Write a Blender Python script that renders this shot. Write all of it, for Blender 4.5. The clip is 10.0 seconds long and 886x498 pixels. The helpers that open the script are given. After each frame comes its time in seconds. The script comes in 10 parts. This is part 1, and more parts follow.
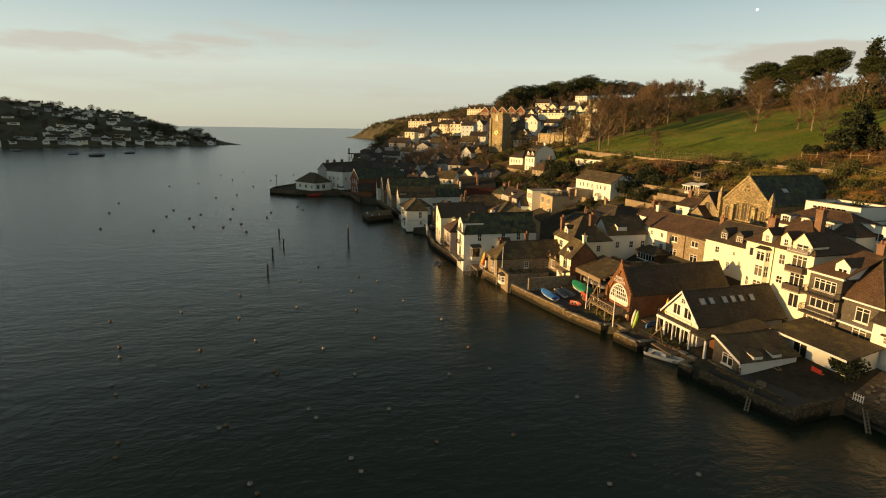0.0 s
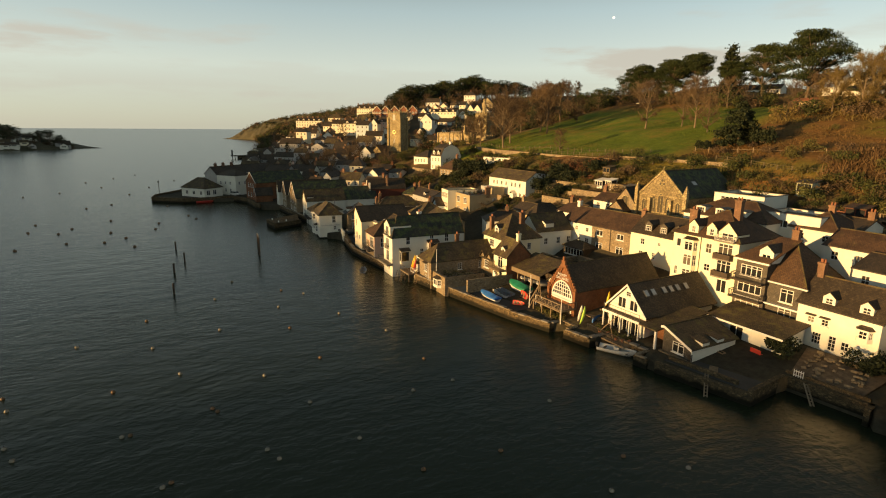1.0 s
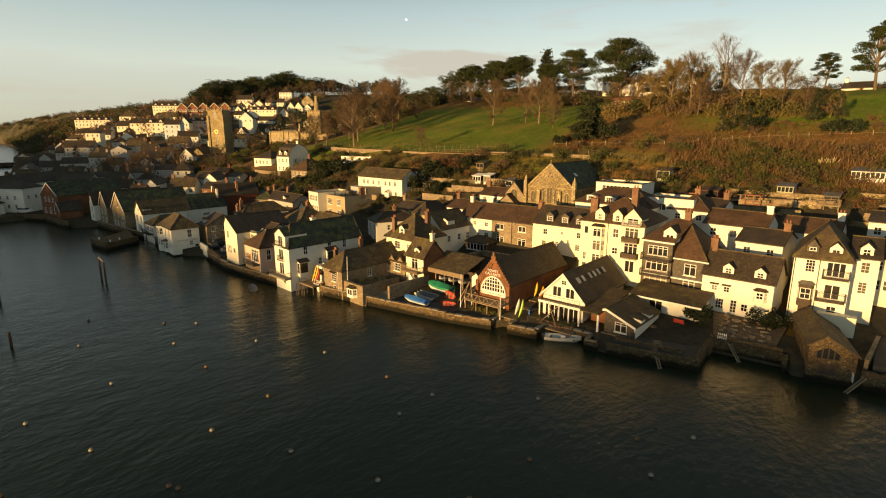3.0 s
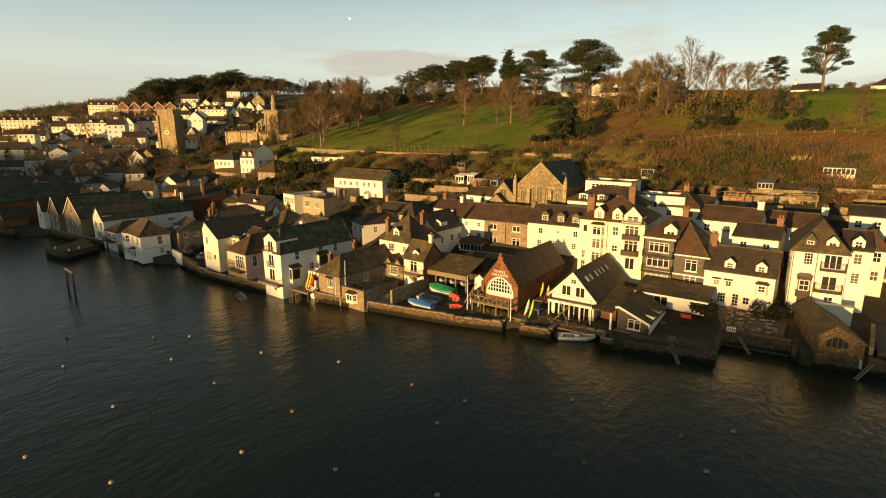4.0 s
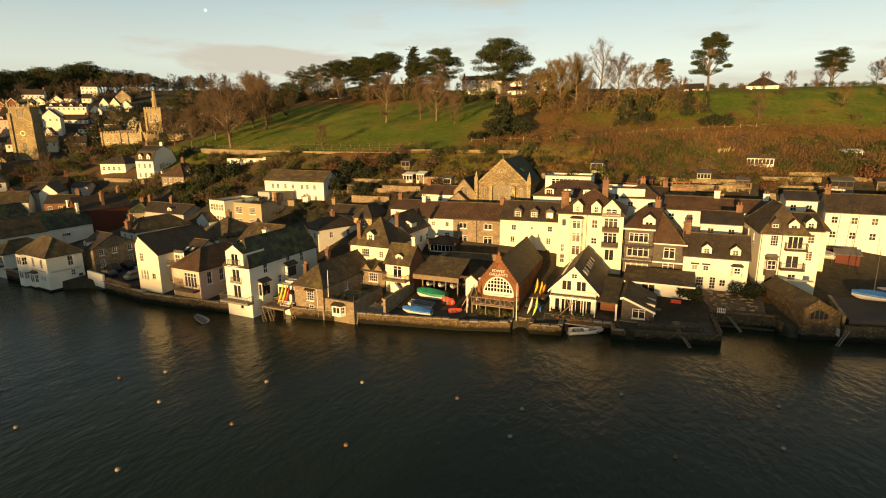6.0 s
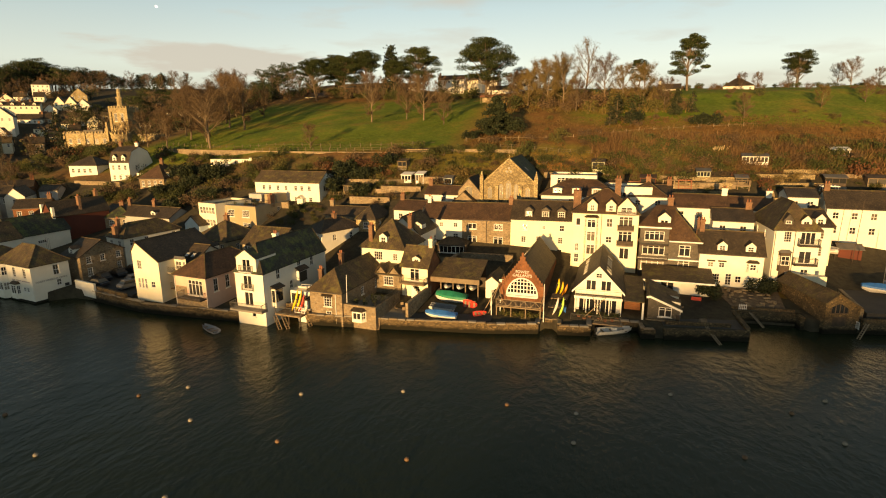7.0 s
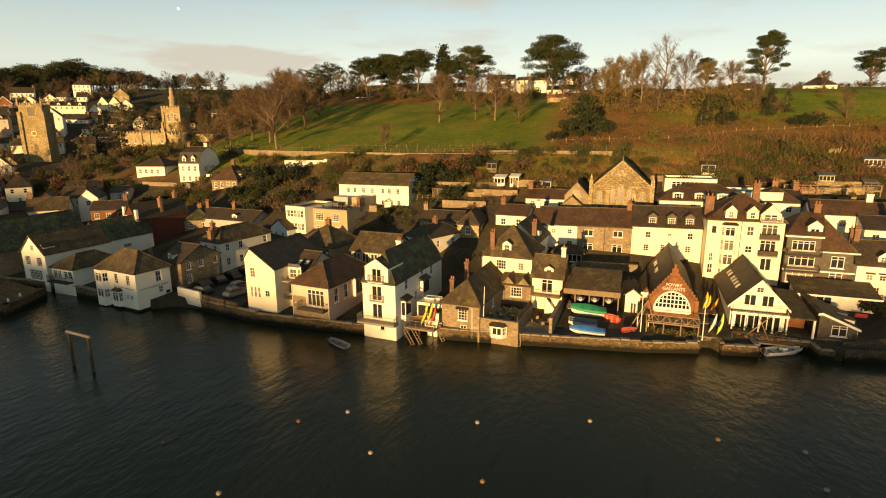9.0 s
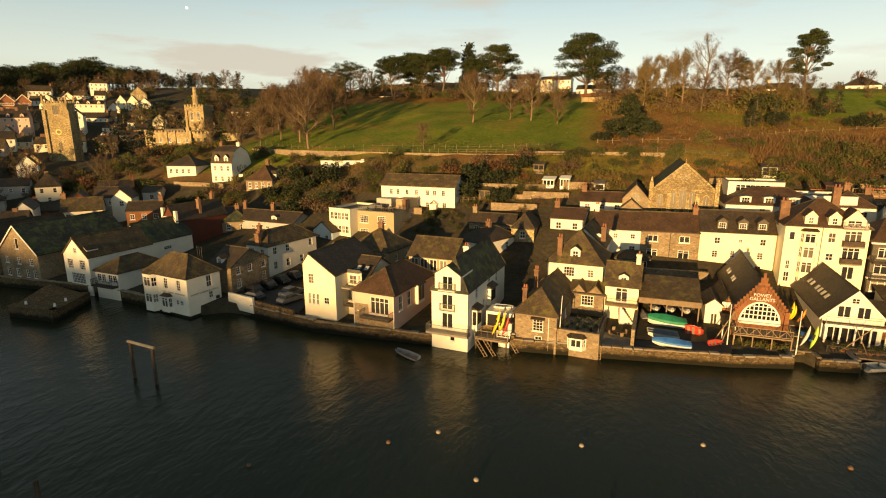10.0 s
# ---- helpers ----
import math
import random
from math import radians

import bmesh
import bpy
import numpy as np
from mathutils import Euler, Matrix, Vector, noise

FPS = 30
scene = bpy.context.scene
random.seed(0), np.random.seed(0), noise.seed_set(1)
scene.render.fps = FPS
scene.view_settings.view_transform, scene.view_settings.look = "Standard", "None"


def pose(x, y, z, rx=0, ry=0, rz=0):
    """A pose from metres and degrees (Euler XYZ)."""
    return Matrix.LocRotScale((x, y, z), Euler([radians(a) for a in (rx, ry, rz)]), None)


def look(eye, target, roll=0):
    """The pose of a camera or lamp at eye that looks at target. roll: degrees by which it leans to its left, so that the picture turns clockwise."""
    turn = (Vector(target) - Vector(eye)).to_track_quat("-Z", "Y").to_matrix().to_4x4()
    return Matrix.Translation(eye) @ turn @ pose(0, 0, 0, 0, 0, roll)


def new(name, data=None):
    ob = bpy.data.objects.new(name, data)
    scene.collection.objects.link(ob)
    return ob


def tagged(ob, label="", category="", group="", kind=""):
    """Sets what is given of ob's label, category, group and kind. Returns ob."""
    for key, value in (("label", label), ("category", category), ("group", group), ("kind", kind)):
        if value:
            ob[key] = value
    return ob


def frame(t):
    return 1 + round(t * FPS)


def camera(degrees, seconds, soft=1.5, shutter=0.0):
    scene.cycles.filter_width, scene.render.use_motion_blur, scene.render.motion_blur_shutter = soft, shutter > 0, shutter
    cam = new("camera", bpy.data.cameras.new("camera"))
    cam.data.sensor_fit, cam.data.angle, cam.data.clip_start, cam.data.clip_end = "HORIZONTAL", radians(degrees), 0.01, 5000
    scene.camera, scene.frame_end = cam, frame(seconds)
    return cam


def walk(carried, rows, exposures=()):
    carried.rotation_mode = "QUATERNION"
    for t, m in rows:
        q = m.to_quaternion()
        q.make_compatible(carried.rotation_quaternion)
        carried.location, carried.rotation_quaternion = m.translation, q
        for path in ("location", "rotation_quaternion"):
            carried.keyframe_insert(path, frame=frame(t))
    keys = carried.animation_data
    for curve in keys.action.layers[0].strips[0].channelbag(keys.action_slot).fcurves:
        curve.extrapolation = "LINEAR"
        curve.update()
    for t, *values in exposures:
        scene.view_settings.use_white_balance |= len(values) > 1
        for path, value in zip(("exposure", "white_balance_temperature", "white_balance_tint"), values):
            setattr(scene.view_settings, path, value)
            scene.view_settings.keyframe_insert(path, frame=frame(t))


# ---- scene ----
cam = camera(79.1, 10.0, soft=1.1)
PATH = [
    (0, (-1.351, 0.368, 29.509), (-0.629, 2.179, 29.064), 0.9),
    (0.5, (-3.855, 4.122, 29.408), (-2.948, 5.849, 28.965), 0.7),
    (1, (-6.453, 7.744, 29.318), (-5.369, 9.366, 28.876), 0.5),
    (1.5, (-9.1, 11.402, 29.251), (-7.847, 12.896, 28.809), 0.4),
    (2, (-11.592, 15.117, 29.161), (-10.195, 16.478, 28.719), 0.3),
    (2.5, (-13.971, 18.954, 29.095), (-12.467, 20.196, 28.651), 0.1),
    (4, (-19.451, 31.238, 28.902), (-17.768, 32.223, 28.458), -0.1),
    (4.5, (-20.767, 35.51, 28.836), (-19.032, 36.4, 28.39), -0.2),
    (5, (-21.804, 39.911, 28.785), (-20.019, 40.695, 28.337), -0.3),
    (5.5, (-22.555, 44.338, 28.741), (-20.73, 45.021, 28.291), -0.4),
    (7, (-23.236, 57.818, 28.494), (-21.338, 58.257, 28.042), -0.5),
    (7.5, (-22.978, 62.372, 28.426), (-21.082, 62.821, 27.976), -0.5),
    (8, (-22.595, 66.931, 28.398), (-20.703, 67.398, 27.949), -0.5),
    (8.5, (-22.137, 71.523, 28.423), (-20.248, 72.003, 27.975), -0.4),
    (9, (-21.583, 76.211, 28.452), (-19.697, 76.701, 28.004), -0.4),
    (9.5, (-20.907, 80.951, 28.497), (-19.023, 81.45, 28.048), -0.3),
    (10, (-20.162, 85.763, 28.516), (-18.28, 86.271, 28.067), -0.2),
]
walk(cam, [(t, look(eye, target, roll)) for t, eye, target, roll in PATH], [(0.0, 0.71, 7000, 8), (3.0, 0.76, 7100, 8), (7.0, 0.84, 7250, 9), (10.0, 0.88, 7300, 9)])

# ---- world and light ----
SUN_EL, SUN_AZ = 3.2, 9.0          # height of the sun, and its turn from the river's far side towards the sea
sun_dir = Vector((-math.cos(radians(SUN_AZ)) * math.cos(radians(SUN_EL)), math.sin(radians(SUN_AZ)) * math.cos(radians(SUN_EL)), math.sin(radians(SUN_EL))))
world = bpy.data.worlds.new("sky")
scene.world = world
world.use_nodes = True
wn, wl = world.node_tree.nodes, world.node_tree.links
wn.clear()
w_out = wn.new("ShaderNodeOutputWorld")
w_bg = wn.new("ShaderNodeBackground")
w_sky = wn.new("ShaderNodeTexSky")
w_sky.sky_type, w_sky.sun_disc = "NISHITA", False
w_sky.sun_elevation, w_sky.sun_rotation = radians(SUN_EL), math.atan2(sun_dir.x, sun_dir.y)
w_sky.air_density, w_sky.dust_density, w_sky.ozone_density = 0.8, 0.35, 2.0
w_bg.inputs["Strength"].default_value = 0.14
# thin haze: thick and warm along the horizon, thinning overhead
w_geo = wn.new("ShaderNodeTexCoord")
w_sep = wn.new("ShaderNodeSeparateXYZ")
wl.new(w_geo.outputs["Generated"], w_sep.inputs["Vector"])
w_tone = wn.new("ShaderNodeValToRGB")
while len(w_tone.color_ramp.elements) < 5:
    w_tone.color_ramp.elements.new(0.5)
for e_, (p_, c_) in zip(w_tone.color_ramp.elements, ((0.0, (0.58, 0.60, 0.525)), (0.1, (0.725, 0.785, 0.725)), (0.19, (0.50, 0.62, 0.65)), (0.31, (0.18, 0.22, 0.225)), (1.0, (0.062, 0.077, 0.079)))):
    e_.position, e_.color = p_, (*c_, 1)
wl.new(w_sep.outputs["Z"], w_tone.inputs["Fac"])
w_gain = wn.new("ShaderNodeVectorMath")
w_gain.operation = "SCALE"
# brighter towards the sun
w_dot = wn.new("ShaderNodeVectorMath")
w_dot.operation = "DOT_PRODUCT"
w_dot.inputs[1].default_value = sun_dir
wl.new(w_geo.outputs["Generated"], w_dot.inputs[0])
w_glow = wn.new("ShaderNodeMapRange")
w_glow.inputs["From Min"].default_value, w_glow.inputs["From Max"].default_value = -0.15, 1.0
w_glow.inputs["To Min"].default_value, w_glow.inputs["To Max"].default_value = 5.0, 5.7
wl.new(w_dot.outputs["Value"], w_glow.inputs["Value"])
# and duller over the sea
w_sea = wn.new("ShaderNodeMapRange")
w_sea.interpolation_type = "SMOOTHSTEP"
w_sea.inputs["From Min"].default_value, w_sea.inputs["From Max"].default_value = 0.25, 0.85
w_sea.inputs["To Min"].default_value, w_sea.inputs["To Max"].default_value = 1.04, 0.87
wl.new(w_sep.outputs["Y"], w_sea.inputs["Value"])
w_even = wn.new("ShaderNodeMath")
w_even.operation = "MULTIPLY"
wl.new(w_glow.outputs["Result"], w_even.inputs[0])
wl.new(w_sea.outputs["Result"], w_even.inputs[1])
wl.new(w_even.outputs["Value"], w_gain.inputs["Scale"])
wl.new(w_tone.outputs["Color"], w_gain.inputs[0])
w_haze = wn.new("ShaderNodeMix")
w_haze.data_type = "RGBA"
w_haze.inputs["Factor"].default_value = 0.8
wl.new(w_gain.outputs["Vector"], w_haze.inputs["B"])
# long low banks of cloud: noise over the sky's direction, flattened
w_co = wn.new("ShaderNodeTexCoord")
w_map = wn.new("ShaderNodeMapping")
w_map.inputs["Scale"].default_value = (1.7, 1.7, 8.5)
w_map.inputs["Location"].default_value = (0.3, 0.75, 0.2)
w_noise = wn.new("ShaderNodeTexNoise")
w_noise.inputs["Scale"].default_value, w_noise.inputs["Detail"].default_value, w_noise.inputs["Roughness"].default_value = 1.7, 7.0, 0.52
w_ramp = wn.new("ShaderNodeValToRGB")
w_ramp.color_ramp.elements[0].position, w_ramp.color_ramp.elements[1].position = 0.575, 0.72
w_ramp.color_ramp.elements[1].color = (0.7, 0.7, 0.7, 1)
w_mix = wn.new("ShaderNodeMix")
w_mix.data_type = "RGBA"
w_mix.inputs["B"].default_value = (2.5, 2.36, 2.12, 1)
wl.new(w_co.outputs["Generated"], w_map.inputs["Vector"])
wl.new(w_map.outputs["Vector"], w_noise.inputs["Vector"])
wl.new(w_noise.outputs["Fac"], w_ramp.inputs["Fac"])
w_band = wn.new("ShaderNodeValToRGB")
while len(w_band.color_ramp.elements) < 4:
    w_band.color_ramp.elements.new(0.5)
for e_, (p_, v_) in zip(w_band.color_ramp.elements, ((0.0, 0.2), (0.04, 0.45), (0.062, 0.35), (0.095, 0.0))):
    e_.position, e_.color = p_, (v_, v_, v_, 1)
wl.new(w_sep.outputs["Z"], w_band.inputs["Fac"])
w_map2 = wn.new("ShaderNodeMapping")
w_map2.inputs["Scale"].default_value = (1.6, 1.6, 9.0)
w_map2.inputs["Location"].default_value = (2.1, 0.4, 0.0)
w_noise2 = wn.new("ShaderNodeTexNoise")
w_noise2.inputs["Scale"].default_value, w_noise2.inputs["Detail"].default_value, w_noise2.inputs["Roughness"].default_value = 2.2, 7.0, 0.55
w_puff = wn.new("ShaderNodeValToRGB")
w_puff.color_ramp.elements[0].position, w_puff.color_ramp.elements[1].position = 0.42, 0.56
wl.new(w_co.outputs["Generated"], w_map2.inputs["Vector"])
wl.new(w_map2.outputs["Vector"], w_noise2.inputs["Vector"])
wl.new(w_noise2.outputs["Fac"], w_puff.inputs["Fac"])
w_bank = wn.new("ShaderNodeMix")
w_bank.data_type, w_bank.blend_type = "RGBA", "MULTIPLY"
w_bank.inputs["Factor"].default_value = 1.0
wl.new(w_band.outputs["Color"], w_bank.inputs["A"])
wl.new(w_puff.outputs["Color"], w_bank.inputs["B"])
w_all = wn.new("ShaderNodeMix")
w_all.data_type, w_all.blend_type = "RGBA", "LIGHTEN"
w_all.inputs["Factor"].default_value = 1.0
wl.new(w_bank.outputs["Result"], w_all.inputs["A"])
wl.new(w_ramp.outputs["Color"], w_all.inputs["B"])
# two lone banks of cloud low over the land and the sea: middle azimuth, height, half width, half height, strength
w_lone = None
for az_, z0_, ws_, wz_, str_ in ((37, 0.104, 0.22, 0.026, 0.85), (96, 0.112, 0.2, 0.026, 0.7), (64, 0.075, 0.5, 0.035, 0.2)):
    w_side = wn.new("ShaderNodeVectorMath")
    w_side.operation = "DOT_PRODUCT"
    w_side.inputs[1].default_value = (-math.sin(radians(az_)) / ws_, math.cos(radians(az_)) / ws_, 0)
    wl.new(w_geo.outputs["Generated"], w_side.inputs[0])
    w_up = wn.new("ShaderNodeMath")
    w_up.operation = "MULTIPLY_ADD"
    w_up.inputs[1].default_value, w_up.inputs[2].default_value = 1 / wz_, -z0_ / wz_
    wl.new(w_sep.outputs["Z"], w_up.inputs[0])
    w_pair = wn.new("ShaderNodeCombineXYZ")
    wl.new(w_side.outputs["Value"], w_pair.inputs["X"])
    wl.new(w_up.outputs["Value"], w_pair.inputs["Y"])
    w_len = wn.new("ShaderNodeVectorMath")
    w_len.operation = "LENGTH"
    wl.new(w_pair.outputs["Vector"], w_len.inputs[0])
    w_rag = wn.new("ShaderNodeMath")
    w_rag.operation = "MULTIPLY_ADD"
    w_rag.inputs[1].default_value = 5.6
    wl.new(w_noise2.outputs["Fac"], w_rag.inputs[0])
    w_rag.inputs[2].default_value = -2.75
    w_sum = wn.new("ShaderNodeMath")
    w_sum.operation = "ADD"
    wl.new(w_len.outputs["Value"], w_sum.inputs[0])
    wl.new(w_rag.outputs["Value"], w_sum.inputs[1])
    w_in = wn.new("ShaderNodeMapRange")
    w_in.interpolation_type = "SMOOTHSTEP"
    w_in.inputs["From Min"].default_value, w_in.inputs["From Max"].default_value = 1.15, 0.45
    w_in.inputs["To Min"].default_value, w_in.inputs["To Max"].default_value = 0.0, str_
    wl.new(w_sum.outputs["Value"], w_in.inputs["Value"])
    w_more = wn.new("ShaderNodeMath")
    w_more.operation = "MAXIMUM"
    wl.new(w_in.outputs["Result"], w_more.inputs[0])
    wl.new(w_lone if w_lone else w_all.outputs["Result"], w_more.inputs[1])
    w_lone = w_more.outputs["Value"]
wl.new(w_lone, w_mix.inputs["Factor"])
wl.new(w_sky.outputs["Color"], w_haze.inputs["A"])
wl.new(w_haze.outputs["Result"], w_mix.inputs["A"])
wl.new(w_mix.outputs["Result"], w_bg.inputs["Color"])
wl.new(w_bg.outputs["Background"], w_out.inputs["Surface"])
sun = new("sun", bpy.data.lights.new("sun", "SUN"))
sun.data.energy, sun.data.angle, sun.data.color = 5.0, radians(0.6), (1.0, 0.61, 0.25)
sun.matrix_basis = look(sun_dir * 500, (0, 0, 0))


# ---- materials ----
def ramp_of(n, l, fac, stops):
    r = n.new("ShaderNodeValToRGB")
    while len(r.color_ramp.elements) < len(stops):
        r.color_ramp.elements.new(0.5)
    for e, (p, c) in zip(r.color_ramp.elements, stops):
        e.position, e.color = p, (*c, 1)
    l.new(fac, r.inputs["Fac"])
    return r.outputs["Color"]


def noise_of(n, l, co, scale, detail=5.0, rough=0.6):
    t = n.new("ShaderNodeTexNoise")
    t.inputs["Scale"].default_value, t.inputs["Detail"].default_value, t.inputs["Roughness"].default_value = scale, detail, rough
    l.new(co, t.inputs["Vector"])
    return t.outputs["Fac"]


def mix_of(n, l, a, b, fac, kind="MIX"):
    m = n.new("ShaderNodeMix")
    m.data_type, m.blend_type = "RGBA", kind
    for sock, v in (("A", a), ("B", b), ("Factor", fac)):
        if isinstance(v, bpy.types.NodeSocket):
            l.new(v, m.inputs[sock])
        else:
            m.inputs[sock].default_value = v if sock == "Factor" else (*v, 1)
    return m.outputs["Result"]


def bump_of(n, l, height, strength, distance):
    b = n.new("ShaderNodeBump")
    b.inputs["Strength"].default_value, b.inputs["Distance"].default_value = strength, distance
    l.new(height, b.inputs["Height"])
    return b


def start_mat(name, rough=0.8, metal=0.0, spec=0.4):
    m = bpy.data.materials.new(name)
    m.use_nodes = True
    n, l = m.node_tree.nodes, m.node_tree.links
    p = n["Principled BSDF"]
    p.inputs["Roughness"].default_value, p.inputs["Metallic"].default_value = rough, metal
    p.inputs["Specular IOR Level"].default_value = spec
    tc = n.new("ShaderNodeTexCoord")
    geo = n.new("ShaderNodeNewGeometry")
    oi = n.new("ShaderNodeObjectInfo")
    return m, n, l, p, tc, geo, oi


def mat_plain(name, a, b, scale=0.7, rough=0.75, fine=9.0, bump=0.15, metal=0.0, spec=0.4, vary=0.0):
    """Paint, render, wood: two tones over two scales, with fine relief."""
    m, n, l, p, tc, geo, oi = start_mat(name, rough, metal, spec)
    co = geo.outputs["Position"]
    big, small = noise_of(n, l, co, scale), noise_of(n, l, co, fine, 3.0)
    c = ramp_of(n, l, big, [(0.35, a), (0.68, b)])
    c = mix_of(n, l, c, ramp_of(n, l, small, [(0.3, (0.82, 0.82, 0.82)), (0.6, (1, 1, 1))]), 1.0, "MULTIPLY")
    if vary:
        c = mix_of(n, l, c, ramp_of(n, l, oi.outputs["Random"], [(0, (1 - vary,) * 3), (1, (1 + vary * 0.3,) * 3)]), 1.0, "MULTIPLY")
    l.new(c, p.inputs["Base Color"])
    if bump:
        l.new(bump_of(n, l, small, bump, 0.03).outputs["Normal"], p.inputs["Normal"])
    return m


def mat_wall(name, a, b, streak=(0.55, 0.5, 0.42)):
    """Painted render with rain streaks and blotches."""
    m, n, l, p, tc, geo, oi = start_mat(name, 0.85, 0, 0.25)
    co = geo.outputs["Position"]
    mp = n.new("ShaderNodeMapping")
    mp.inputs["Scale"].default_value = (1.6, 1.6, 0.22)
    l.new(co, mp.inputs["Vector"])
    st = noise_of(n, l, mp.outputs["Vector"], 1.3, 6.0, 0.65)
    big = noise_of(n, l, co, 0.5)
    c = ramp_of(n, l, big, [(0.3, a), (0.7, b)])
    c = mix_of(n, l, c, streak, ramp_of(n, l, st, [(0.6, (0, 0, 0)), (0.8, (0.4, 0.4, 0.4))]))
    fine = noise_of(n, l, co, 14.0, 2.0)
    l.new(c, p.inputs["Base Color"])
    l.new(bump_of(n, l, fine, 0.2, 0.02).outputs["Normal"], p.inputs["Normal"])
    return m


def mat_stone(name, tones, size=2.6, mortar=(0.30, 0.26, 0.20), weed=0.0):
    """Rubble stone: cells of differing tone with sunk joints."""
    m, n, l, p, tc, geo, oi = start_mat(name, 0.9, 0, 0.2)
    mp = n.new("ShaderNodeMapping")
    mp.inputs["Scale"].default_value = (size, size, size * 1.7)
    l.new(tc.outputs["Object"], mp.inputs["Vector"])
    v = n.new("ShaderNodeTexVoronoi")
    v.inputs["Scale"].default_value = 1.0
    l.new(mp.outputs["Vector"], v.inputs["Vector"])
    e = n.new("ShaderNodeTexVoronoi")
    e.feature = "DISTANCE_TO_EDGE"
    e.inputs["Scale"].default_value = 1.0
    l.new(mp.outputs["Vector"], e.inputs["Vector"])
    sep = n.new("ShaderNodeSeparateColor")
    l.new(v.outputs["Color"], sep.inputs["Color"])
    c = ramp_of(n, l, sep.outputs["Red"], [(i / (len(tones) - 1), t) for i, t in enumerate(tones)])
    edge = ramp_of(n, l, e.outputs["Distance"], [(0.02, (0, 0, 0)), (0.1, (1, 1, 1))])
    c = mix_of(n, l, mortar, c, edge)
    big = noise_of(n, l, geo.outputs["Position"], 0.35)
    c = mix_of(n, l, c, ramp_of(n, l, big, [(0.3, (0.62, 0.62, 0.6)), (0.65, (1, 1, 1))]), 1.0, "MULTIPLY")
    if weed:  # tidal weed and wet stone up to the high-water mark
        sp = n.new("ShaderNodeSeparateXYZ")
        l.new(geo.outputs["Position"], sp.inputs["Vector"])
        wob = n.new("ShaderNodeMath")
        wob.operation = "MULTIPLY_ADD"
        wob.inputs[1].default_value = 1.1
        l.new(noise_of(n, l, geo.outputs["Position"], 0.9, 5.0), wob.inputs[0])
        l.new(sp.outputs["Z"], wob.inputs[2])
        rm = n.new("ShaderNodeMapRange")
        rm.inputs["From Min"].default_value, rm.inputs["From Max"].default_value = weed + 0.75, weed + 0.3
        l.new(wob.outputs["Value"], rm.inputs["Value"])
        c = mix_of(n, l, c, (0.014, 0.013, 0.008), rm.outputs["Result"])
    l.new(c, p.inputs["Base Color"])
    l.new(bump_of(n, l, edge, 0.7, 0.06).outputs["Normal"], p.inputs["Normal"])
    return m


def mat_courses(name, a, b, joint, bw, bh, gap, rough=0.7, moss=None, bump=0.5, moss_at=0.56, speck=2.3):
    """Slates or bricks laid in courses over the mesh's own metres."""
    m, n, l, p, tc, geo, oi = start_mat(name, rough, 0, 0.35)
    t = n.new("ShaderNodeTexBrick")
    t.inputs["Color1"].default_value, t.inputs["Color2"].default_value, t.inputs["Mortar"].default_value = (*a, 1), (*b, 1), (*joint, 1)
    t.inputs["Scale"].default_value, t.inputs["Brick Width"].default_value, t.inputs["Row Height"].default_value = 1.0, bw, bh
    t.inputs["Mortar Size"].default_value = gap
    l.new(tc.outputs["UV"], t.inputs["Vector"])
    c = t.outputs["Color"]
    co = geo.outputs["Position"]
    big = noise_of(n, l, co, 0.45, 6.0, 0.65)
    c = mix_of(n, l, c, ramp_of(n, l, big, [(0.3, (0.5, 0.5, 0.5)), (0.7, (1.25, 1.2, 1.12))]), 1.0, "MULTIPLY")
    if moss:
        mo = noise_of(n, l, co, 0.8, 8.0, 0.7)
        c = mix_of(n, l, c, moss, ramp_of(n, l, mo, [(moss_at, (0, 0, 0)), (moss_at + 0.14, (0.8, 0.8, 0.8))]))
    sp = noise_of(n, l, co, 2.6, 9.0, 0.78)
    c = mix_of(n, l, c, [min(1, x * speck + 0.015) for x in b], ramp_of(n, l, sp, [(0.56, (0, 0, 0)), (0.7, (0.7, 0.7, 0.7))]))
    l.new(c, p.inputs["Base Color"])
    h = mix_of(n, l, t.outputs["Fac"], noise_of(n, l, co, 5.0), 0.4)
    inv = n.new("ShaderNodeInvert")
    l.new(h, inv.inputs["Color"])
    l.new(bump_of(n, l, inv.outputs["Color"], bump, 0.04).outputs["Normal"], p.inputs["Normal"])
    return m


WHITE = mat_wall("white_render", (0.78, 0.76, 0.67), (0.69, 0.67, 0.58))
CREAM = mat_wall("cream_render", (0.80, 0.74, 0.58), (0.74, 0.68, 0.5))
YELLOW = mat_wall("pale_yellow_render", (0.84, 0.78, 0.58), (0.78, 0.72, 0.52))
PINK = mat_wall("pink_render", (0.66, 0.46, 0.36), (0.58, 0.40, 0.32))
# GREY also darkens some white town houses in place of shade
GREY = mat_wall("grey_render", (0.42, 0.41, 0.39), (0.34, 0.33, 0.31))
BUFF = mat_wall("buff_render", (0.40, 0.32, 0.20), (0.32, 0.255, 0.155))
BLUE = mat_wall("pale_blue_render", (0.55, 0.64, 0.66), (0.5, 0.58, 0.6))
STONE = mat_stone("rubble_stone", [(0.182, 0.133, 0.084), (0.350, 0.259, 0.154), (0.266, 0.203, 0.126), (0.462, 0.350, 0.210)], 3.0)
QUAY = mat_stone("quay_stone", [(0.08, 0.06, 0.036), (0.19, 0.135, 0.07), (0.125, 0.092, 0.053), (0.26, 0.185, 0.095)], 2.8, (0.055, 0.045, 0.032), 0.72)
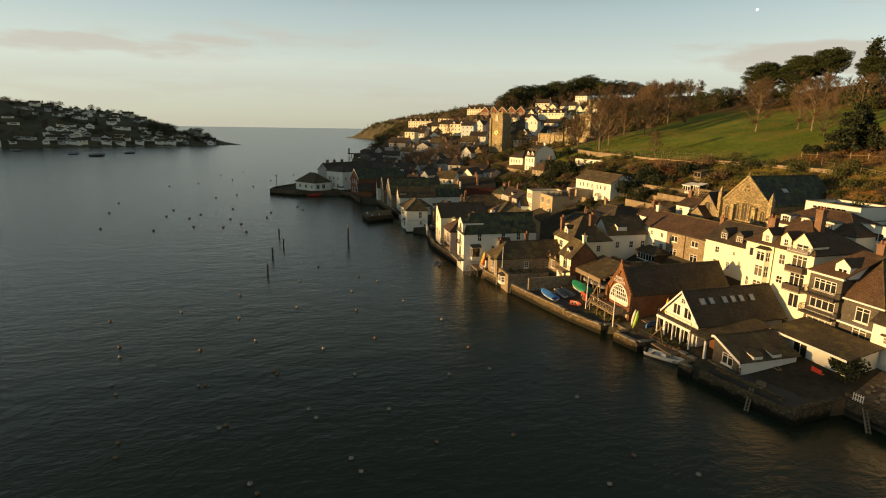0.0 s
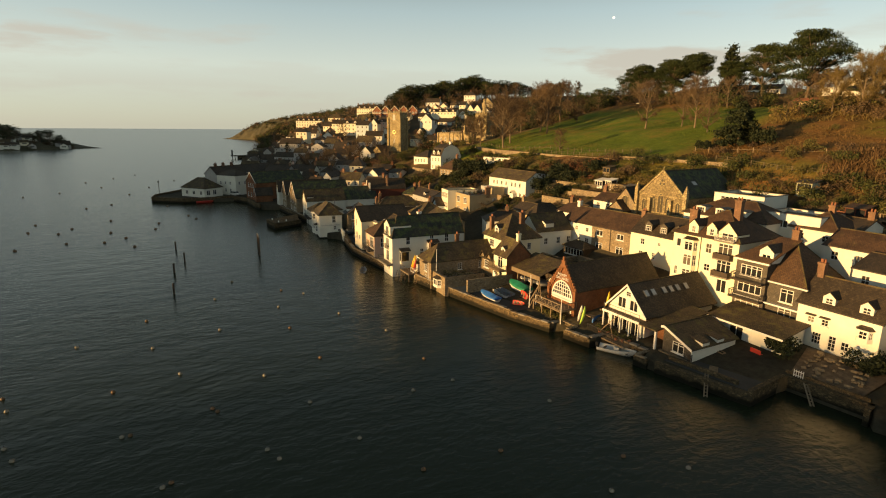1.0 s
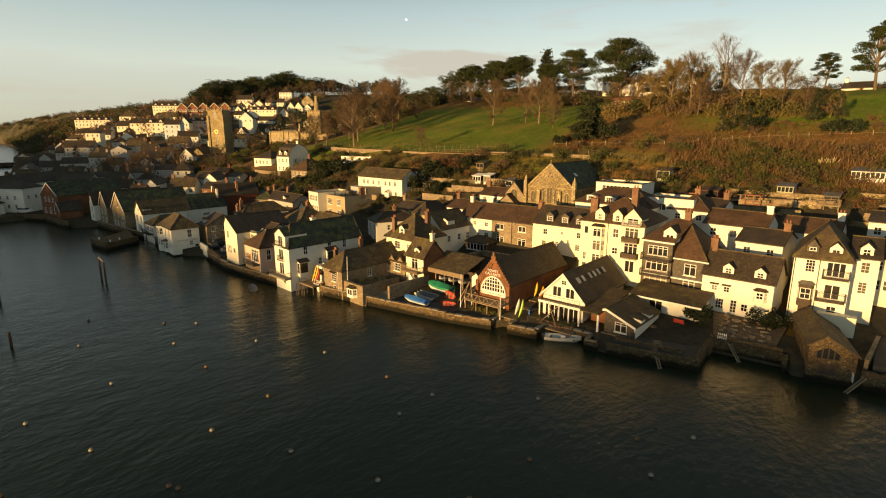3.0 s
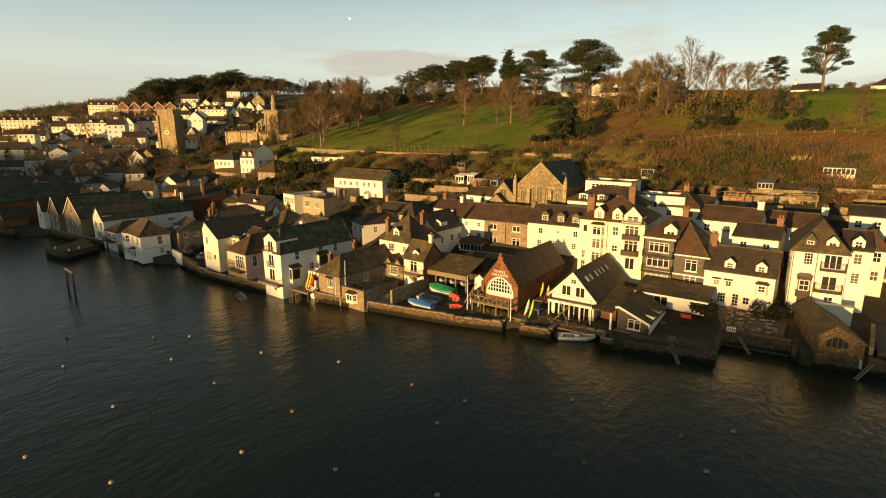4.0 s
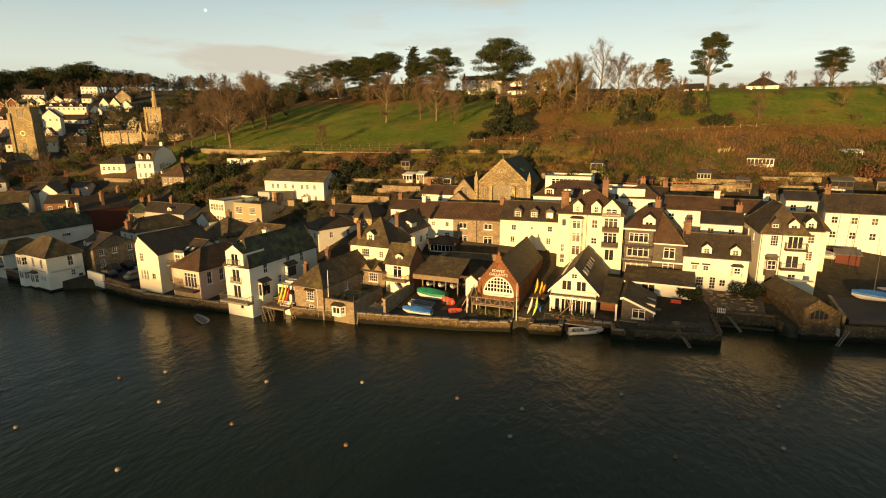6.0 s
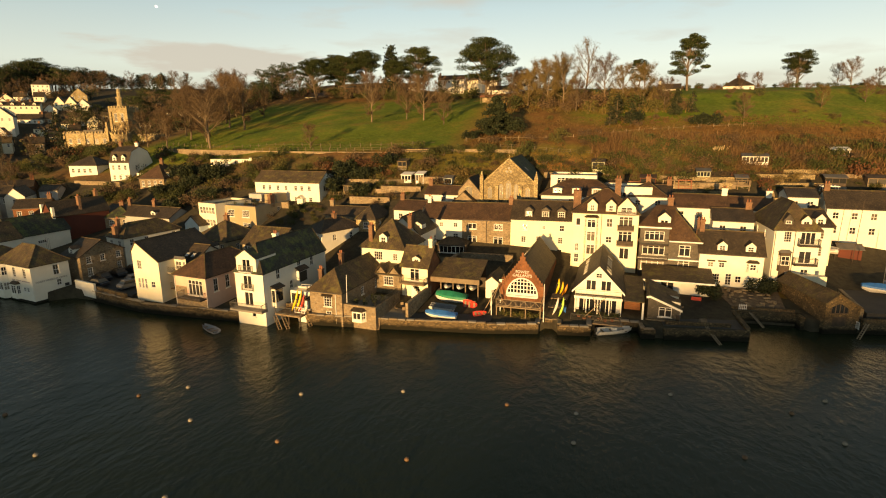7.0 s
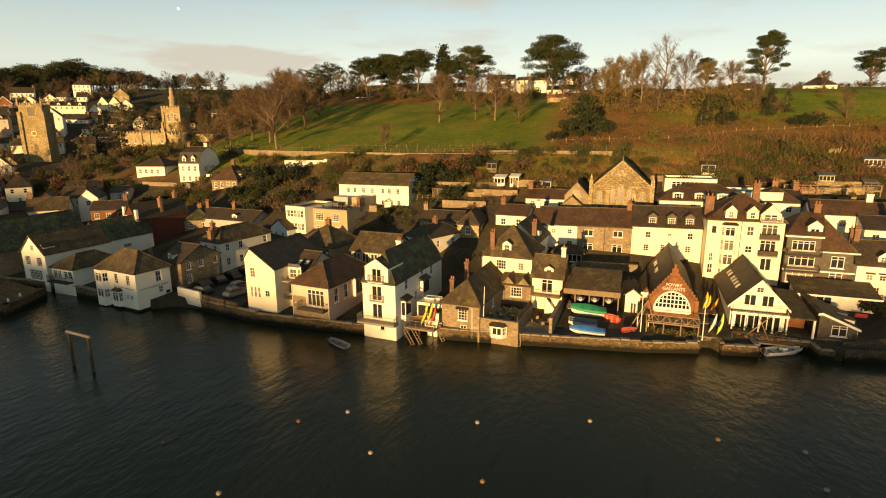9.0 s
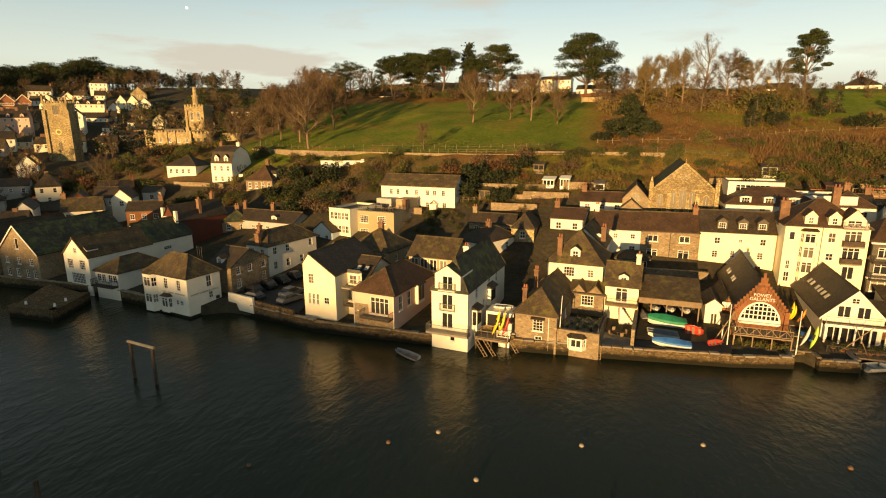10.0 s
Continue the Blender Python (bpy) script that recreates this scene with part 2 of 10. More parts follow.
ASHLAR = mat_stone("church_stone", [(0.297, 0.230, 0.128), (0.540, 0.419, 0.223), (0.405, 0.317, 0.169), (0.600, 0.533, 0.297)], 1.7, (0.19, 0.15, 0.09))
SLATE = mat_courses("slate", (0.0453, 0.0347, 0.0231), (0.0801, 0.0594, 0.038), (0.02, 0.02, 0.02), 0.32, 0.22, 0.02, 0.62, (0.11, 0.085, 0.035), moss_at=0.6)
SLATE_OLD = mat_courses("mossy_slate", (0.0741, 0.0541, 0.0327), (0.1045, 0.0752, 0.0446), (0.03, 0.028, 0.02), 0.32, 0.22, 0.02, 0.75, (0.14, 0.12, 0.035), moss_at=0.5)
SLATE_GREEN = mat_courses("green_slate", (0.0297, 0.0363, 0.0297), (0.0462, 0.0528, 0.0409), (0.02, 0.02, 0.02), 0.32, 0.22, 0.02, 0.65, (0.085, 0.115, 0.03), moss_at=0.47)
SLATE_BROWN = mat_courses("brown_slate", (0.0828, 0.0466, 0.0249), (0.1133, 0.0662, 0.0356), (0.03, 0.02, 0.02), 0.3, 0.2, 0.02, 0.7, (0.14, 0.11, 0.04), moss_at=0.6)
SLATE_WALL = mat_courses("hung_slate", (0.0792, 0.0693, 0.0561), (0.1122, 0.099, 0.0792), (0.05, 0.045, 0.04), 0.28, 0.18, 0.02, 0.6)
STACK_BRICK = mat_courses("stack_brick", (0.16, 0.08, 0.048), (0.23, 0.115, 0.065), (0.2, 0.15, 0.11), 0.225, 0.075, 0.012, 0.85)
BRICK = mat_courses("red_brick", (0.20, 0.068, 0.03), (0.29, 0.105, 0.042), (0.2, 0.13, 0.075), 0.225, 0.075, 0.012, 0.85, speck=1.2)
RED_WALL = mat_wall("red_paint", (0.11, 0.034, 0.022), (0.085, 0.028, 0.02), (0.2, 0.07, 0.04))
TERRACOTTA = mat_plain("terracotta", (0.30, 0.12, 0.06), (0.22, 0.085, 0.045), 2.0)
LEAD = mat_plain("flat_roof_felt", (0.09, 0.09, 0.09), (0.15, 0.14, 0.13), 0.8, 0.8)
PAINT = mat_plain("white_paint", (0.80, 0.79, 0.75), (0.72, 0.70, 0.65), 1.5, 0.5, 12.0, 0.05)
DARK_WOOD = mat_plain("dark_timber", (0.045, 0.034, 0.025), (0.085, 0.06, 0.04), 2.0, 0.8, 20.0, 0.4)
WOOD = mat_plain("weathered_timber", (0.22, 0.16, 0.10), (0.30, 0.23, 0.15), 2.0, 0.85, 18.0, 0.4, vary=0.25)
METAL = mat_plain("dull_metal", (0.25, 0.25, 0.24), (0.18, 0.17, 0.16), 2.0, 0.45, 10.0, 0.1, 0.8)
IRON = mat_plain("painted_iron", (0.03, 0.03, 0.03), (0.06, 0.055, 0.05), 3.0, 0.5)
CONCRETE = mat_plain("concrete", (0.20, 0.18, 0.15), (0.27, 0.25, 0.21), 0.6, 0.9, 6.0, 0.3)
TARMAC = mat_plain("tarmac", (0.045, 0.044, 0.042), (0.065, 0.062, 0.058), 0.4, 0.9, 10.0, 0.3)
BARK = mat_plain("bark", (0.10, 0.075, 0.05), (0.17, 0.13, 0.085), 3.0, 0.95, 14.0, 0.6)
BARK_PALE = mat_plain("pale_bark", (0.15, 0.11, 0.07), (0.24, 0.18, 0.115), 3.0, 0.95, 14.0, 0.5)
BLUE_SHEET = mat_plain("blue_sheet", (0.03, 0.13, 0.42), (0.05, 0.2, 0.55), 1.2, 0.45, 5.0, 0.4)
GREEN_SHEET = mat_plain("green_sheet", (0.015, 0.17, 0.09), (0.02, 0.25, 0.14), 1.2, 0.5, 5.0, 0.4)
GREY_SHEET = mat_plain("grey_sheet", (0.16, 0.17, 0.19), (0.24, 0.25, 0.28), 1.2, 0.6, 5.0, 0.4)
RED_GEL = mat_plain("red_moulding", (0.45, 0.035, 0.025), (0.5, 0.06, 0.04), 1.2, 0.35, 5.0, 0.1)
YELLOW_GEL = mat_plain("yellow_moulding", (0.78, 0.5, 0.02), (0.82, 0.58, 0.05), 1.2, 0.35, 5.0, 0.05)
LIME_GEL = mat_plain("lime_moulding", (0.35, 0.6, 0.08), (0.45, 0.68, 0.12), 1.2, 0.35, 5.0, 0.05)
ORANGE_GEL = mat_plain("orange_moulding", (0.7, 0.24, 0.02), (0.75, 0.3, 0.04), 1.2, 0.35, 5.0, 0.05)
WHITE_GEL = mat_plain("white_moulding", (0.72, 0.70, 0.66), (0.62, 0.6, 0.55), 1.5, 0.35, 6.0, 0.05)
CAR_PAINT = mat_plain("car_paint", (0.03, 0.035, 0.045), (0.035, 0.04, 0.05), 0.5, 0.25, 2.0, 0.0, 0.3, 0.5)
SILVER_PAINT = mat_plain("silver_car_paint", (0.3, 0.31, 0.32), (0.33, 0.33, 0.34), 0.5, 0.3, 2.0, 0.0, 0.6, 0.5)
RUBBER = mat_plain("rubber", (0.02, 0.02, 0.02), (0.03, 0.03, 0.03), 3.0, 0.9)
BUOY_RED = mat_plain("faded_orange_buoy", (0.21, 0.12, 0.06), (0.15, 0.09, 0.05), 4.0, 0.6)
BUOY_PALE = mat_plain("pale_buoy", (0.33, 0.29, 0.23), (0.24, 0.21, 0.16), 4.0, 0.6)


def mat_glass():
    m, n, l, p, tc, geo, oi = start_mat("window_glass", 0.06, 0, 0.6)
    c = ramp_of(n, l, oi.outputs["Random"], [(0.0, (0.012, 0.014, 0.016)), (0.6, (0.03, 0.03, 0.028)), (0.8, (0.10, 0.09, 0.07)), (1.0, (0.22, 0.2, 0.16))])
    l.new(c, p.inputs["Base Color"])
    return m


GLASS = mat_glass()
# roof-light panes: the bright sky reflection is put into the base colour
SKY_GLASS = mat_plain("sky_toned_glass", (0.5, 0.5, 0.48), (0.42, 0.42, 0.4), 2.0, 0.15, 5.0, 0.0, 0.0, 0.6)


def mat_leaf(name, a, b, rough=0.8, patch=None):
    m, n, l, p, tc, geo, oi = start_mat(name, rough, 0, 0.2)
    c = ramp_of(n, l, geo.outputs["Random Per Island"], [(0.0, a), (1.0, b)])
    if patch:
        c = mix_of(n, l, c, patch, ramp_of(n, l, noise_of(n, l, geo.outputs["Position"], 0.11, 4.0), [(0.52, (0, 0, 0)), (0.66, (0.8, 0.8, 0.8))]))
    c = mix_of(n, l, c, ramp_of(n, l, oi.outputs["Random"], [(0, (0.75, 0.75, 0.75)), (1, (1.15, 1.1, 1.0))]), 1.0, "MULTIPLY")
    l.new(c, p.inputs["Base Color"])
    return m


PINE = mat_leaf("pine_needles", (0.016, 0.028, 0.010), (0.055, 0.07, 0.024))
FIR = mat_leaf("dark_fir", (0.015, 0.024, 0.013), (0.035, 0.045, 0.022))
SHRUB = mat_leaf("evergreen_shrub", (0.038, 0.05, 0.017), (0.08, 0.088, 0.03))
BRACKEN = mat_leaf("dead_bracken", (0.115, 0.073, 0.03), (0.175, 0.108, 0.045), patch=(0.10, 0.09, 0.036))
TWIGS = mat_leaf("bare_twigs", (0.075, 0.053, 0.034), (0.145, 0.1, 0.06))
GOLD_TWIGS = mat_leaf("golden_twigs", (0.105, 0.08, 0.03), (0.17, 0.128, 0.05))
OLIVE = mat_leaf("olive_ivy", (0.075, 0.076, 0.025), (0.135, 0.12, 0.042))


def mat_water():
    m, n, l, p, tc, geo, oi = start_mat("river_water", 0.22, 0, 0.38)
    p.inputs["IOR"].default_value = 1.33
    co = geo.outputs["Position"]
    big = noise_of(n, l, co, 0.012, 3.0)
    c = ramp_of(n, l, big, [(0.35, (0.017, 0.0245, 0.0125)), (0.7, (0.021, 0.029, 0.016))])
    l.new(c, p.inputs["Base Color"])
    mp = n.new("ShaderNodeMapping")
    mp.inputs["Rotation"].default_value = (0, 0, radians(24))
    mp.inputs["Scale"].default_value = (0.7, 1.15, 1.0)
    l.new(co, mp.inputs["Vector"])
    small = noise_of(n, l, mp.outputs["Vector"], 1.0, 4.0, 0.62)
    swell = noise_of(n, l, mp.outputs["Vector"], 0.24, 3.0, 0.55)
    b1 = bump_of(n, l, small, 0.6, 0.15)
    b2 = bump_of(n, l, swell, 0.34, 0.42)
    l.new(b1.outputs["Normal"], b2.inputs["Normal"])
    l.new(b2.outputs["Normal"], p.inputs["Normal"])
    return m


WATER = mat_water()


def mat_ground():
    """Hillside: grass, rust-brown bracken and earth in patches, greener on the meadow."""
    m, n, l, p, tc, geo, oi = start_mat("hillside", 0.95, 0, 0.1)
    at = n.new("ShaderNodeAttribute")
    at.attribute_name = "cover"
    co = geo.outputs["Position"]
    sep = n.new("ShaderNodeSeparateColor")
    l.new(at.outputs["Color"], sep.inputs["Color"])
    g = noise_of(n, l, co, 0.09, 8.0, 0.62)
    f = noise_of(n, l, co, 1.1, 6.0, 0.7)
    grass = ramp_of(n, l, g, [(0.3, (0.085, 0.14, 0.016)), (0.5, (0.145, 0.185, 0.026)), (0.66, (0.24, 0.19, 0.04))])
    rough_ = ramp_of(n, l, g, [(0.3, (0.11, 0.075, 0.028)), (0.5, (0.235, 0.122, 0.042)), (0.7, (0.17, 0.15, 0.04))])
    town = ramp_of(n, l, g, [(0.3, (0.045, 0.04, 0.03)), (0.7, (0.085, 0.075, 0.05))])
    c = mix_of(n, l, rough_, grass, sep.outputs["Green"])
    c = mix_of(n, l, c, town, sep.outputs["Red"])
    c = mix_of(n, l, c, (0.34, 0.17, 0.06), sep.outputs["Blue"])
    c = mix_of(n, l, c, ramp_of(n, l, f, [(0.3, (0.6, 0.6, 0.6)), (0.65, (1.1, 1.1, 1.1))]), 1.0, "MULTIPLY")
    l.new(c, p.inputs["Base Color"])
    l.new(bump_of(n, l, f, 0.6, 0.35).outputs["Normal"], p.inputs["Normal"])
    return m


GROUND = mat_ground()
EARTH_BANK = mat_plain("stony_earth", (0.10, 0.07, 0.045), (0.19, 0.14, 0.09), 1.2, 0.95, 5.0, 0.8)
# woodland brown, lifted lighter to stand in for distance haze
FAR_WOOD = mat_plain("far_wooded_hill", (0.06, 0.058, 0.034), (0.105, 0.09, 0.052), 0.03, 0.95, 0.25, 0.8)


# ---- mesh building ----
class Shape:
    """Gathers faces; every face gets texture metres along its own plane."""

    def __init__(self):
        self.v, self.f = [], []

    def face(self, *pts):
        i = len(self.v)
        self.v.extend(tuple(p) for p in pts)
        self.f.append(tuple(range(i, i + len(pts))))
        return self

    def box(self, x0, x1, y0, y1, z0, z1):
        a = [(x0, y0, z0), (x1, y0, z0), (x1, y1, z0), (x0, y1, z0), (x0, y0, z1), (x1, y0, z1), (x1, y1, z1), (x0, y1, z1)]
        for q in ((0, 1, 5, 4), (1, 2, 6, 5), (2, 3, 7, 6), (3, 0, 4, 7), (4, 5, 6, 7), (3, 2, 1, 0)):
            self.face(*[a[k] for k in q])
        return self

    def slab(self, pts, t):
        """A plate: the polygon as its top, t metres thick straight down."""
        low = [(p[0], p[1], p[2] - t) for p in pts]
        self.face(*pts)
        self.face(*reversed(low))
        k = len(pts)
        for i in range(k):
            j = (i + 1) % k
            self.face(low[i], low[j], pts[j], pts[i])
        return self

    def ring(self, rings, cap=True):
        """A skin over rings of equal count."""
        base = len(self.v)
        k = len(rings[0])
        for r in rings:
            self.v.extend(tuple(p) for p in r)
        for a in range(len(rings) - 1):
            for i in range(k):
                j = (i + 1) % k
                self.f.append((base + a * k + i, base + a * k + j, base + (a + 1) * k + j, base + (a + 1) * k + i))
        if cap:
            self.f.append(tuple(base + i for i in reversed(range(k))))
            self.f.append(tuple(base + (len(rings) - 1) * k + i for i in range(k)))
        return self

    def tube(self, a, b, r0, r1=None, k=6):
        a, b = Vector(a), Vector(b)
        r1 = r0 if r1 is None else r1
        d = (b - a).normalized()
        s = d.orthogonal().normalized()
        t = d.cross(s)
        c = [(math.cos(2 * math.pi * i / k), math.sin(2 * math.pi * i / k)) for i in range(k)]
        return self.ring([[a + (s * x + t * y) * r0 for x, y in c], [b + (s * x + t * y) * r1 for x, y in c]])

    def mesh(self, name, mat, smooth=False, uv=True):
        me = bpy.data.meshes.new(name)
        me.from_pydata(self.v, [], self.f)
        me.materials.append(mat)
        if uv:
            lay = me.uv_layers.new(name="metres")
            co = np.empty(len(me.vertices) * 3)
            me.vertices.foreach_get("co", co)
            co = co.reshape(-1, 3)
            for poly in me.polygons:
                nrm = poly.normal
                t = Vector((-nrm.y, nrm.x, 0))
                t = t.normalized() if t.length > 1e-4 else Vector((1, 0, 0))
                s = nrm.cross(t)
                for li in poly.loop_indices:
                    q = Vector(co[me.loops[li].vertex_index])
                    lay.data[li].uv = (q.dot(t), q.dot(s))
        if smooth:
            me.polygons.foreach_set("use_smooth", [True] * len(me.polygons))
        return me


def part(name, shape, mat, parent=None, label="", smooth=False, m=None, uv=True):
    me = shape if isinstance(shape, bpy.types.Mesh) else shape.mesh(name, mat, smooth, uv)
    ob = new(name, me)
    ob.parent = parent
    if m is not None:
        ob.matrix_basis = m
    if label:
        ob["label"] = label
    return ob


def base(name, label, category, m, group="", kind=""):
    ob = new(name)
    ob.empty_display_size = 0.5
    ob.matrix_basis = m
    return tagged(ob, label, category, group, kind)

# ---- land and water ----
SHORE_Y = (-400, -60, 16, 24.9, 25, 33.3, 33.4, 44, 46.9, 47, 53.9, 54, 58, 58.2, 60.8, 61, 68, 83, 94, 94.2, 99.4, 99.6, 105, 122, 134.5, 139.5, 142.5, 153, 166, 198, 203, 206, 222, 231, 233, 243.6, 252, 264, 300, 460, 700, 1500)
SHORE_X = (90, 66, 57.5, 56.4, 58.4, 58.4, 51.3, 49.9, 49.6, 52.2, 51.9, 49.0, 48.6, 50.4, 50.4, 48.4, 47.0, 45.8, 45.2, 47.5, 47.5, 43.8, 44.2, 44.7, 48, 48.4, 46, 47.8, 50.2, 51, 45, 44.5, 45.5, 42, 24.5, 14.8, 17, 27, 50, 105, 190, 380)
BASE_Y = (-400, -60, 16, 60, 100, 143, 200, 260, 300, 460, 700, 1500)
BASE_X = (90, 66, 57, 49, 45, 45, 50, 52, 58, 105, 185, 380)


def shore(y):
    return float(np.interp(y, SHORE_Y, SHORE_X))


NODE_S = (0, 12, 22, 35, 48, 62, 80, 112, 175, 250, 400)       # metres inland from the smoothed water's edge
NODE_Y = (-150, 0, 60, 120, 180, 280, 420, 700)
NODE_Z = (
    (1.6, 3.0, 6, 12, 18, 22.5, 29, 38, 43, 44, 40),
    (1.6, 2.8, 5, 12, 18.5, 23, 29, 38, 42.5, 44, 40),
    (1.2, 2.6, 4.5, 12.5, 17.5, 23, 27, 35, 43, 46, 44),
    (1.4, 2.2, 3.2, 7.5, 12.5, 20.5, 24.5, 31, 41, 46, 46),
    (1.4, 2.2, 3.0, 4.5, 9, 16, 21.5, 28, 42, 54, 56),
    (1.4, 2.2, 3.5, 6.0, 9, 12, 16, 15, 25, 46, 54),
    (1.4, 5.0, 11, 17.5, 23, 26.5, 30, 36, 45, 58, 66),
    (1.4, 5.0, 11, 18, 26, 34, 42, 50, 58, 63, 68),
)
GRID_Z = np.array(NODE_Z)


def ground_z(x, y):
    if x < shore(y):
        return -4.0
    s = max(0.0, x - float(np.interp(y, BASE_Y, BASE_X)))
    yy = min(max(y, NODE_Y[0]), NODE_Y[-1])
    j = min(int(np.searchsorted(NODE_Y, yy, side="right")) - 1, len(NODE_Y) - 2)
    a = (yy - NODE_Y[j]) / (NODE_Y[j + 1] - NODE_Y[j])
    a = a * a * (3 - 2 * a)
    return float(np.interp(s, NODE_S, GRID_Z[j])) * (1 - a) + float(np.interp(s, NODE_S, GRID_Z[j + 1])) * a


def cover(x, y):
    """(town, meadow, bare earth) shares of the ground's cover."""
    s = x - shore(y)
    earth = 0.0
    town = min(1, max(0, (58 - s) / 14)) if y < 100 else min(1, max(0, (66 - s) / 14))
    if y > 190:
        town = max(town, min(1, (y - 190) / 40))
    meadow = 0.0
    if 82 < y < 215 and x > 111:
        meadow = min(1, (x - 111) / 3, max(0, (y - 80) / 10), max(0, (205 - y) / 12))
        meadow *= min(1, max(0, (206 - x) / 10))
    if y <= 95 and 133 < x < 300:
        meadow = max(meadow, min(1, (x - 133) / 5) * min(1, max(0, (62 - y) / 12)))
    if 99 < x < 113 and 46 < y < 101:
        bank = min(1, (x - 99) / 3, (113 - x) / 2, (y - 46) / 6, (101 - y) / 4)
        town, meadow = town * (1 - bank), max(meadow, (0.95 if x < 104 and y > 74 else 0.5) * bank)
    if 97 < x < 108 and 50 < y < 82:
        earth = min(1, (x - 97) / 3, (108 - x) / 3, (y - 50) / 4, (82 - y) / 10) * (1 if y < 70 else 0.4)
    return town, meadow, earth


def build_ground():
    ys = list(np.arange(-260, 10, 5.0)) + list(np.arange(10, 170, 1.0)) + list(np.arange(170, 300, 4.0)) + list(np.arange(300, 760, 14.0)) + list(np.arange(760, 1501, 60.0))
    ss = [-0.6, 0.0] + list(np.arange(3, 130, 3.5)) + list(np.arange(132, 420, 14.0))
    v, f, col = [], [], []
    for y in ys:
        for s in ss:
            x = shore(y) + s
            z = ground_z(x, y) if s >= 0 else -4.0
            if s > 50:
                z += 0.7 * noise.noise(Vector((x * 0.06, y * 0.06, 0))) + 0.25 * noise.noise(Vector((x * 0.22, y * 0.22, 5)))
            v.append((x, y, z))
            col.append(cover(x, y))
    k = len(ss)
    for j in range(len(ys) - 1):
        for i in range(k - 1):
            f.append((j * k + i, j * k + i + 1, (j + 1) * k + i + 1, (j + 1) * k + i))
    me = bpy.data.meshes.new("ground")
    me.from_pydata(v, [], f)
    me.materials.append(GROUND)
    at = me.color_attributes.new("cover", "FLOAT_COLOR", "POINT")
    at.data.foreach_set("color", [c for (r, g, b) in col for c in (r, g, b, 1)])
    me.polygons.foreach_set("use_smooth", [True] * len(f))
    return tagged(new("ground", me), "hillside of green meadow, rust-brown bracken and town earth", "ground", kind="structure")


build_ground()

me = bpy.data.meshes.new("water")
R = 4900
me.from_pydata([(R * math.cos(i * math.pi / 24), R * math.sin(i * math.pi / 24), 0) for i in range(48)], [], [tuple(range(48))])
me.materials.append(WATER)
tagged(new("water", me), "dark rippled river water widening to the open sea", "water", kind="structure")


def far_hill(name, label, line, mat, depth, lumps, kind="structure"):
    """A hill behind a waterline: line gives (x, y, crest height) along the shore; the land rises to the crest over its depth."""
    pts = []
    for (x0, y0, h0), (x1, y1, h1) in zip(line, line[1:]):
        k = max(2, int(math.hypot(x1 - x0, y1 - y0) / 5))
        pts += [(x0 + (x1 - x0) * i / k, y0 + (y1 - y0) * i / k, h0 + (h1 - h0) * i / k) for i in range(k)]
    pts.append(line[-1])
    rows = 22
    v, f = [], []
    for i, (x, y, h) in enumerate(pts):
        a, b = pts[max(0, i - 2)], pts[min(len(pts) - 1, i + 2)]
        t = Vector((b[0] - a[0], b[1] - a[1], 0)).normalized()
        nrm = Vector((-t.y, t.x, 0))
        for r in range(rows):
            q = r / (rows - 1)
            p = Vector((x, y, 0)) + nrm * (depth * q)
            z = h * math.sin(min(1, q * 1.25) * math.pi / 2) ** 0.9 if q <= 0.8 else h * (1 - 0.25 * (q - 0.8) / 0.2)
            z += lumps * (noise.noise(p * 0.05) + 0.6 * noise.noise(p * 0.14) + 0.5 * noise.noise(p * 0.37)) * min(1, q * 6) * min(1, h / 15)
            v.append((p.x, p.y, z if r else -2.0))
    for i in range(len(pts) - 1):
        for r in range(rows - 1):
            f.append((i * rows + r, (i + 1) * rows + r, (i + 1) * rows + r + 1, i * rows + r + 1))
    me = bpy.data.meshes.new(name)
    me.from_pydata(v, [], f)
    me.materials.append(mat)
    return tagged(new(name, me), label, "hill", kind=kind)


# the wooded headland seawards, and the far bank whose hill shades the lower town
HEADLAND = [(258, 1300, 1), (270, 1288, 6), (280, 1272, 24), (298, 1246, 36), (318, 1200, 44), (344, 1130, 52), (366, 1080, 57), (394, 1000, 62), (416, 900, 67), (440, 800, 70)]
# unseen stretch at x -355: crest and gap shaped to set the quays' shade
FAR_BANK = [(20, 812, 2), (0, 806, 12), (-40, 785, 30), (-95, 765, 44), (-160, 735, 50), (-225, 715, 56), (-300, 660, 60), (-340, 580, 60), (-350, 510, 56), (-355, 463, 54), (-355, 397, 53), (-355, 343, 50), (-355, 317, 46), (-355, 297, 43), (-355, 269, 40.5), (-355, 245, 39.4), (-355, 235, 38.6), (-355, 225, 37), (-355, 199, 36), (-355, 189, 27), (-355, 149, 27), (-355, 137, 38.2), (-355, 103, 38.6), (-355, -37, 42), (-355, -257, 45)]
far_hill("headland", "distant dark wooded headland falling to the open sea", HEADLAND, FAR_WOOD, 70, 5.0)
far_hill("far_bank", "far river bank rising to a wooded hill in shade", FAR_BANK, FAR_WOOD, -260, 1.6)


# ---- houses ----
WIN_MESHES = {}


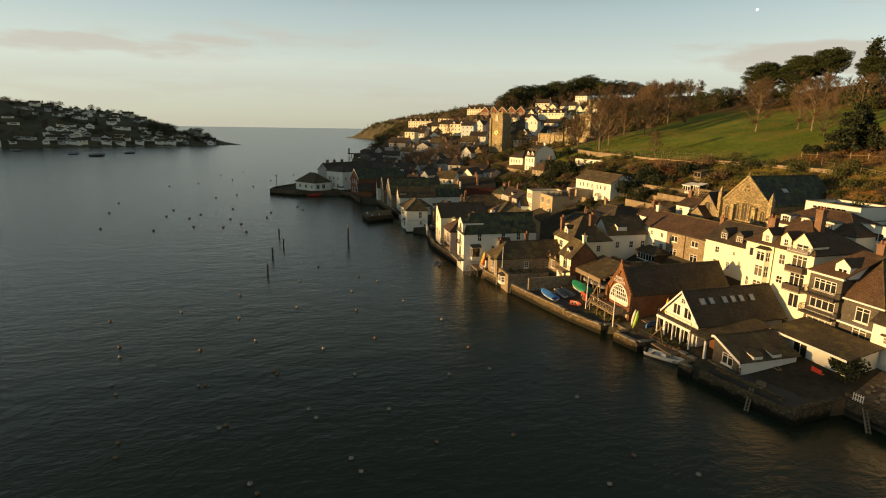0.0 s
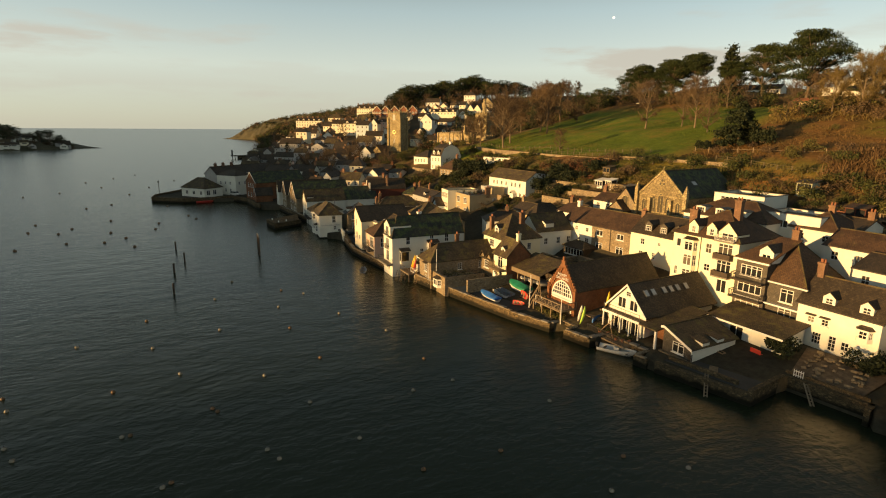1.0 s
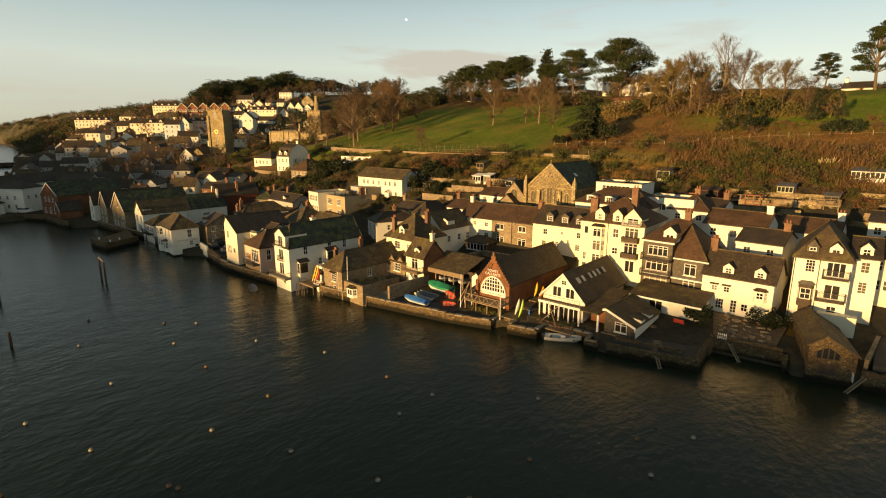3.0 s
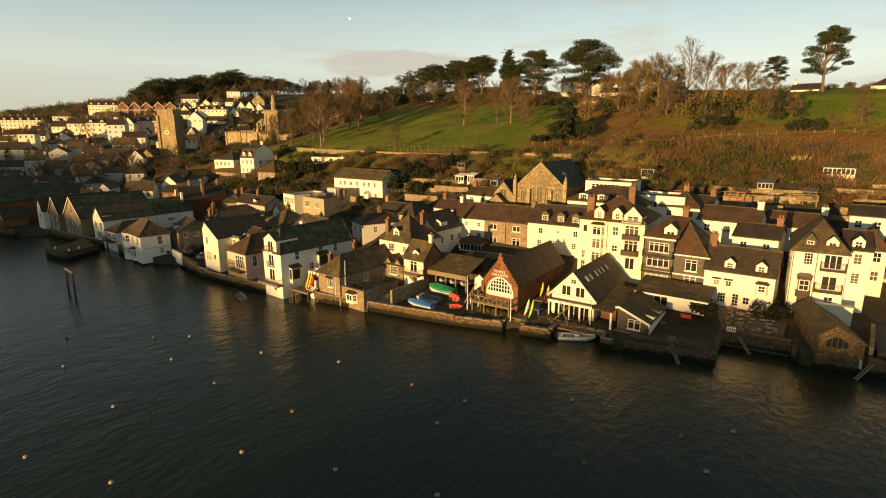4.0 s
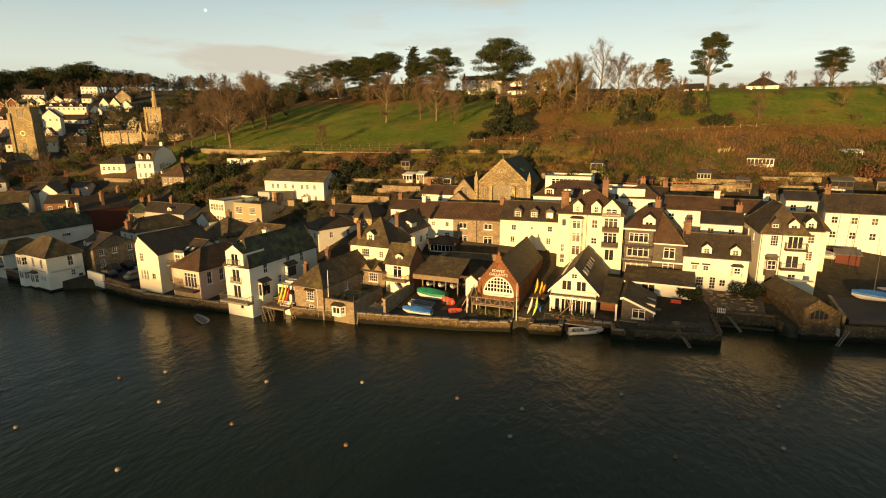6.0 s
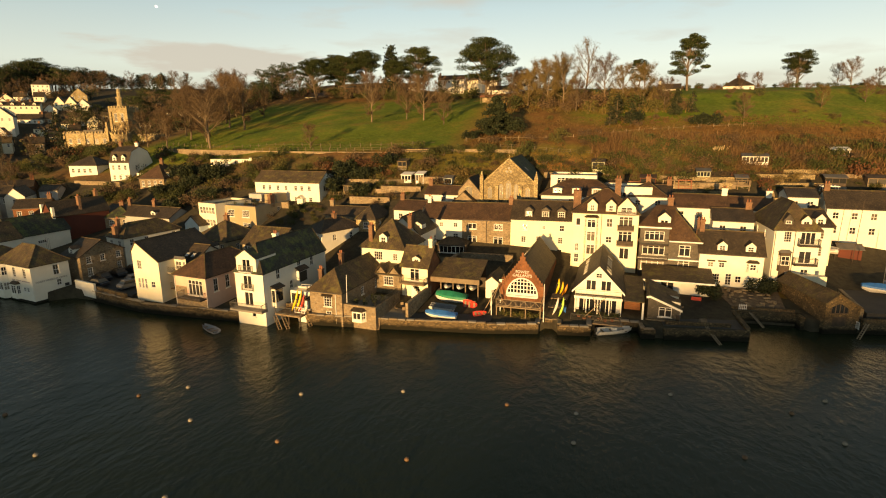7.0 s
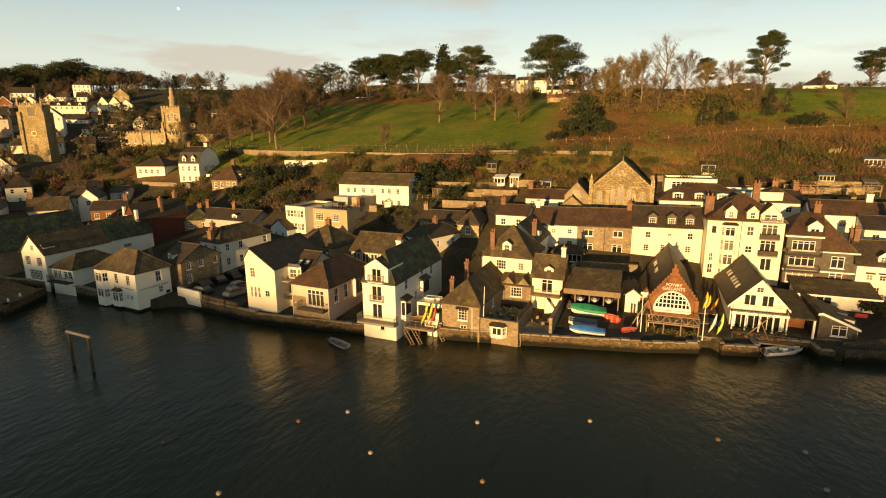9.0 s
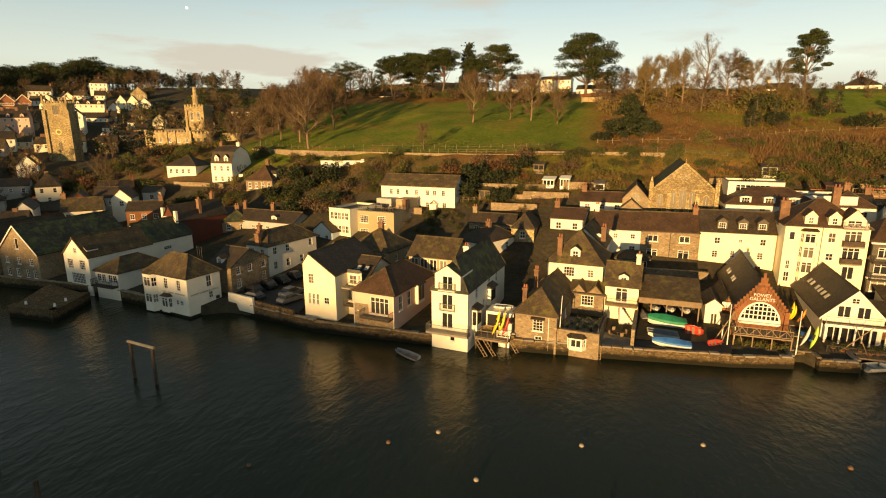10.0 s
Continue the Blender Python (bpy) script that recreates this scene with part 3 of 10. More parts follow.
def window_meshes(w, h, style):
    key = (round(w, 2), round(h, 2), style)
    if key in WIN_MESHES:
        return WIN_MESHES[key]
    fr = Shape()
    t = 0.085 if style != "door" else 0.11
    y0, y1 = 0.03, 0.13
    fr.box(0, t, y0, y1, 0, h).box(w - t, w, y0, y1, 0, h).box(t, w - t, y0, y1, 0, t).box(t, w - t, y0, y1, h - t, h)
    b = 0.05
    if style == "sash":
        fr.box(t, w - t, y0 + 0.01, y1, h / 2 - b, h / 2 + b * 0.6)
        fr.box(w / 2 - 0.025, w / 2 + 0.025, y0 + 0.02, y1, t, h - t)
    elif style == "panes":
        k = max(2, round(w / 0.42))
        for i in range(1, k):
            fr.box(w * i / k - 0.022, w * i / k + 0.022, y0 + 0.02, y1, t, h - t)
        k = max(2, round(h / 0.45))
        for i in range(1, k):
            fr.box(t, w - t, y0 + 0.022, y1 - 0.002, h * i / k - 0.022, h * i / k + 0.022)
    elif style in ("wide", "door"):
        k = max(2, round(w / 0.8))
        for i in range(1, k):
            fr.box(w * i / k - b, w * i / k + b, y0 + 0.01, y1, t, h - t)
        if style == "wide" and h > 1.3:
            fr.box(t, w - t, y0 + 0.012, y1 - 0.002, h * 0.72, h * 0.72 + 0.06)
    elif style == "slit":
        pass
    pane = Shape().box(t * 0.5, w - t * 0.5, 0.09, 0.105, t * 0.5, h - t * 0.5)
    sill = Shape().box(-0.1, w + 0.1, -0.1, 0.13, -0.1, 0)
    WIN_MESHES[key] = (fr.mesh("window", PAINT, uv=False), pane.mesh("pane", GLASS, uv=False), sill.mesh("sill", PAINT, uv=False))
    return WIN_MESHES[key]


FAR_WINDOWS = {}


def far_window(house, m, w, h, style):
    """A window too small to pick apart: frame and pane in one mesh."""
    key = (round(w, 2), round(h, 2))
    if key not in FAR_WINDOWS:
        t = 0.1
        s = Shape().box(0, t, 0.03, 0.12, 0, h).box(w - t, w, 0.03, 0.12, 0, h).box(t, w - t, 0.03, 0.12, 0, t).box(t, w - t, 0.03, 0.12, h - t, h).box(t, w - t, 0.04, 0.12, h * 0.5 - 0.05, h * 0.5 + 0.05)
        k = len(s.f)
        s.box(t * 0.5, w - t * 0.5, 0.09, 0.105, t * 0.5, h - t * 0.5)
        me = s.mesh("window", PAINT, uv=False)
        me.materials.append(GLASS)
        me.polygons.foreach_set("material_index", [0 if i < k else 1 for i in range(len(s.f))])
        FAR_WINDOWS[key] = me
    return part("window", FAR_WINDOWS[key], None, house, m=m)


def add_window(house, m, w, h, style="sash", sill=True):
    fr, pane, sl = window_meshes(w, h, style)
    win = part("door" if style == "door" else "window", fr, None, house, m=m)
    part("pane", pane, None, win)
    if sill and style != "door":
        part("sill", sl, None, win)
    return win


def wall_into(s, M, u0, u1, z0, top, holes, deep=0.2):
    """A wall with real openings: columns of faces between the openings, and their reveals."""
    tu, tz = [p[0] for p in top], [p[1] for p in top]
    us = sorted({u0, u1, *[u for u in tu if u0 < u < u1], *[h[0] for h in holes], *[h[0] + h[2] for h in holes]})
    us = [u for u in us if u0 - 1e-6 <= u <= u1 + 1e-6]
    for a, b in zip(us, us[1:]):
        if b - a < 1e-4:
            continue
        mid = (a + b) / 2
        ta, tb = float(np.interp(a, tu, tz)), float(np.interp(b, tu, tz))
        low = z0
        for hu, hz, hw, hh in sorted((h for h in holes if h[0] - 1e-6 <= mid <= h[0] + h[2] + 1e-6), key=lambda q: q[1]):
            if hz > low + 1e-4:
                s.face(M(a, 0, low), M(b, 0, low), M(b, 0, hz), M(a, 0, hz))
            low = max(low, hz + hh)
        if ta > low + 1e-3 or tb > low + 1e-3:
            s.face(M(a, 0, low), M(b, 0, low), M(b, 0, max(tb, low)), M(a, 0, max(ta, low)))
    for hu, hz, hw, hh in holes:
        c = [(hu, hz), (hu + hw, hz), (hu + hw, hz + hh), (hu, hz + hh)]
        for i in range(4):
            p, q = c[i], c[(i + 1) % 4]
            s.face(M(q[0], 0, q[1]), M(p[0], 0, p[1]), M(p[0], deep, p[1]), M(q[0], deep, q[1]))


def face_matrix(M, u, z):
    o = Vector(M(u, 0, z))
    x, y = Vector(M(u + 1, 0, z)) - o, Vector(M(u, 1, z)) - o
    return Matrix((( x.x, y.x, 0, o.x), (x.y, y.y, 0, o.y), (x.z, y.z, 1, o.z), (0, 0, 0, 1)))


def chimney(house, u, v, z0, z1, w=0.9, d=0.6, mat=None, pots=2):
    c = Shape().box(u - w / 2, u + w / 2, v - d / 2, v + d / 2, z0, z1 - 0.25)
    c.box(u - w / 2 - 0.07, u + w / 2 + 0.07, v - d / 2 - 0.07, v + d / 2 + 0.07, z1 - 0.25, z1)
    ch = part("chimney", c, mat or STACK_BRICK, house, "brick chimney stack" if mat is None else "rendered chimney stack")
    for i in range(pots):
        x = u + (i - (pots - 1) / 2) * w / max(1, pots) * 0.95
        part("pot", Shape().tube((x, v, z1), (x, v, z1 + 0.45), 0.13, 0.1, 8), TERRACOTTA, ch, "clay chimney pot", smooth=False)
    return ch


def dormer(house, u, v, z, w=1.5, h=1.35, back=2.2, rise=0.7, wall=None, roof=None, style="sash", win=None):
    """A gabled dormer: front at depth v, sill height z, running back into the roof."""
    wall, roof = wall or WHITE, roof or SLATE
    s = Shape()
    ww, wh = win or (w * 0.62, h * 0.78)
    M = lambda a, dp, zz: (u - w / 2 + a, v + dp, zz)
    wall_into(s, M, 0, w, z - 0.15, [(0, z + h), (w / 2, z + h + rise), (w, z + h)], [((w - ww) / 2, z + 0.08, ww, wh)], 0.12)
    for x, sg in ((u - w / 2, 1), (u + w / 2, -1)):
        pts = [(x, v, z - 0.15), (x, v, z + h), (x, v + back, z + h), (x, v + back, z - 0.15)]
        s.face(*(pts if sg > 0 else pts[::-1]))
    dm = part("dormer", s, wall, house)
    r = Shape()
    e = 0.16
    zr, ze = z + h + rise + 0.06, z + h - e * rise / (w / 2) + 0.06
    r.slab([(u - w / 2 - e, v - e, ze), (u, v - e, zr), (u, v + back, zr), (u - w / 2 - e, v + back, ze)][::-1], 0.09)
    r.slab([(u, v - e, zr), (u + w / 2 + e, v - e, ze), (u + w / 2 + e, v + back, ze), (u, v + back, zr)][::-1], 0.09)
    part("dormer_roof", r, roof, dm)
    add_window(dm, face_matrix(M, (w - ww) / 2, z + 0.08), ww, wh, style, sill=False)
    return dm


def skylight(house, m, w=0.8, h=1.1):
    fr = Shape().box(0, w, 0, h, 0, 0.09)
    f = part("skylight", fr, METAL, house, "roof light", m=m)
    part("pane", Shape().box(0.08, w - 0.08, 0.08, h - 0.08, 0.09, 0.1), SKY_GLASS, f)


def gutter_pipe(house, u, v, z0, z1, mat=None):
    part("downpipe", Shape().tube((u, v, z0), (u, v, z1), 0.05, k=6), mat or IRON, house)


def house(name, label, X, Y, psi, w, d, zb, ze, zr, roof="side", wall=None, tiles=None, wins=(), category="house", apex=None, er=None, over=0.28,
          hipped=(1, 1), thick=0.16, bargeboard=False, group="", parapet=0.5, far=False):
    """A house. (X, Y): its left front corner seen from the river; w along the front, d inland; zb, ze, zr: feet, eaves, ridge.
    roof: side (ridge along the front), front (gable to the river), hip, flat. wins: (face, u, z, w, h, style) with face f, r, l or b."""
    wall, tiles = wall or WHITE, tiles or SLATE
    ob = base(name, label, category, pose(X, Y, zb, 0, 0, -90 + psi), group)
    e, r = ze - zb, zr - zb
    e2 = (er if er is not None else ze) - zb
    ax = w / 2 if apex is None else apex
    low = -1.6
    faces = {"f": (lambda u, q, z: (u, q, z), w), "r": (lambda u, q, z: (w - q, u, z), d), "l": (lambda u, q, z: (q, d - u, z), d), "b": (lambda u, q, z: (w - u, d - q, z), w)}
    tops = {"f": [(0, e), (w, e)], "r": [(0, e2), (d, e2)], "l": [(0, e), (d, e)], "b": [(0, e), (w, e)]}
    if roof == "side":
        tops["r"] = tops["l"] = [(0, e), (d / 2, r), (d, e)]
        tops["b"] = tops["f"]
    elif roof == "gambrel":
        tops["r"] = tops["l"] = [(0, e), (d * 0.16, e + (r - e) * 0.68), (d / 2, r), (d * 0.84, e + (r - e) * 0.68), (d, e)]
    elif roof == "front":
        tops["f"], tops["b"] = [(0, e), (ax, r), (w, e2)], [(0, e2), (w - ax, r), (w, e)]
    elif roof == "flat":
        for k in tops:
            tops[k] = [(0, e), (faces[k][1], e)]
    s = Shape()
    made = []
    for k, (M, span) in faces.items():
        hs = [(u, z - zb, ww, hh) for (fc, u, z, ww, hh, st) in wins if fc == k]
        wall_into(s, M, 0, span, low, tops[k], hs)
    part("wall", s, wall, ob)
    for fc, u, z, ww, hh, st in wins:
        if far:
            far_window(ob, face_matrix(faces[fc][0], u, z - zb), ww, hh, st)
        else:
            add_window(ob, face_matrix(faces[fc][0], u, z - zb), ww, hh, st)
    rf = Shape()
    o, t = over, thick
    up = t
    if roof == "side":
        k = o * (r - e) / (d / 2)
        rf.slab([(-o, -o, e - k + up), (w + o, -o, e - k + up), (w + o, d / 2, r + up), (-o, d / 2, r + up)], t)
        rf.slab([(-o, d / 2, r + up), (w + o, d / 2, r + up), (w + o, d + o, e - k + up), (-o, d + o, e - k + up)], t)
        rd = Shape().tube((-o, d / 2, r + up), (w + o, d / 2, r + up), 0.11, k=6)
    elif roof == "gambrel":
        prof = tops["r"]
        for (v0, q0), (v1, q1) in zip(prof, prof[1:]):
            rf.slab([(-o, v0, q0 + up), (w + o, v0, q0 + up), (w + o, v1, q1 + up), (-o, v1, q1 + up)], t)
        rd = Shape().tube((-o, d / 2, r + up), (w + o, d / 2, r + up), 0.11, k=6)
    elif roof == "front":
        k1, k2 = o * (r - e) / ax, o * (r - e2) / (w - ax)
        rf.slab([(-o, d + o, e - k1 + up), (-o, -o, e - k1 + up), (ax, -o, r + up), (ax, d + o, r + up)], t)
        rf.slab([(ax, d + o, r + up), (ax, -o, r + up), (w + o, -o, e2 - k2 + up), (w + o, d + o, e2 - k2 + up)], t)
        rd = Shape().tube((ax, -o, r + up), (ax, d + o, r + up), 0.11, k=6)
        if bargeboard:
            bb = Shape()
            for (xa, za), (xb, zz) in (((-o, e - k1 + up), (ax, r + up)), ((ax, r + up), (w + o, e2 - k2 + up))):
                bb.face((xa, -o - 0.03, za - 0.28), (xb, -o - 0.03, zz - 0.28), (xb, -o - 0.03, zz + 0.02), (xa, -o - 0.03, za + 0.02))
                bb.face((xa, -o - 0.03, za + 0.02), (xb, -o - 0.03, zz + 0.02), (xb, -o + 0.05, zz + 0.02), (xa, -o + 0.05, za + 0.02))
                bb.face((xa, -o - 0.03, za - 0.28), (xa, -o + 0.05, za - 0.28), (xb, -o + 0.05, zz - 0.28), (xb, -o - 0.03, zz - 0.28))
            part("bargeboard", bb, PAINT, ob, "white painted bargeboard")
    elif roof == "hip":
        h0, h1 = hipped
        if w >= d:
            a, b = (d / 2 * h0, d / 2), (w - d / 2 * h1, d / 2)
        else:
            a, b = (w / 2, w / 2 * h0), (w / 2, d - w / 2 * h1)
        k = o * (r - e) / (min(w, d) / 2)
        z = e - k + up
        c = [(-o, -o, z), (w + o, -o, z), (w + o, d + o, z), (-o, d + o, z)]
        A, B2 = (*a, r + up), (*b, r + up)
        if w >= d:
            polys = [[c[0], c[1], B2, A], [c[1], c[2], B2], [c[2], c[3], A, B2], [c[3], c[0], A]]
        else:
            polys = [[c[0], c[1], A], [c[1], c[2], B2, A], [c[2], c[3], B2], [c[3], c[0], A, B2]]
        for q in polys:
            rf.slab(q, t)
        rd = Shape().tube(A, B2, 0.11, k=6) if (Vector(A) - Vector(B2)).length > 0.2 else Shape()
        for cc in c:
            tgt = min((A, B2), key=lambda q: (Vector(q) - Vector(cc)).length)
            rd.tube(cc, tgt, 0.08, k=5)
    else:
        rf.box(0.2, w - 0.2, 0.2, d - 0.2, e - parapet - 0.15, e - parapet)
        rd = Shape()
        for x0, x1, y0, y1 in ((-0.06, w + 0.06, -0.06, 0.24), (-0.06, w + 0.06, d - 0.24, d + 0.06), (-0.06, 0.24, 0.24, d - 0.24), (w - 0.24, w + 0.06, 0.24, d - 0.24)):
            rd.box(x0, x1, y0, y1, e, e + 0.1)
    part("roof", rf, tiles if roof != "flat" else LEAD, ob)
    if rd.v and not far:
        part("ridge" if roof != "flat" else "coping", rd, (CONCRETE if roof == "flat" else SLATE_OLD), ob)
    if roof in ("side", "hip") and not far:
        part("gutter", Shape().box(-o, w + o, -o - 0.12, -o, e - 0.12 - o * (r - e) / (min(d, w) / 2 if roof == "hip" else d / 2) + up, e - o * (r - e) / (min(d, w) / 2 if roof == "hip" else d / 2) + up - 0.02), IRON, ob)
    return ob


def row(face, z, h, w, us, style="sash"):
    return [(face, u - w / 2, z, w, h, style) for u in us]


# ---- trees ----
def bend(a, d, n, wob, rng):
    pts = [Vector(a)]
    step = Vector(d) / n
    for i in range(n):
        pts.append(pts[-1] + step + Vector((rng.uniform(-1, 1), rng.uniform(-1, 1), rng.uniform(-0.4, 0.6))) * wob)
    return pts


def limb(s, pts, r0, r1, k=5):
    n = len(pts) - 1
    rings = []
    for i, p in enumerate(pts):
        d = (pts[min(i + 1, n)] - pts[max(i - 1, 0)]).normalized()
        a = d.orthogonal().normalized()
        b = d.cross(a)
        r = r0 + (r1 - r0) * i / n
        rings.append([p + (a * math.cos(2 * math.pi * j / k) + b * math.sin(2 * math.pi * j / k)) * r for j in range(k)])
    s.ring(rings)


def blade(s, p, d, w, rng):
    side = d.cross(Vector((rng.uniform(-1, 1), rng.uniform(-1, 1), rng.uniform(-1, 1))))
    if side.length < 1e-4:
        return
    side = side.normalized() * w
    s.face(p - side, p + side, p + d)


def leaf(s, p, size, rng):
    n = Vector((rng.gauss(0, 1), rng.gauss(0, 1), rng.gauss(0, 1) + 0.5)).normalized()
    a = n.orthogonal().normalized()
    b = n.cross(a)
    ang = rng.uniform(0, 6.28)
    a, b = a * math.cos(ang) + b * math.sin(ang), b * math.cos(ang) - a * math.sin(ang)
    a, b = a * size, b * size * 0.6
    s.face(p - a, p - b, p + a, p + b)


def bare_tree(seed, h, spread, twig_mat, bark, fork=0.28, twigs=1500, lean=0.0, n1=13, n2=5):
    """A leafless broadleaf: rising limbs that fork into an oval haze of fine twigs. Unit thing, at the origin."""
    rng = random.Random(seed)
    wood, fine = Shape(), Shape()
    tips = []
    cz, rz, rx = h * (fork + 1) / 2, h * (1 - fork) / 2 * 1.02, h * 0.30 * spread
    trunk = bend((0, 0, -0.4), (lean * h, 0, h * 0.72), 6, h * 0.012, rng)
    limb(wood, trunk, h * 0.019, h * 0.006, 7)

    def rim(p, d):
        """How far p may go along d inside the crown's oval."""
        lo, hi = 0.0, h
        for _ in range(14):
            mid = (lo + hi) / 2
            q = p + d * mid
            if (q.x * q.x + q.y * q.y) / rx ** 2 + ((q.z - cz) / rz) ** 2 < 1:
                lo = mid
            else:
                hi = mid
        return lo

    for i in range(n1):
        f = i / (n1 - 1)
        t0 = fork * 0.8 + (0.70 - fork * 0.8) * f
        k = min(5, int(t0 / 0.72 * 6))
        p = trunk[k] + (trunk[k + 1] - trunk[k]) * (t0 / 0.72 * 6 - k)
        ang = i * 2.399 + rng.uniform(-0.5, 0.5)
        up = 0.55 + 1.3 * f + rng.uniform(-0.15, 0.2)
        d = Vector((math.cos(ang), math.sin(ang), up)).normalized()
        length = max(0.12 * h, rim(p, d)) * rng.uniform(0.82, 1.08)
        pts = bend(p, d * length, 5, length * 0.045, rng)
        limb(wood, pts, h * 0.0085 * (1.1 - 0.5 * f), h * 0.002, 5)
        tips.extend((q, d) for q in pts[2:])
        for m in range(n2):
            q = pts[rng.choice((1, 2, 2, 3, 3, 4))]
            d2 = (d + Vector((rng.gauss(0, 0.6), rng.gauss(0, 0.6), rng.gauss(0.15, 0.45)))).normalized()
            l2 = min(max(0.05 * h, rim(q, d2)), 0.3 * h) * rng.uniform(0.6, 1.08)
            pp = bend(q, d2 * l2, 3, l2 * 0.06, rng)
            limb(wood, pp, h * 0.0035, h * 0.001, 4)
            tips.extend((a, d2) for a in pp[1:])
    for i in range(twigs):
        p, d = rng.choice(tips)
        p = p + Vector((rng.gauss(0, 1), rng.gauss(0, 1), rng.gauss(0, 1))) * 0.018 * h
        v = (d * 0.7 + Vector((rng.gauss(0, 0.6), rng.gauss(0, 0.6), rng.gauss(0.25, 0.5)))).normalized() * rng.uniform(0.04, 0.085) * h
        blade(fine, p, v, rng.uniform(0.02, 0.045), rng)
        for c in (0.5, 0.75):
            blade(fine, p + v * c, Vector((rng.gauss(0, 1), rng.gauss(0, 1), rng.gauss(0.4, 0.6))).normalized() * 0.034 * h, 0.021, rng)
    return wood.mesh("trunk", bark, uv=False), fine.mesh("crown", twig_mat, uv=False)


def pine_tree(seed, h, width, crown_from=0.5, flat=0.5, clumps=34, leaves=95, fine=0.72, mat=None):
    """A spreading pine: leaning trunk, crooked limbs and flattened clumps of needles with sky between."""
    rng = random.Random(seed)
    wood, needles = Shape(), Shape()
    trunk = bend((0, 0, -0.5), (rng.uniform(-0.06, 0.06) * h, rng.uniform(-0.06, 0.06) * h, h * 0.86), 6, h * 0.012, rng)
    limb(wood, trunk, h * 0.024, h * 0.009, 8)
    for i in range(clumps):
        q = rng.random() ** 0.8
        zc = crown_from + (1 - crown_from) * q
        rad = width / 2 * math.sqrt(max(0.03, 1 - ((q - 0.38) / 0.68) ** 2)) * rng.uniform(0.35, 1.0)
        ang = i * 2.399 + rng.uniform(-0.4, 0.4)
        c = Vector((rad * math.cos(ang), rad * math.sin(ang), h * zc * rng.uniform(0.96, 1.02)))
        t = min(5, max(2, int(6 * (zc - 0.12))))
        start = trunk[t]
        mid = (start + c) / 2 + Vector((0, 0, rng.uniform(-0.03, 0.02) * h))
        limb(wood, [start, mid, c], h * 0.0075, h * 0.003, 4)
        size = width * rng.uniform(0.11, 0.175)
        for j in range(leaves):
            v = Vector((rng.gauss(0, 1), rng.gauss(0, 1), rng.gauss(0, 1)))
            v = v.normalized() * (rng.random() ** 0.45) * size
            v.z *= flat
            leaf(needles, c + v, rng.uniform(0.18, 0.42) * fine * (h / 22) ** 0.5, rng)
    return wood.mesh("trunk", BARK, uv=False), needles.mesh("crown", mat or PINE, uv=False)


def fir_tree(seed, h, width, mat, leaves=5200):
    """A dark dense evergreen, broad below and ragged."""
    rng = random.Random(seed)
    wood, needles = Shape(), Shape()
    limb(wood, [Vector((0, 0, -0.4)), Vector((0.1, 0, h * 0.5)), Vector((0, 0, h * 0.92))], h * 0.03, 0.05, 6)
    sprays = []
    for i in range(70):
        q = rng.random() ** 1.2
        r = width / 2 * (1 - q) ** 0.7 * rng.uniform(0.75, 1.12) + 0.2
        ang = rng.uniform(0, 6.28)
        tip = Vector((r * math.cos(ang), r * math.sin(ang), h * (0.08 + 0.9 * q) - r * 0.12))
        root = Vector((0, 0, h * (0.1 + 0.86 * q)))
        limb(wood, [root, tip], 0.08, 0.02, 4)
        sprays.append((root, tip))
    for i in range(leaves):
        a, b = rng.choice(sprays)
        p = a + (b - a) * (rng.random() ** 0.6)
        leaf(needles, p + Vector((rng.gauss(0, 0.4), rng.gauss(0, 0.4), rng.gauss(0, 0.3))) * h / 12, rng.uniform(0.15, 0.36), rng)
    return wood.mesh("trunk", BARK, uv=False), needles.mesh("crown", mat, uv=False)


def bush(seed, r, mat, leaves=420, size=(0.07, 0.17)):
    rng = random.Random(seed)
    wood, l = Shape(), Shape()
    lobes = [(Vector((rng.gauss(0, 0.42) * r, rng.gauss(0, 0.42) * r, rng.uniform(0.3, 0.85) * r)), rng.uniform(0.35, 0.6) * r) for i in range(9)]
    for c, q in lobes:
        limb(wood, [Vector((0, 0, -0.3)), c * 0.5 + Vector((0, 0, -0.05)), c], 0.05, 0.015, 4)
    for i in range(leaves):
        c, q = rng.choice(lobes)
        v = Vector((rng.gauss(0, 1), rng.gauss(0, 1), rng.gauss(0, 1))).normalized() * q * rng.random() ** 0.35
        leaf(l, c + v, rng.uniform(*size), rng)
    return wood.mesh("stem", BARK, uv=False), l.mesh("foliage", mat, uv=False)


def thicket(name, label, spots, category="undergrowth"):
    """Bushes nobody could count, as one mass: spots are (bush, x, y, size, turn)."""
    vs, fs, mi, n, mats = [], [], [], 0, []
    for (wood, leaves), x, y, size, turn, *zz in spots:
        M = pose(x, y, zz[0] if zz else ground_z(x, y) - 0.1, 0, 0, turn) @ Matrix.Scale(size, 4)
        for me in (wood, leaves):
            co = np.empty(len(me.vertices) * 3)
            me.vertices.foreach_get("co", co)
            co = co.reshape(-1, 3) @ np.array(M.to_3x3()).T + np.array(M.translation)
            vs.append(co)
            fs.extend(tuple(q + n for q in p.vertices) for p in me.polygons)
            if me.materials[0] not in mats:
                mats.append(me.materials[0])
            mi.extend([mats.index(me.materials[0])] * len(me.polygons))
            n += len(co)
    out = bpy.data.meshes.new(name)
    out.from_pydata(np.concatenate(vs).tolist(), [], fs)
    for mt in mats:
        out.materials.append(mt)
    out.polygons.foreach_set("material_index", mi)
    return tagged(new(name, out), label, category, kind="stuff")


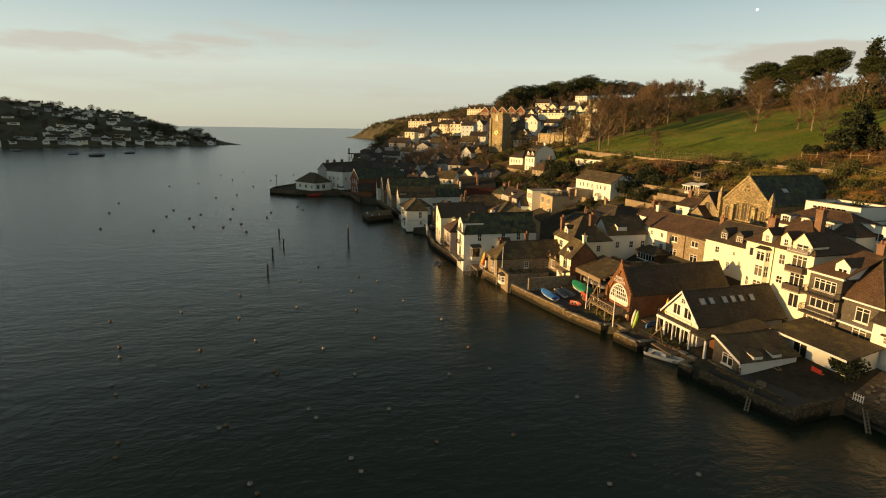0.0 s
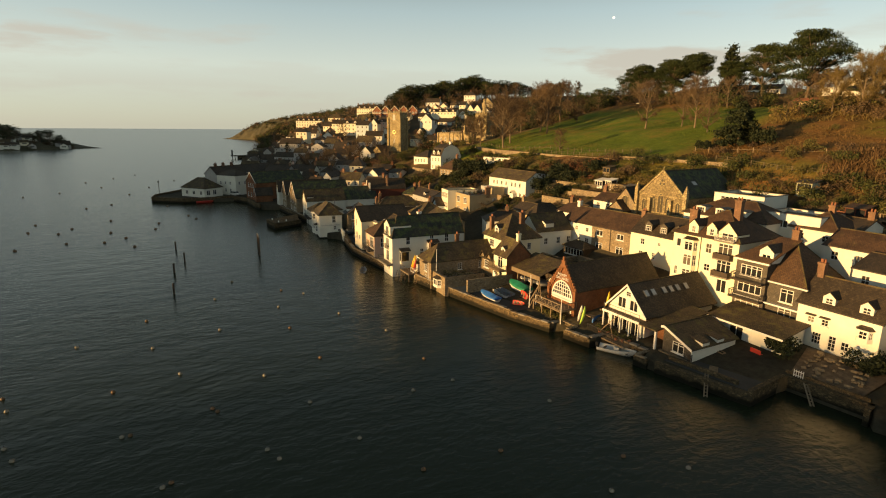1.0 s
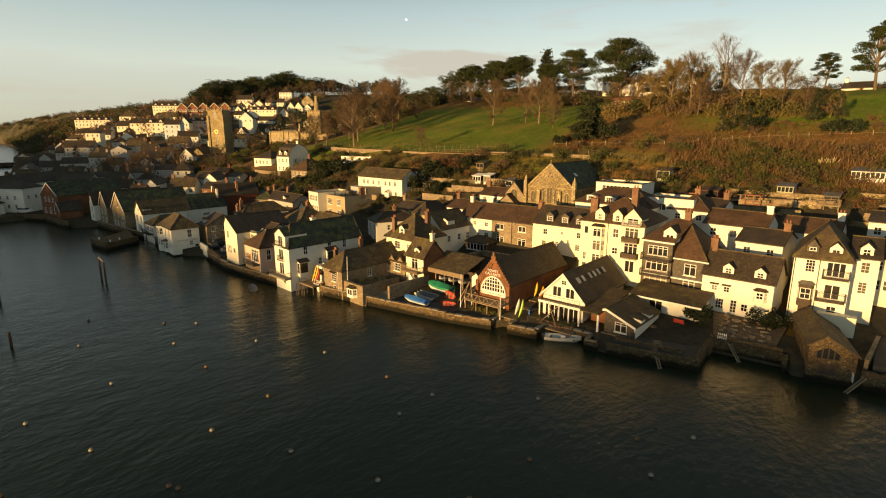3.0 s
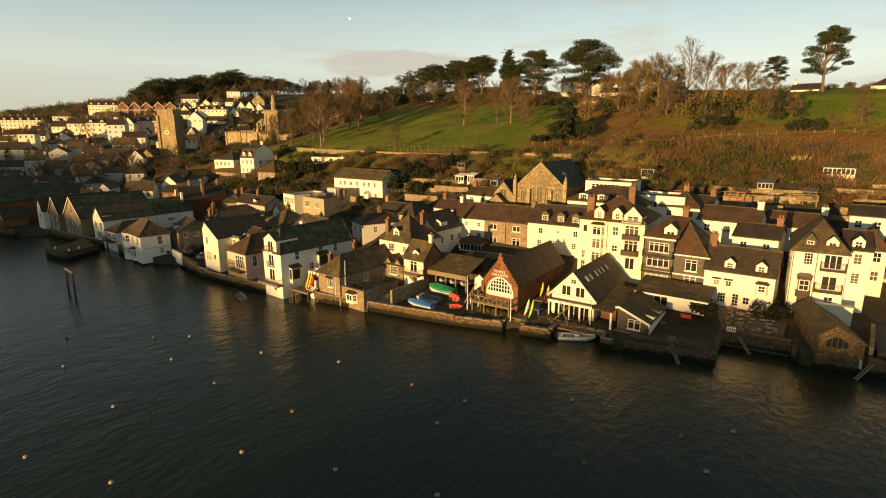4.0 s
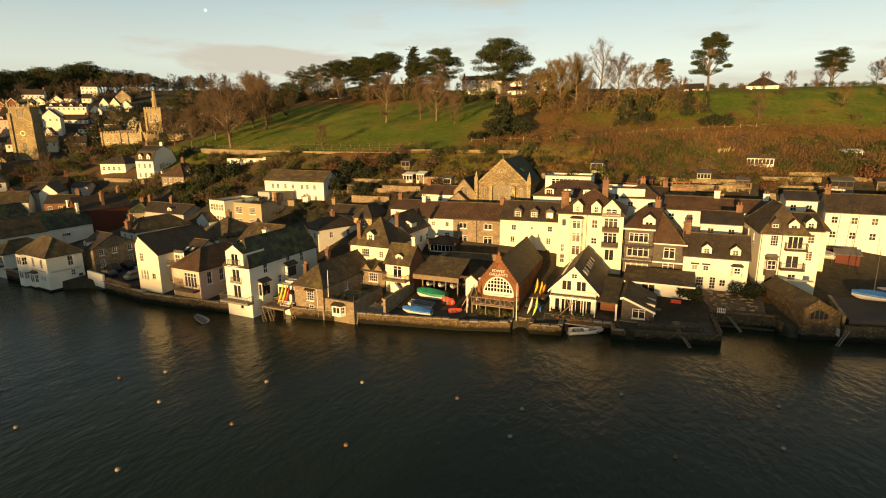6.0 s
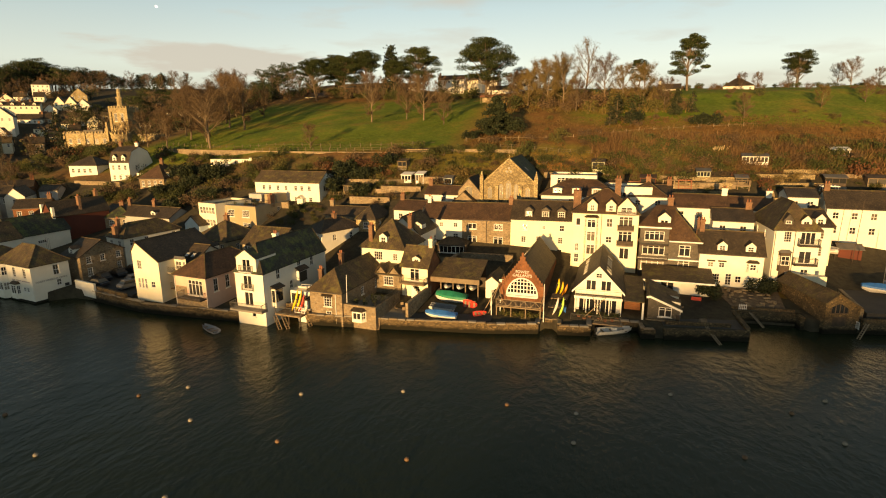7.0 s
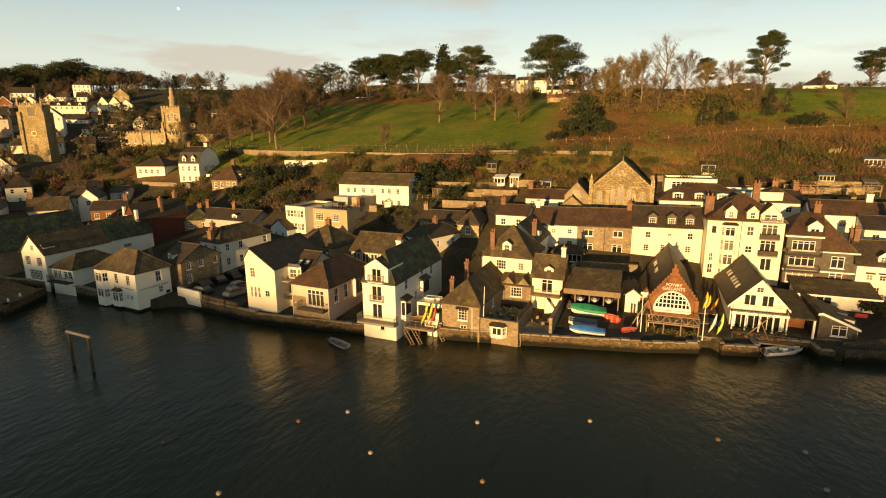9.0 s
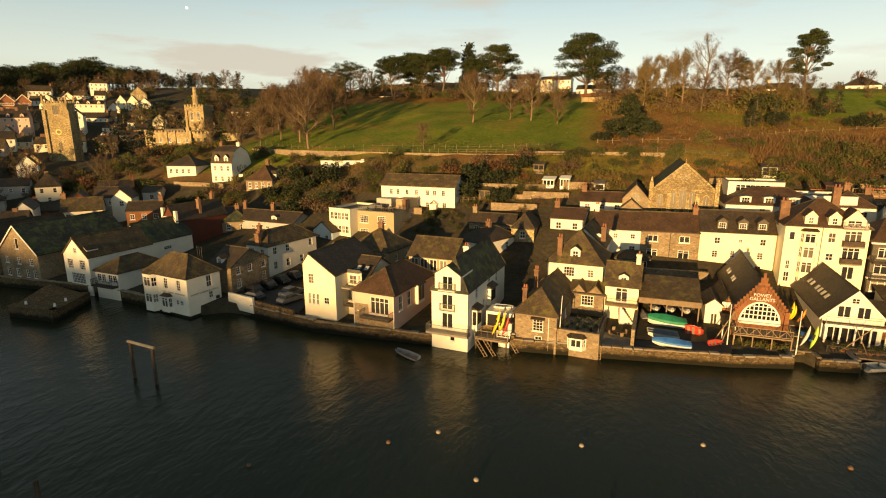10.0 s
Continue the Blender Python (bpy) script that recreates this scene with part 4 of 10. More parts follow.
def plant(name, label, meshes, x, y, size=1.0, turn=0.0, z=None, category="tree", group="", parts=("trunk", "crown")):
    zz = ground_z(x, y) if z is None else z
    ob = base(name, label, category, pose(x, y, zz - 0.1, 0, 0, turn) @ Matrix.Scale(size, 4), group)
    for nm, me in zip(parts, meshes):
        o = new(nm, me)
        o.parent = ob
    return ob


B1 = bare_tree(1, 16, 1.15, TWIGS, BARK_PALE, 0.24, 3000)
B2 = bare_tree(2, 15, 0.9, TWIGS, BARK, 0.26, 2700)
B3 = bare_tree(5, 13, 1.1, GOLD_TWIGS, BARK_PALE, 0.16, 3000)
B4 = bare_tree(9, 18, 0.8, GOLD_TWIGS, BARK_PALE, 0.2, 900)
B5 = bare_tree(12, 12, 1.15, TWIGS, BARK, 0.16, 2300)
P1 = pine_tree(3, 24, 21, 0.36, 0.4, 76, 420)
P2 = pine_tree(14, 24, 17, 0.3, 0.42, 58, 360)
P3 = pine_tree(8, 22, 19, 0.55, 0.48, 66, 440)
P4 = pine_tree(11, 16, 14, 0.55, 0.46, 42, 340)
F1 = fir_tree(6, 11, 13, FIR, 12000)
F2 = fir_tree(7, 12, 7, FIR, 3600)
# lighter make of the same trees for the distance
PF = [pine_tree(30 + i, h_, w_, 0.3, 0.42, 50, 54, 0.9) for i, (h_, w_) in enumerate(((15, 15), (13, 13), (17, 15)))]
BF = [bare_tree(40 + i, 12, 1.15, TWIGS, BARK, 0.15, 950, n1=8, n2=3) for i in range(2)]
FF = fir_tree(44, 12, 8, FIR, 1500)
BUSHES = [bush(20 + i, 1.6, m, 620) for i, m in enumerate((SHRUB, OLIVE, BRACKEN, SHRUB, TWIGS))]
DENSE = bush(64, 1.6, FIR, 3000)
# coarse make of the bushes for the distance
FAR_BUSHES = [bush(80 + i, 1.6, m, 260, (0.08, 0.17)) for i, m in enumerate((SHRUB, FIR, TWIGS, SHRUB, TWIGS))]

PINE_LABEL = "tall dark green pine with spreading crown on the hill"
BARE_LABEL = "leafless brown tree with fine twigs on the meadow"


# ---- helpers for the things ----
def frame_of(ob):
    return ob.matrix_basis.translation.z


def rail(parent, pts, h=1.0, mat=None, name="railing", gap=0.14, post=0.03, label=""):
    """A balustrade along points: top rail, low rail and thin uprights, one mesh."""
    s = Shape()
    for a, b in zip(pts, pts[1:]):
        a, b = Vector(a), Vector(b)
        up = Vector((0, 0, h))
        s.tube(a + up, b + up, post * 1.3, k=4)
        s.tube(a + Vector((0, 0, 0.12)), b + Vector((0, 0, 0.12)), post, k=4)
        n = max(1, int((b - a).length / gap))
        for i in range(n + 1):
            p = a + (b - a) * (i / n)
            s.tube(p, p + up, post * (1.4 if i in (0, n) else 0.55), k=4)
    return part(name, s, mat or IRON, parent, label, uv=False)


def balcony(hs, u0, u1, z, deep=1.1, mat=None, rails=None, h=1.0, t=0.18):
    zz = z - frame_of(hs)
    b = part("balcony", Shape().box(u0, u1, -deep, 0.0, zz - t, zz), mat or DARK_WOOD, hs)
    rail(b, [(u0 + 0.05, -0.05, zz), (u0 + 0.05, -deep + 0.05, zz), (u1 - 0.05, -deep + 0.05, zz), (u1 - 0.05, -0.05, zz)], h, rails or IRON)
    return b


def bay(hs, u0, u1, z0, z1, deep=0.7, mat=None, roof=None, lights=(), cant=0.35):
    """A canted bay window with its own little roof. lights: (z, h) of the panes."""
    o = frame_of(hs)
    zb, zt = z0 - o, z1 - o
    plan = [(u0, 0.05), (u0 + cant, -deep), (u1 - cant, -deep), (u1, 0.05)]
    s = Shape()
    wins = []
    for (ax, ay), (bx, by) in zip(plan, plan[1:]):
        L = math.hypot(bx - ax, by - ay)
        dx, dy = (bx - ax) / L, (by - ay) / L
        M = lambda u, q, z, ax=ax, ay=ay, dx=dx, dy=dy: (ax + dx * u - dy * q, ay + dy * u + dx * q, z)
        hs_ = [(0.1, lz - o, L - 0.2, lh) for lz, lh in lights]
        wall_into(s, M, 0, L, zb, [(0, zt), (L, zt)], hs_, 0.12)
        wins += [(face_matrix(M, 0.1, lz - o), L - 0.2, lh) for lz, lh in lights]
    s.face(*[(x, y, zb) for x, y in plan[::-1]])
    s.face(*[(x, y, zt) for x, y in plan])
    b = part("bay_window", s, mat or WHITE, hs)
    for m, w, h in wins:
        add_window(b, m, w, h, "sash" if w < 1.3 else "wide", sill=False)
    r = Shape()
    e = 0.15
    pl = [(u0 - e, 0.05), (u0 + cant - e, -deep - e), (u1 - cant + e, -deep - e), (u1 + e, 0.05)]
    topz = zt + 0.42
    tp = [(u0 + 0.3, 0.05), (u0 + cant + 0.1, -deep * 0.25), (u1 - cant - 0.1, -deep * 0.25), (u1 - 0.3, 0.05)]
    for i in range(3):
        r.face((*pl[i], zt + 0.02), (*pl[i + 1], zt + 0.02), (*tp[i + 1], topz), (*tp[i], topz))
    r.face(*[(x, y, topz) for x, y in tp])
    r.face(*[(x, y, zt + 0.02) for x, y in pl[::-1]])
    part("bay_roof", r, roof or SLATE, b)
    return b


def lettering(parent, text, size, m, mat):
    cu = bpy.data.curves.new("lettering", "FONT")
    cu.body, cu.size, cu.align_x, cu.extrude = text, size, "CENTER", 0.03
    tmp = bpy.data.objects.new("lettering", cu)
    scene.collection.objects.link(tmp)
    me = bpy.data.meshes.new_from_object(tmp.evaluated_get(bpy.context.evaluated_depsgraph_get()))
    bpy.data.objects.remove(tmp)
    me.materials.clear()
    me.materials.append(mat)
    return part("lettering", me, None, parent, m=m)


def hull(s, L, B, H, k=14, flat=0.0, sheer=0.25):
    """An open boat's skin in rings from bow to stern, keel down, along x."""
    rings = []
    for i in range(k + 1):
        q = i / k
        b = B / 2 * (math.sin(math.pi * min(1, 0.06 + q * 0.62)) ** 0.75)
        z = H * (1 + sheer * (1 - q) ** 2)
        keel = H * 0.55 * max(0, 1 - q * 4) ** 1.5
        x = L * (0.5 - q)
        pts = [(x, -b, z), (x, -b * 0.86, z * 0.45 + keel * 0.4), (x, -b * 0.35, keel + 0.03 * H), (x, 0, keel), (x, b * 0.35, keel + 0.03 * H), (x, b * 0.86, z * 0.45 + keel * 0.4), (x, b, z)]
        inner = [(x, b * 0.9, z - 0.02), (x, b * 0.6, z * 0.5 + keel * 0.4 + 0.06), (x, 0, keel + 0.14 * H + 0.02), (x, -b * 0.6, z * 0.5 + keel * 0.4 + 0.06), (x, -b * 0.9, z - 0.02)]
        rings.append(pts + inner)
    s.ring(rings)
    return s


def boat(name, label, m, L, B, H, mat, cover=None, motor=False, category="boat", seats=True):
    ob = base(name, label, category, m)
    part("hull", hull(Shape(), L, B, H), mat, ob)
    if cover:
        s = Shape()
        rings = []
        for i in range(11):
            q = i / 10
            b = B / 2 * (math.sin(math.pi * min(1, 0.06 + q * 0.62)) ** 0.75) * 1.05
            x = L * (0.5 - q) * 1.02
            z = H * (1 + 0.25 * (1 - q) ** 2)
            top = z + 0.28 * B * math.sin(math.pi * (0.12 + q * 0.8)) + 0.02 * math.sin(q * 37)
            rings.append([(x, -b, z - 0.3 * H), (x, -b, z + 0.02), (x, -b * 0.5, (z + top) / 2 + 0.06), (x, 0, top), (x, b * 0.5, (z + top) / 2 + 0.04), (x, b, z + 0.02), (x, b, z - 0.3 * H), (x, 0, z - 0.32 * H)])
        s.ring(rings)
        part("cover", s, cover, ob, "tied sheet cover")
    elif seats:
        for q in (0.3, -0.05, -0.32):
            part("thwart", Shape().box(L * q - 0.14, L * q + 0.14, -B * 0.4, B * 0.4, H * 0.68, H * 0.74), WOOD, ob)
    if motor:
        part("outboard_motor", Shape().box(-L / 2 - 0.35, -L / 2 - 0.02, -0.16, 0.16, H * 0.7, H * 0.7 + 0.55).box(-L / 2 - 0.25, -L / 2 - 0.1, -0.06, 0.06, -0.2, H * 0.7), RUBBER, ob)
        part("console", Shape().box(-0.3, 0.35, -0.35, 0.35, H * 0.3, H * 1.35), WHITE_GEL, ob)
    return ob


def kayak(m, mat, L=3.4, label="plastic sit-in kayak stored upright"):
    ob = base("kayak", label, "kayak", m, "stored kayaks")
    s = Shape()
    rings = []
    for i in range(13):
        q = i / 12
        r = max(0.03, 0.32 * math.sin(math.pi * q) ** 0.7)
        x = L * q
        rings.append([(x, r * math.cos(a), 0.62 * r * math.sin(a) + 0.15 * (2 * q - 1) ** 2) for a in [2 * math.pi * j / 10 for j in range(10)]])
    s.ring(rings)
    part("hull", s, mat, ob, smooth=True)
    part("cockpit", Shape().tube((L * 0.5 - 0.35, 0, 0.185), (L * 0.5 + 0.35, 0, 0.185), 0.17, 0.2, 8), RUBBER, ob)
    return ob


def car(x, y, z, turn, paint, label, L=4.1):
    ob = base("car", label, "car", pose(x, y, z, 0, 0, turn), "parked cars")
    W, s = 0.85, Shape()
    prof = [(-L / 2, 0.45), (-L / 2 + 0.05, 0.75), (-L / 2 + 0.5, 0.92), (L / 2 - 1.25, 0.95), (L / 2 - 0.2, 0.78), (L / 2, 0.5)]
    for a, b in zip(prof, prof[1:]):
        s.face((a[0], -W, a[1]), (b[0], -W, b[1]), (b[0], W, b[1]), (a[0], W, a[1]))
    for sgn in (-1, 1):
        pts = [(p[0], sgn * W, p[1]) for p in prof] + [(L / 2, sgn * W, 0.25), (-L / 2, sgn * W, 0.25)]
        s.face(*(pts if sgn > 0 else pts[::-1]))
    s.face((-L / 2, -W, 0.25), (-L / 2, -W, 0.45), (-L / 2, W, 0.45), (-L / 2, W, 0.25))
    s.face((L / 2, W, 0.25), (L / 2, W, 0.5), (L / 2, -W, 0.5), (L / 2, -W, 0.25))
    part("body", s, paint, ob)
    g = Shape()
    lo = [(-L / 2 + 0.35, 0.92), (L / 2 - 1.1, 0.94)]
    hi = [(-L / 2 + 0.85, 1.42), (L / 2 - 1.85, 1.42)]
    q = [(lo[0][0], -0.8, lo[0][1]), (lo[1][0], -0.8, lo[1][1]), (lo[1][0], 0.8, lo[1][1]), (lo[0][0], 0.8, lo[0][1])]
    t = [(hi[0][0], -0.66, 1.42), (hi[1][0], -0.66, 1.42), (hi[1][0], 0.66, 1.42), (hi[0][0], 0.66, 1.42)]
    for i in range(4):
        j = (i + 1) % 4
        g.face(q[i], q[j], t[j], t[i])
    part("glazing", g, GLASS, ob)
    part("roof", Shape().slab([(p[0], p[1], 1.47) for p in t], 0.06), paint, ob)
    for wx in (-L / 2 + 0.75, L / 2 - 0.75):
        for wy in (-0.82, 0.66):
            part("wheel", Shape().tube((wx, wy, 0.31), (wx, wy + 0.16, 0.31), 0.31, k=12), RUBBER, ob)
    return ob


def stone_block(w, d, h, c=0.04):
    """One coping stone with chamfered upper edges."""
    return Shape().ring([[(-w / 2, -d / 2, 0), (w / 2, -d / 2, 0), (w / 2, d / 2, 0), (-w / 2, d / 2, 0)], [(-w / 2, -d / 2, h - c), (w / 2, -d / 2, h - c), (w / 2, d / 2, h - c), (-w / 2, d / 2, h - c)], [(-w / 2 + c, -d / 2 + c, h), (w / 2 - c, -d / 2 + c, h), (w / 2 - c, d / 2 - c, h), (-w / 2 + c, d / 2 - c, h)]])


COPING = [stone_block(1.22, 0.6, 0.17).mesh("coping_stone", STONE), stone_block(1.12, 0.66, 0.2).mesh("coping_stone", CONCRETE), stone_block(1.26, 0.56, 0.14).mesh("coping_stone", STONE)]


def wall_line(name, label, pts, top, low, t=0.5, mat=None, category="wall", kind="structure", coping=True):
    """A wall along plan points, outer face on the left hand's far side."""
    ob = base(name, label, category, pose(0, 0, 0), kind=kind)
    s, c = Shape(), Shape()
    for (x0, y0), (x1, y1) in zip(pts, pts[1:]):
        d = Vector((x1 - x0, y1 - y0, 0))
        n = Vector((-d.y, d.x, 0)).normalized() * t / 2
        e = d.normalized() * (t * 0.4)
        a, b = Vector((x0, y0, 0)) - e, Vector((x1, y1, 0)) + e
        ring = [a - n, b - n, b + n, a + n]
        s.ring([[(p.x, p.y, low) for p in ring], [(p.x, p.y, top) for p in ring]])
        if coping:
            n2 = n * 1.16
            ring = [a - n2, b - n2, b + n2, a + n2]
            c.ring([[(p.x, p.y, top) for p in ring], [(p.x, p.y, top + 0.14) for p in ring]])
    part("wall", s, mat or QUAY, ob)
    if coping and name == "quay_wall" and 43 < pts[0][1] < 180:
        rr = random.Random(int(pts[0][1] * 10))
        for (x0, y0), (x1, y1) in zip(pts, pts[1:]):
            d = Vector((x1 - x0, y1 - y0, 0))
            k = max(1, round(d.length / 1.3))
            for i in range(k):
                p = Vector((x0, y0, top)) + d * ((i + 0.5) / k)
                st = part("coping_stone", COPING[rr.randrange(3)], None, ob, m=pose(p.x + rr.uniform(-0.06, 0.06), p.y, top + rr.uniform(-0.05, 0.05), rr.uniform(-1.5, 1.5), rr.uniform(-1.5, 1.5), math.degrees(math.atan2(d.y, d.x)) + rr.uniform(-2, 2)) @ Matrix.Diagonal((d.length / k / 1.3, t / 0.5, 1, 1)))
    elif coping:
        part("coping", c, mat or QUAY, ob)
    return ob


def steps(name, label, m, n, rise, going, w, mat):
    ob = base(name, label, "steps", m)
    for i in range(n):
        part("step", Shape().box(0, w, i * going, (n) * going, i * rise, (i + 1) * rise), mat, ob)
    return ob


def local(hs, u, v, z):
    return hs.matrix_basis @ Vector((u, v, z - frame_of(hs)))


# ---- quays and river walls ----
def along_shore(y0, y1, off=-0.25):
    ys = [y0] + [y for y in SHORE_Y if y0 < y < y1] + [y1]
    return [(shore(y) + off, y) for y in ys]


for a, b, top in ((-60, 17.4, 2.0), (33.5, 44.0, 1.3), (45.5, 58.0, 1.3), (61.05, 68, 1.35), (68, 83, 1.5), (83, 94, 1.5), (99.7, 122, 1.5), (122, 134.5, 1.7), (153, 198, 1.7)):
    wall_line("quay_wall", "weathered rubble quay wall rising from the water", along_shore(a, b), top, -3)
wall_line("quay_wall", "stone wall of the small dock", [(51.2, 33.5), (58.5, 33.5), (58.5, 25.0), (57.0, 24.9)], 1.7, -3)
wall_line("quay_wall", "stone wall of the kayak dock", [(45.2, 94.1), (47.6, 94.1), (47.6, 99.5)], 2.0, -3)
wall_line("quay_wall", "stone wall beside the red steps", [(48.6, 58.0), (50.6, 58.0), (50.6, 61.0), (48.4, 61.0)], 1.3, -3)
wall_line("quay_wall", "town quay edge at the open water", [(45, 203.2), (44.5, 206), (45.5, 222), (42, 231), (24.5, 233), (14.8, 243.6), (17, 252), (27, 264), (50, 300)], 1.9, -3)
wall_line("landing_stage", "low stone landing stage off the quay", [(38.6, 170.4), (38.4, 162.2), (46.2, 164.9)], 1.7, -3, 1.0, category="landing stage", kind="")
part_ob = base("landing_deck", "worn deck of the stone landing stage", "landing stage", pose(0, 0, 0))
part("deck", Shape().slab([(38.6, 170.4, 1.62), (38.4, 162.2, 1.62), (46.2, 164.9, 1.62), (49.5, 176.5, 1.62)], 3.5), QUAY, part_ob)
for x, y in ((39.5, 163.2), (39.2, 168.5), (42.0, 164.0)):
    o = base("bollard", "pale iron mooring bollard", "bollard", pose(x, y, 1.62), "bollards")
    part("post", Shape().tube((0, 0, 0), (0, 0, 0.7), 0.2, 0.16, 8), PAINT, o)

# ---- the waterfront, from upstream to the sea ----
h = house("boat_store", "rubble stone boat store with slate gable roof at the water", 55.9, 22.7, 12, 4.7, 11, 0.4, 4.5, 5.6, "front", QUAY, SLATE_OLD,
          [], category="boat store", bargeboard=False, apex=1.5, er=3.7)
part("boat_door", Shape().box(1.1, 2.9, -0.05, 0.05, 0.7, 2.0), DARK_WOOD, h, "dark timber shutter")
gl = part("gable_window", Shape().box(0.7, 3.1, -0.06, 0.02, 2.5, 2.62).box(0.7, 0.82, -0.06, 0.02, 2.62, 3.4).box(1.25, 1.37, -0.06, 0.02, 2.62, 3.7).box(1.84, 1.96, -0.06, 0.02, 2.62, 3.9).box(2.42, 2.54, -0.06, 0.02, 2.62, 3.5).box(2.98, 3.1, -0.06, 0.02, 2.62, 3.2), DARK_WOOD, h)
part("pane", Shape().face((0.75, -0.03, 2.6), (3.05, -0.03, 2.6), (3.05, -0.03, 3.2), (1.9, -0.03, 3.95), (0.75, -0.03, 3.4)), GLASS, gl)
rail(h, [(4.4, -0.6, 0.4), (4.4, 4, 0.4)], 1.0, PAINT)
wall_line("terrace_wall", "rubble garden wall by the boat store", [(58.4, 17.2), (63, 16.5), (68, 15.8)], 3.0, 0.5, 0.4, STONE, kind="", category="garden wall")
h = house("tall_white_house", "tall white rendered house with balconies and slate roof", 68.2, 25.9, -1, 6.3, 12, 3.5, 12.3, 16.0, "hip", WHITE, SLATE_OLD,
          row("f", 10.2, 1.7, 1.1, [1.9], "panes") + row("f", 9.9, 2.0, 2.1, [4.7], "door") + row("f", 6.9, 2.0, 1.8, [4.6], "door") + row("f", 4.8, 1.2, 1.1, [4.8], "sash")
          + row("l", 10.0, 1.4, 0.9, [4, 8]) + row("r", 10.0, 1.4, 0.9, [2, 5, 8]) + row("r", 7.0, 1.4, 0.9, [2, 5, 8]) + row("r", 4.5, 1.4, 0.9, [5, 8]))
dormer(h, 1.9, 0.4, 12.5 - 3.5, 1.3, 1.2, 2.2, 0.9, SLATE_WALL)
dormer(h, 4.4, 0.5, 12.4 - 3.5, 1.4, 1.3, 2.2, 0.7)
bay(h, 0.9, 2.7, 5.6, 8.6, 0.6, DARK_WOOD, LEAD, [(6.6, 1.5)], 0.2)
balcony(h, 3.3, 6.2, 9.9, 1.0)
balcony(h, 2.9, 6.1, 6.9, 1.2)
part("door", Shape().box(1.2, 2.1, -0.04, 0.05, 0.6, 2.5), DARK_WOOD, h, "dark timber door")
gutter_pipe(h, 0.15, -0.08, 0, 8.8)
gutter_pipe(h, 2.9, -0.08, 0, 8.8)
part("cream_lean_to", Shape().box(3.4, 7.6, -1.2, 0.0, -1.6, 1.7), CREAM, h, "low cream garden wall block")
h = house("rear_white_house", "white rendered wing with slate roof and dormer", 71.6, 19.6, -1, 2.9, 9, 4.0, 12.2, 14.2, "side", WHITE, SLATE, row("f", 10.2, 1.5, 1.0, [1.5], "panes") + row("f", 7.4, 1.6, 1.0, [1.5], "panes"))
dormer(h, 1.4, 0.5, 12.4 - 4.0, 1.4, 1.1, 2.0, 0.7)
h = house("brown_roof_house", "cream house with brown slate roof behind the yard", 77.5, 17.6, -4, 3.6, 7, 4.5, 11.6, 14.0, "hip", CREAM, SLATE_BROWN, row("f", 9.6, 1.5, 1.0, [1.2, 2.5], "sash") + row("f", 6.8, 1.5, 1.0, [1.2, 2.5], "sash"))

h = house("low_white_house", "low white rendered house with slate roof and two dormers", 67.1, 36.6, -6, 9.1, 7, 2.6, 8.3, 11.2, "side", WHITE, SLATE,
          row("f", 6.0, 0.85, 0.85, [1.7, 3.3], "panes") + row("f", 3.5, 1.5, 1.1, [2.6], "panes") + row("f", 3.2, 1.9, 0.9, [4.4], "panes") + row("f", 3.7, 1.1, 0.9, [5.8], "panes"))
for u in (3.2, 7.2):
    dormer(h, u, 0.35, 8.65 - 2.6, 1.4, 1.0, 1.9, 0.6)
bay(h, 6.7, 8.5, 5.6, 7.1, 0.55, WHITE, SLATE, [(6.0, 0.95)])
for u in (1.7, 3.3):
    part("slate_hood", Shape().slab([(u - 0.6, -0.35, 4.45), (u + 0.6, -0.35, 4.45), (u + 0.6, 0.02, 4.6), (u - 0.6, 0.02, 4.6)], 0.06), SLATE, h)
chimney(h, 0.4, 3.5, 8.2, 10.4, 0.7, 0.7)

h = house("slate_hung_house", "brown slate-hung house with white balcony windows", 69.1, 45.6, -6, 9.3, 9, 3.6, 9.7, 14.8, "hip", SLATE_WALL, SLATE_BROWN,
          row("f", 7.2, 1.8, 1.7, [7.0], "wide") + row("f", 4.7, 1.8, 1.7, [7.0], "wide"))
wing = Shape()
M = lambda u, q, z: (0.02 + u, -0.55 + q, z)
hl = [(0.7, 6.1, 3.0, 1.5), (0.5, 3.7, 3.4, 1.6), (0.4, 1.1, 3.5, 1.7)]
wall_into(wing, M, 0, 4.4, -1.5, [(0, 8.15), (4.4, 8.15)], hl)
wing.face((0.02, 1.2, -1.5), (0.02, -0.55, -1.5), (0.02, -0.55, 8.15), (0.02, 1.2, 8.15))
wing.face((4.42, -0.55, -1.5), (4.42, 1.2, -1.5), (4.42, 1.2, 8.15), (4.42, -0.55, 8.15))
wg = part("balcony_wing", wing, SLATE_WALL, h, "slate-hung wing with three white window bands")
for u, z, w_, h_ in hl:
    add_window(wg, face_matrix(M, u, z), w_, h_, "wide")
part("fascia", Shape().box(-0.3, 4.7, -0.85, -0.5, 8.15, 8.38), PAINT, wg, "white painted fascia")
part("wing_roof", Shape().slab([(-0.3, -0.85, 8.5), (4.75, -0.85, 8.5), (5.6, 4.5, 11.32), (2.6, 4.5, 11.32)], 0.12).slab([(-0.3, -0.85, 8.5), (2.6, 4.5, 11.32), (-0.3, 9.2, 8.5)], 0.12), SLATE_BROWN, wg)
part("side_wall", Shape().box(0.0, 0.3, 1.2, 8.9, 5.6, 8.38).box(0.3, 4.42, -0.3, 4.4, 8.0, 8.3), SLATE_WALL, wg)
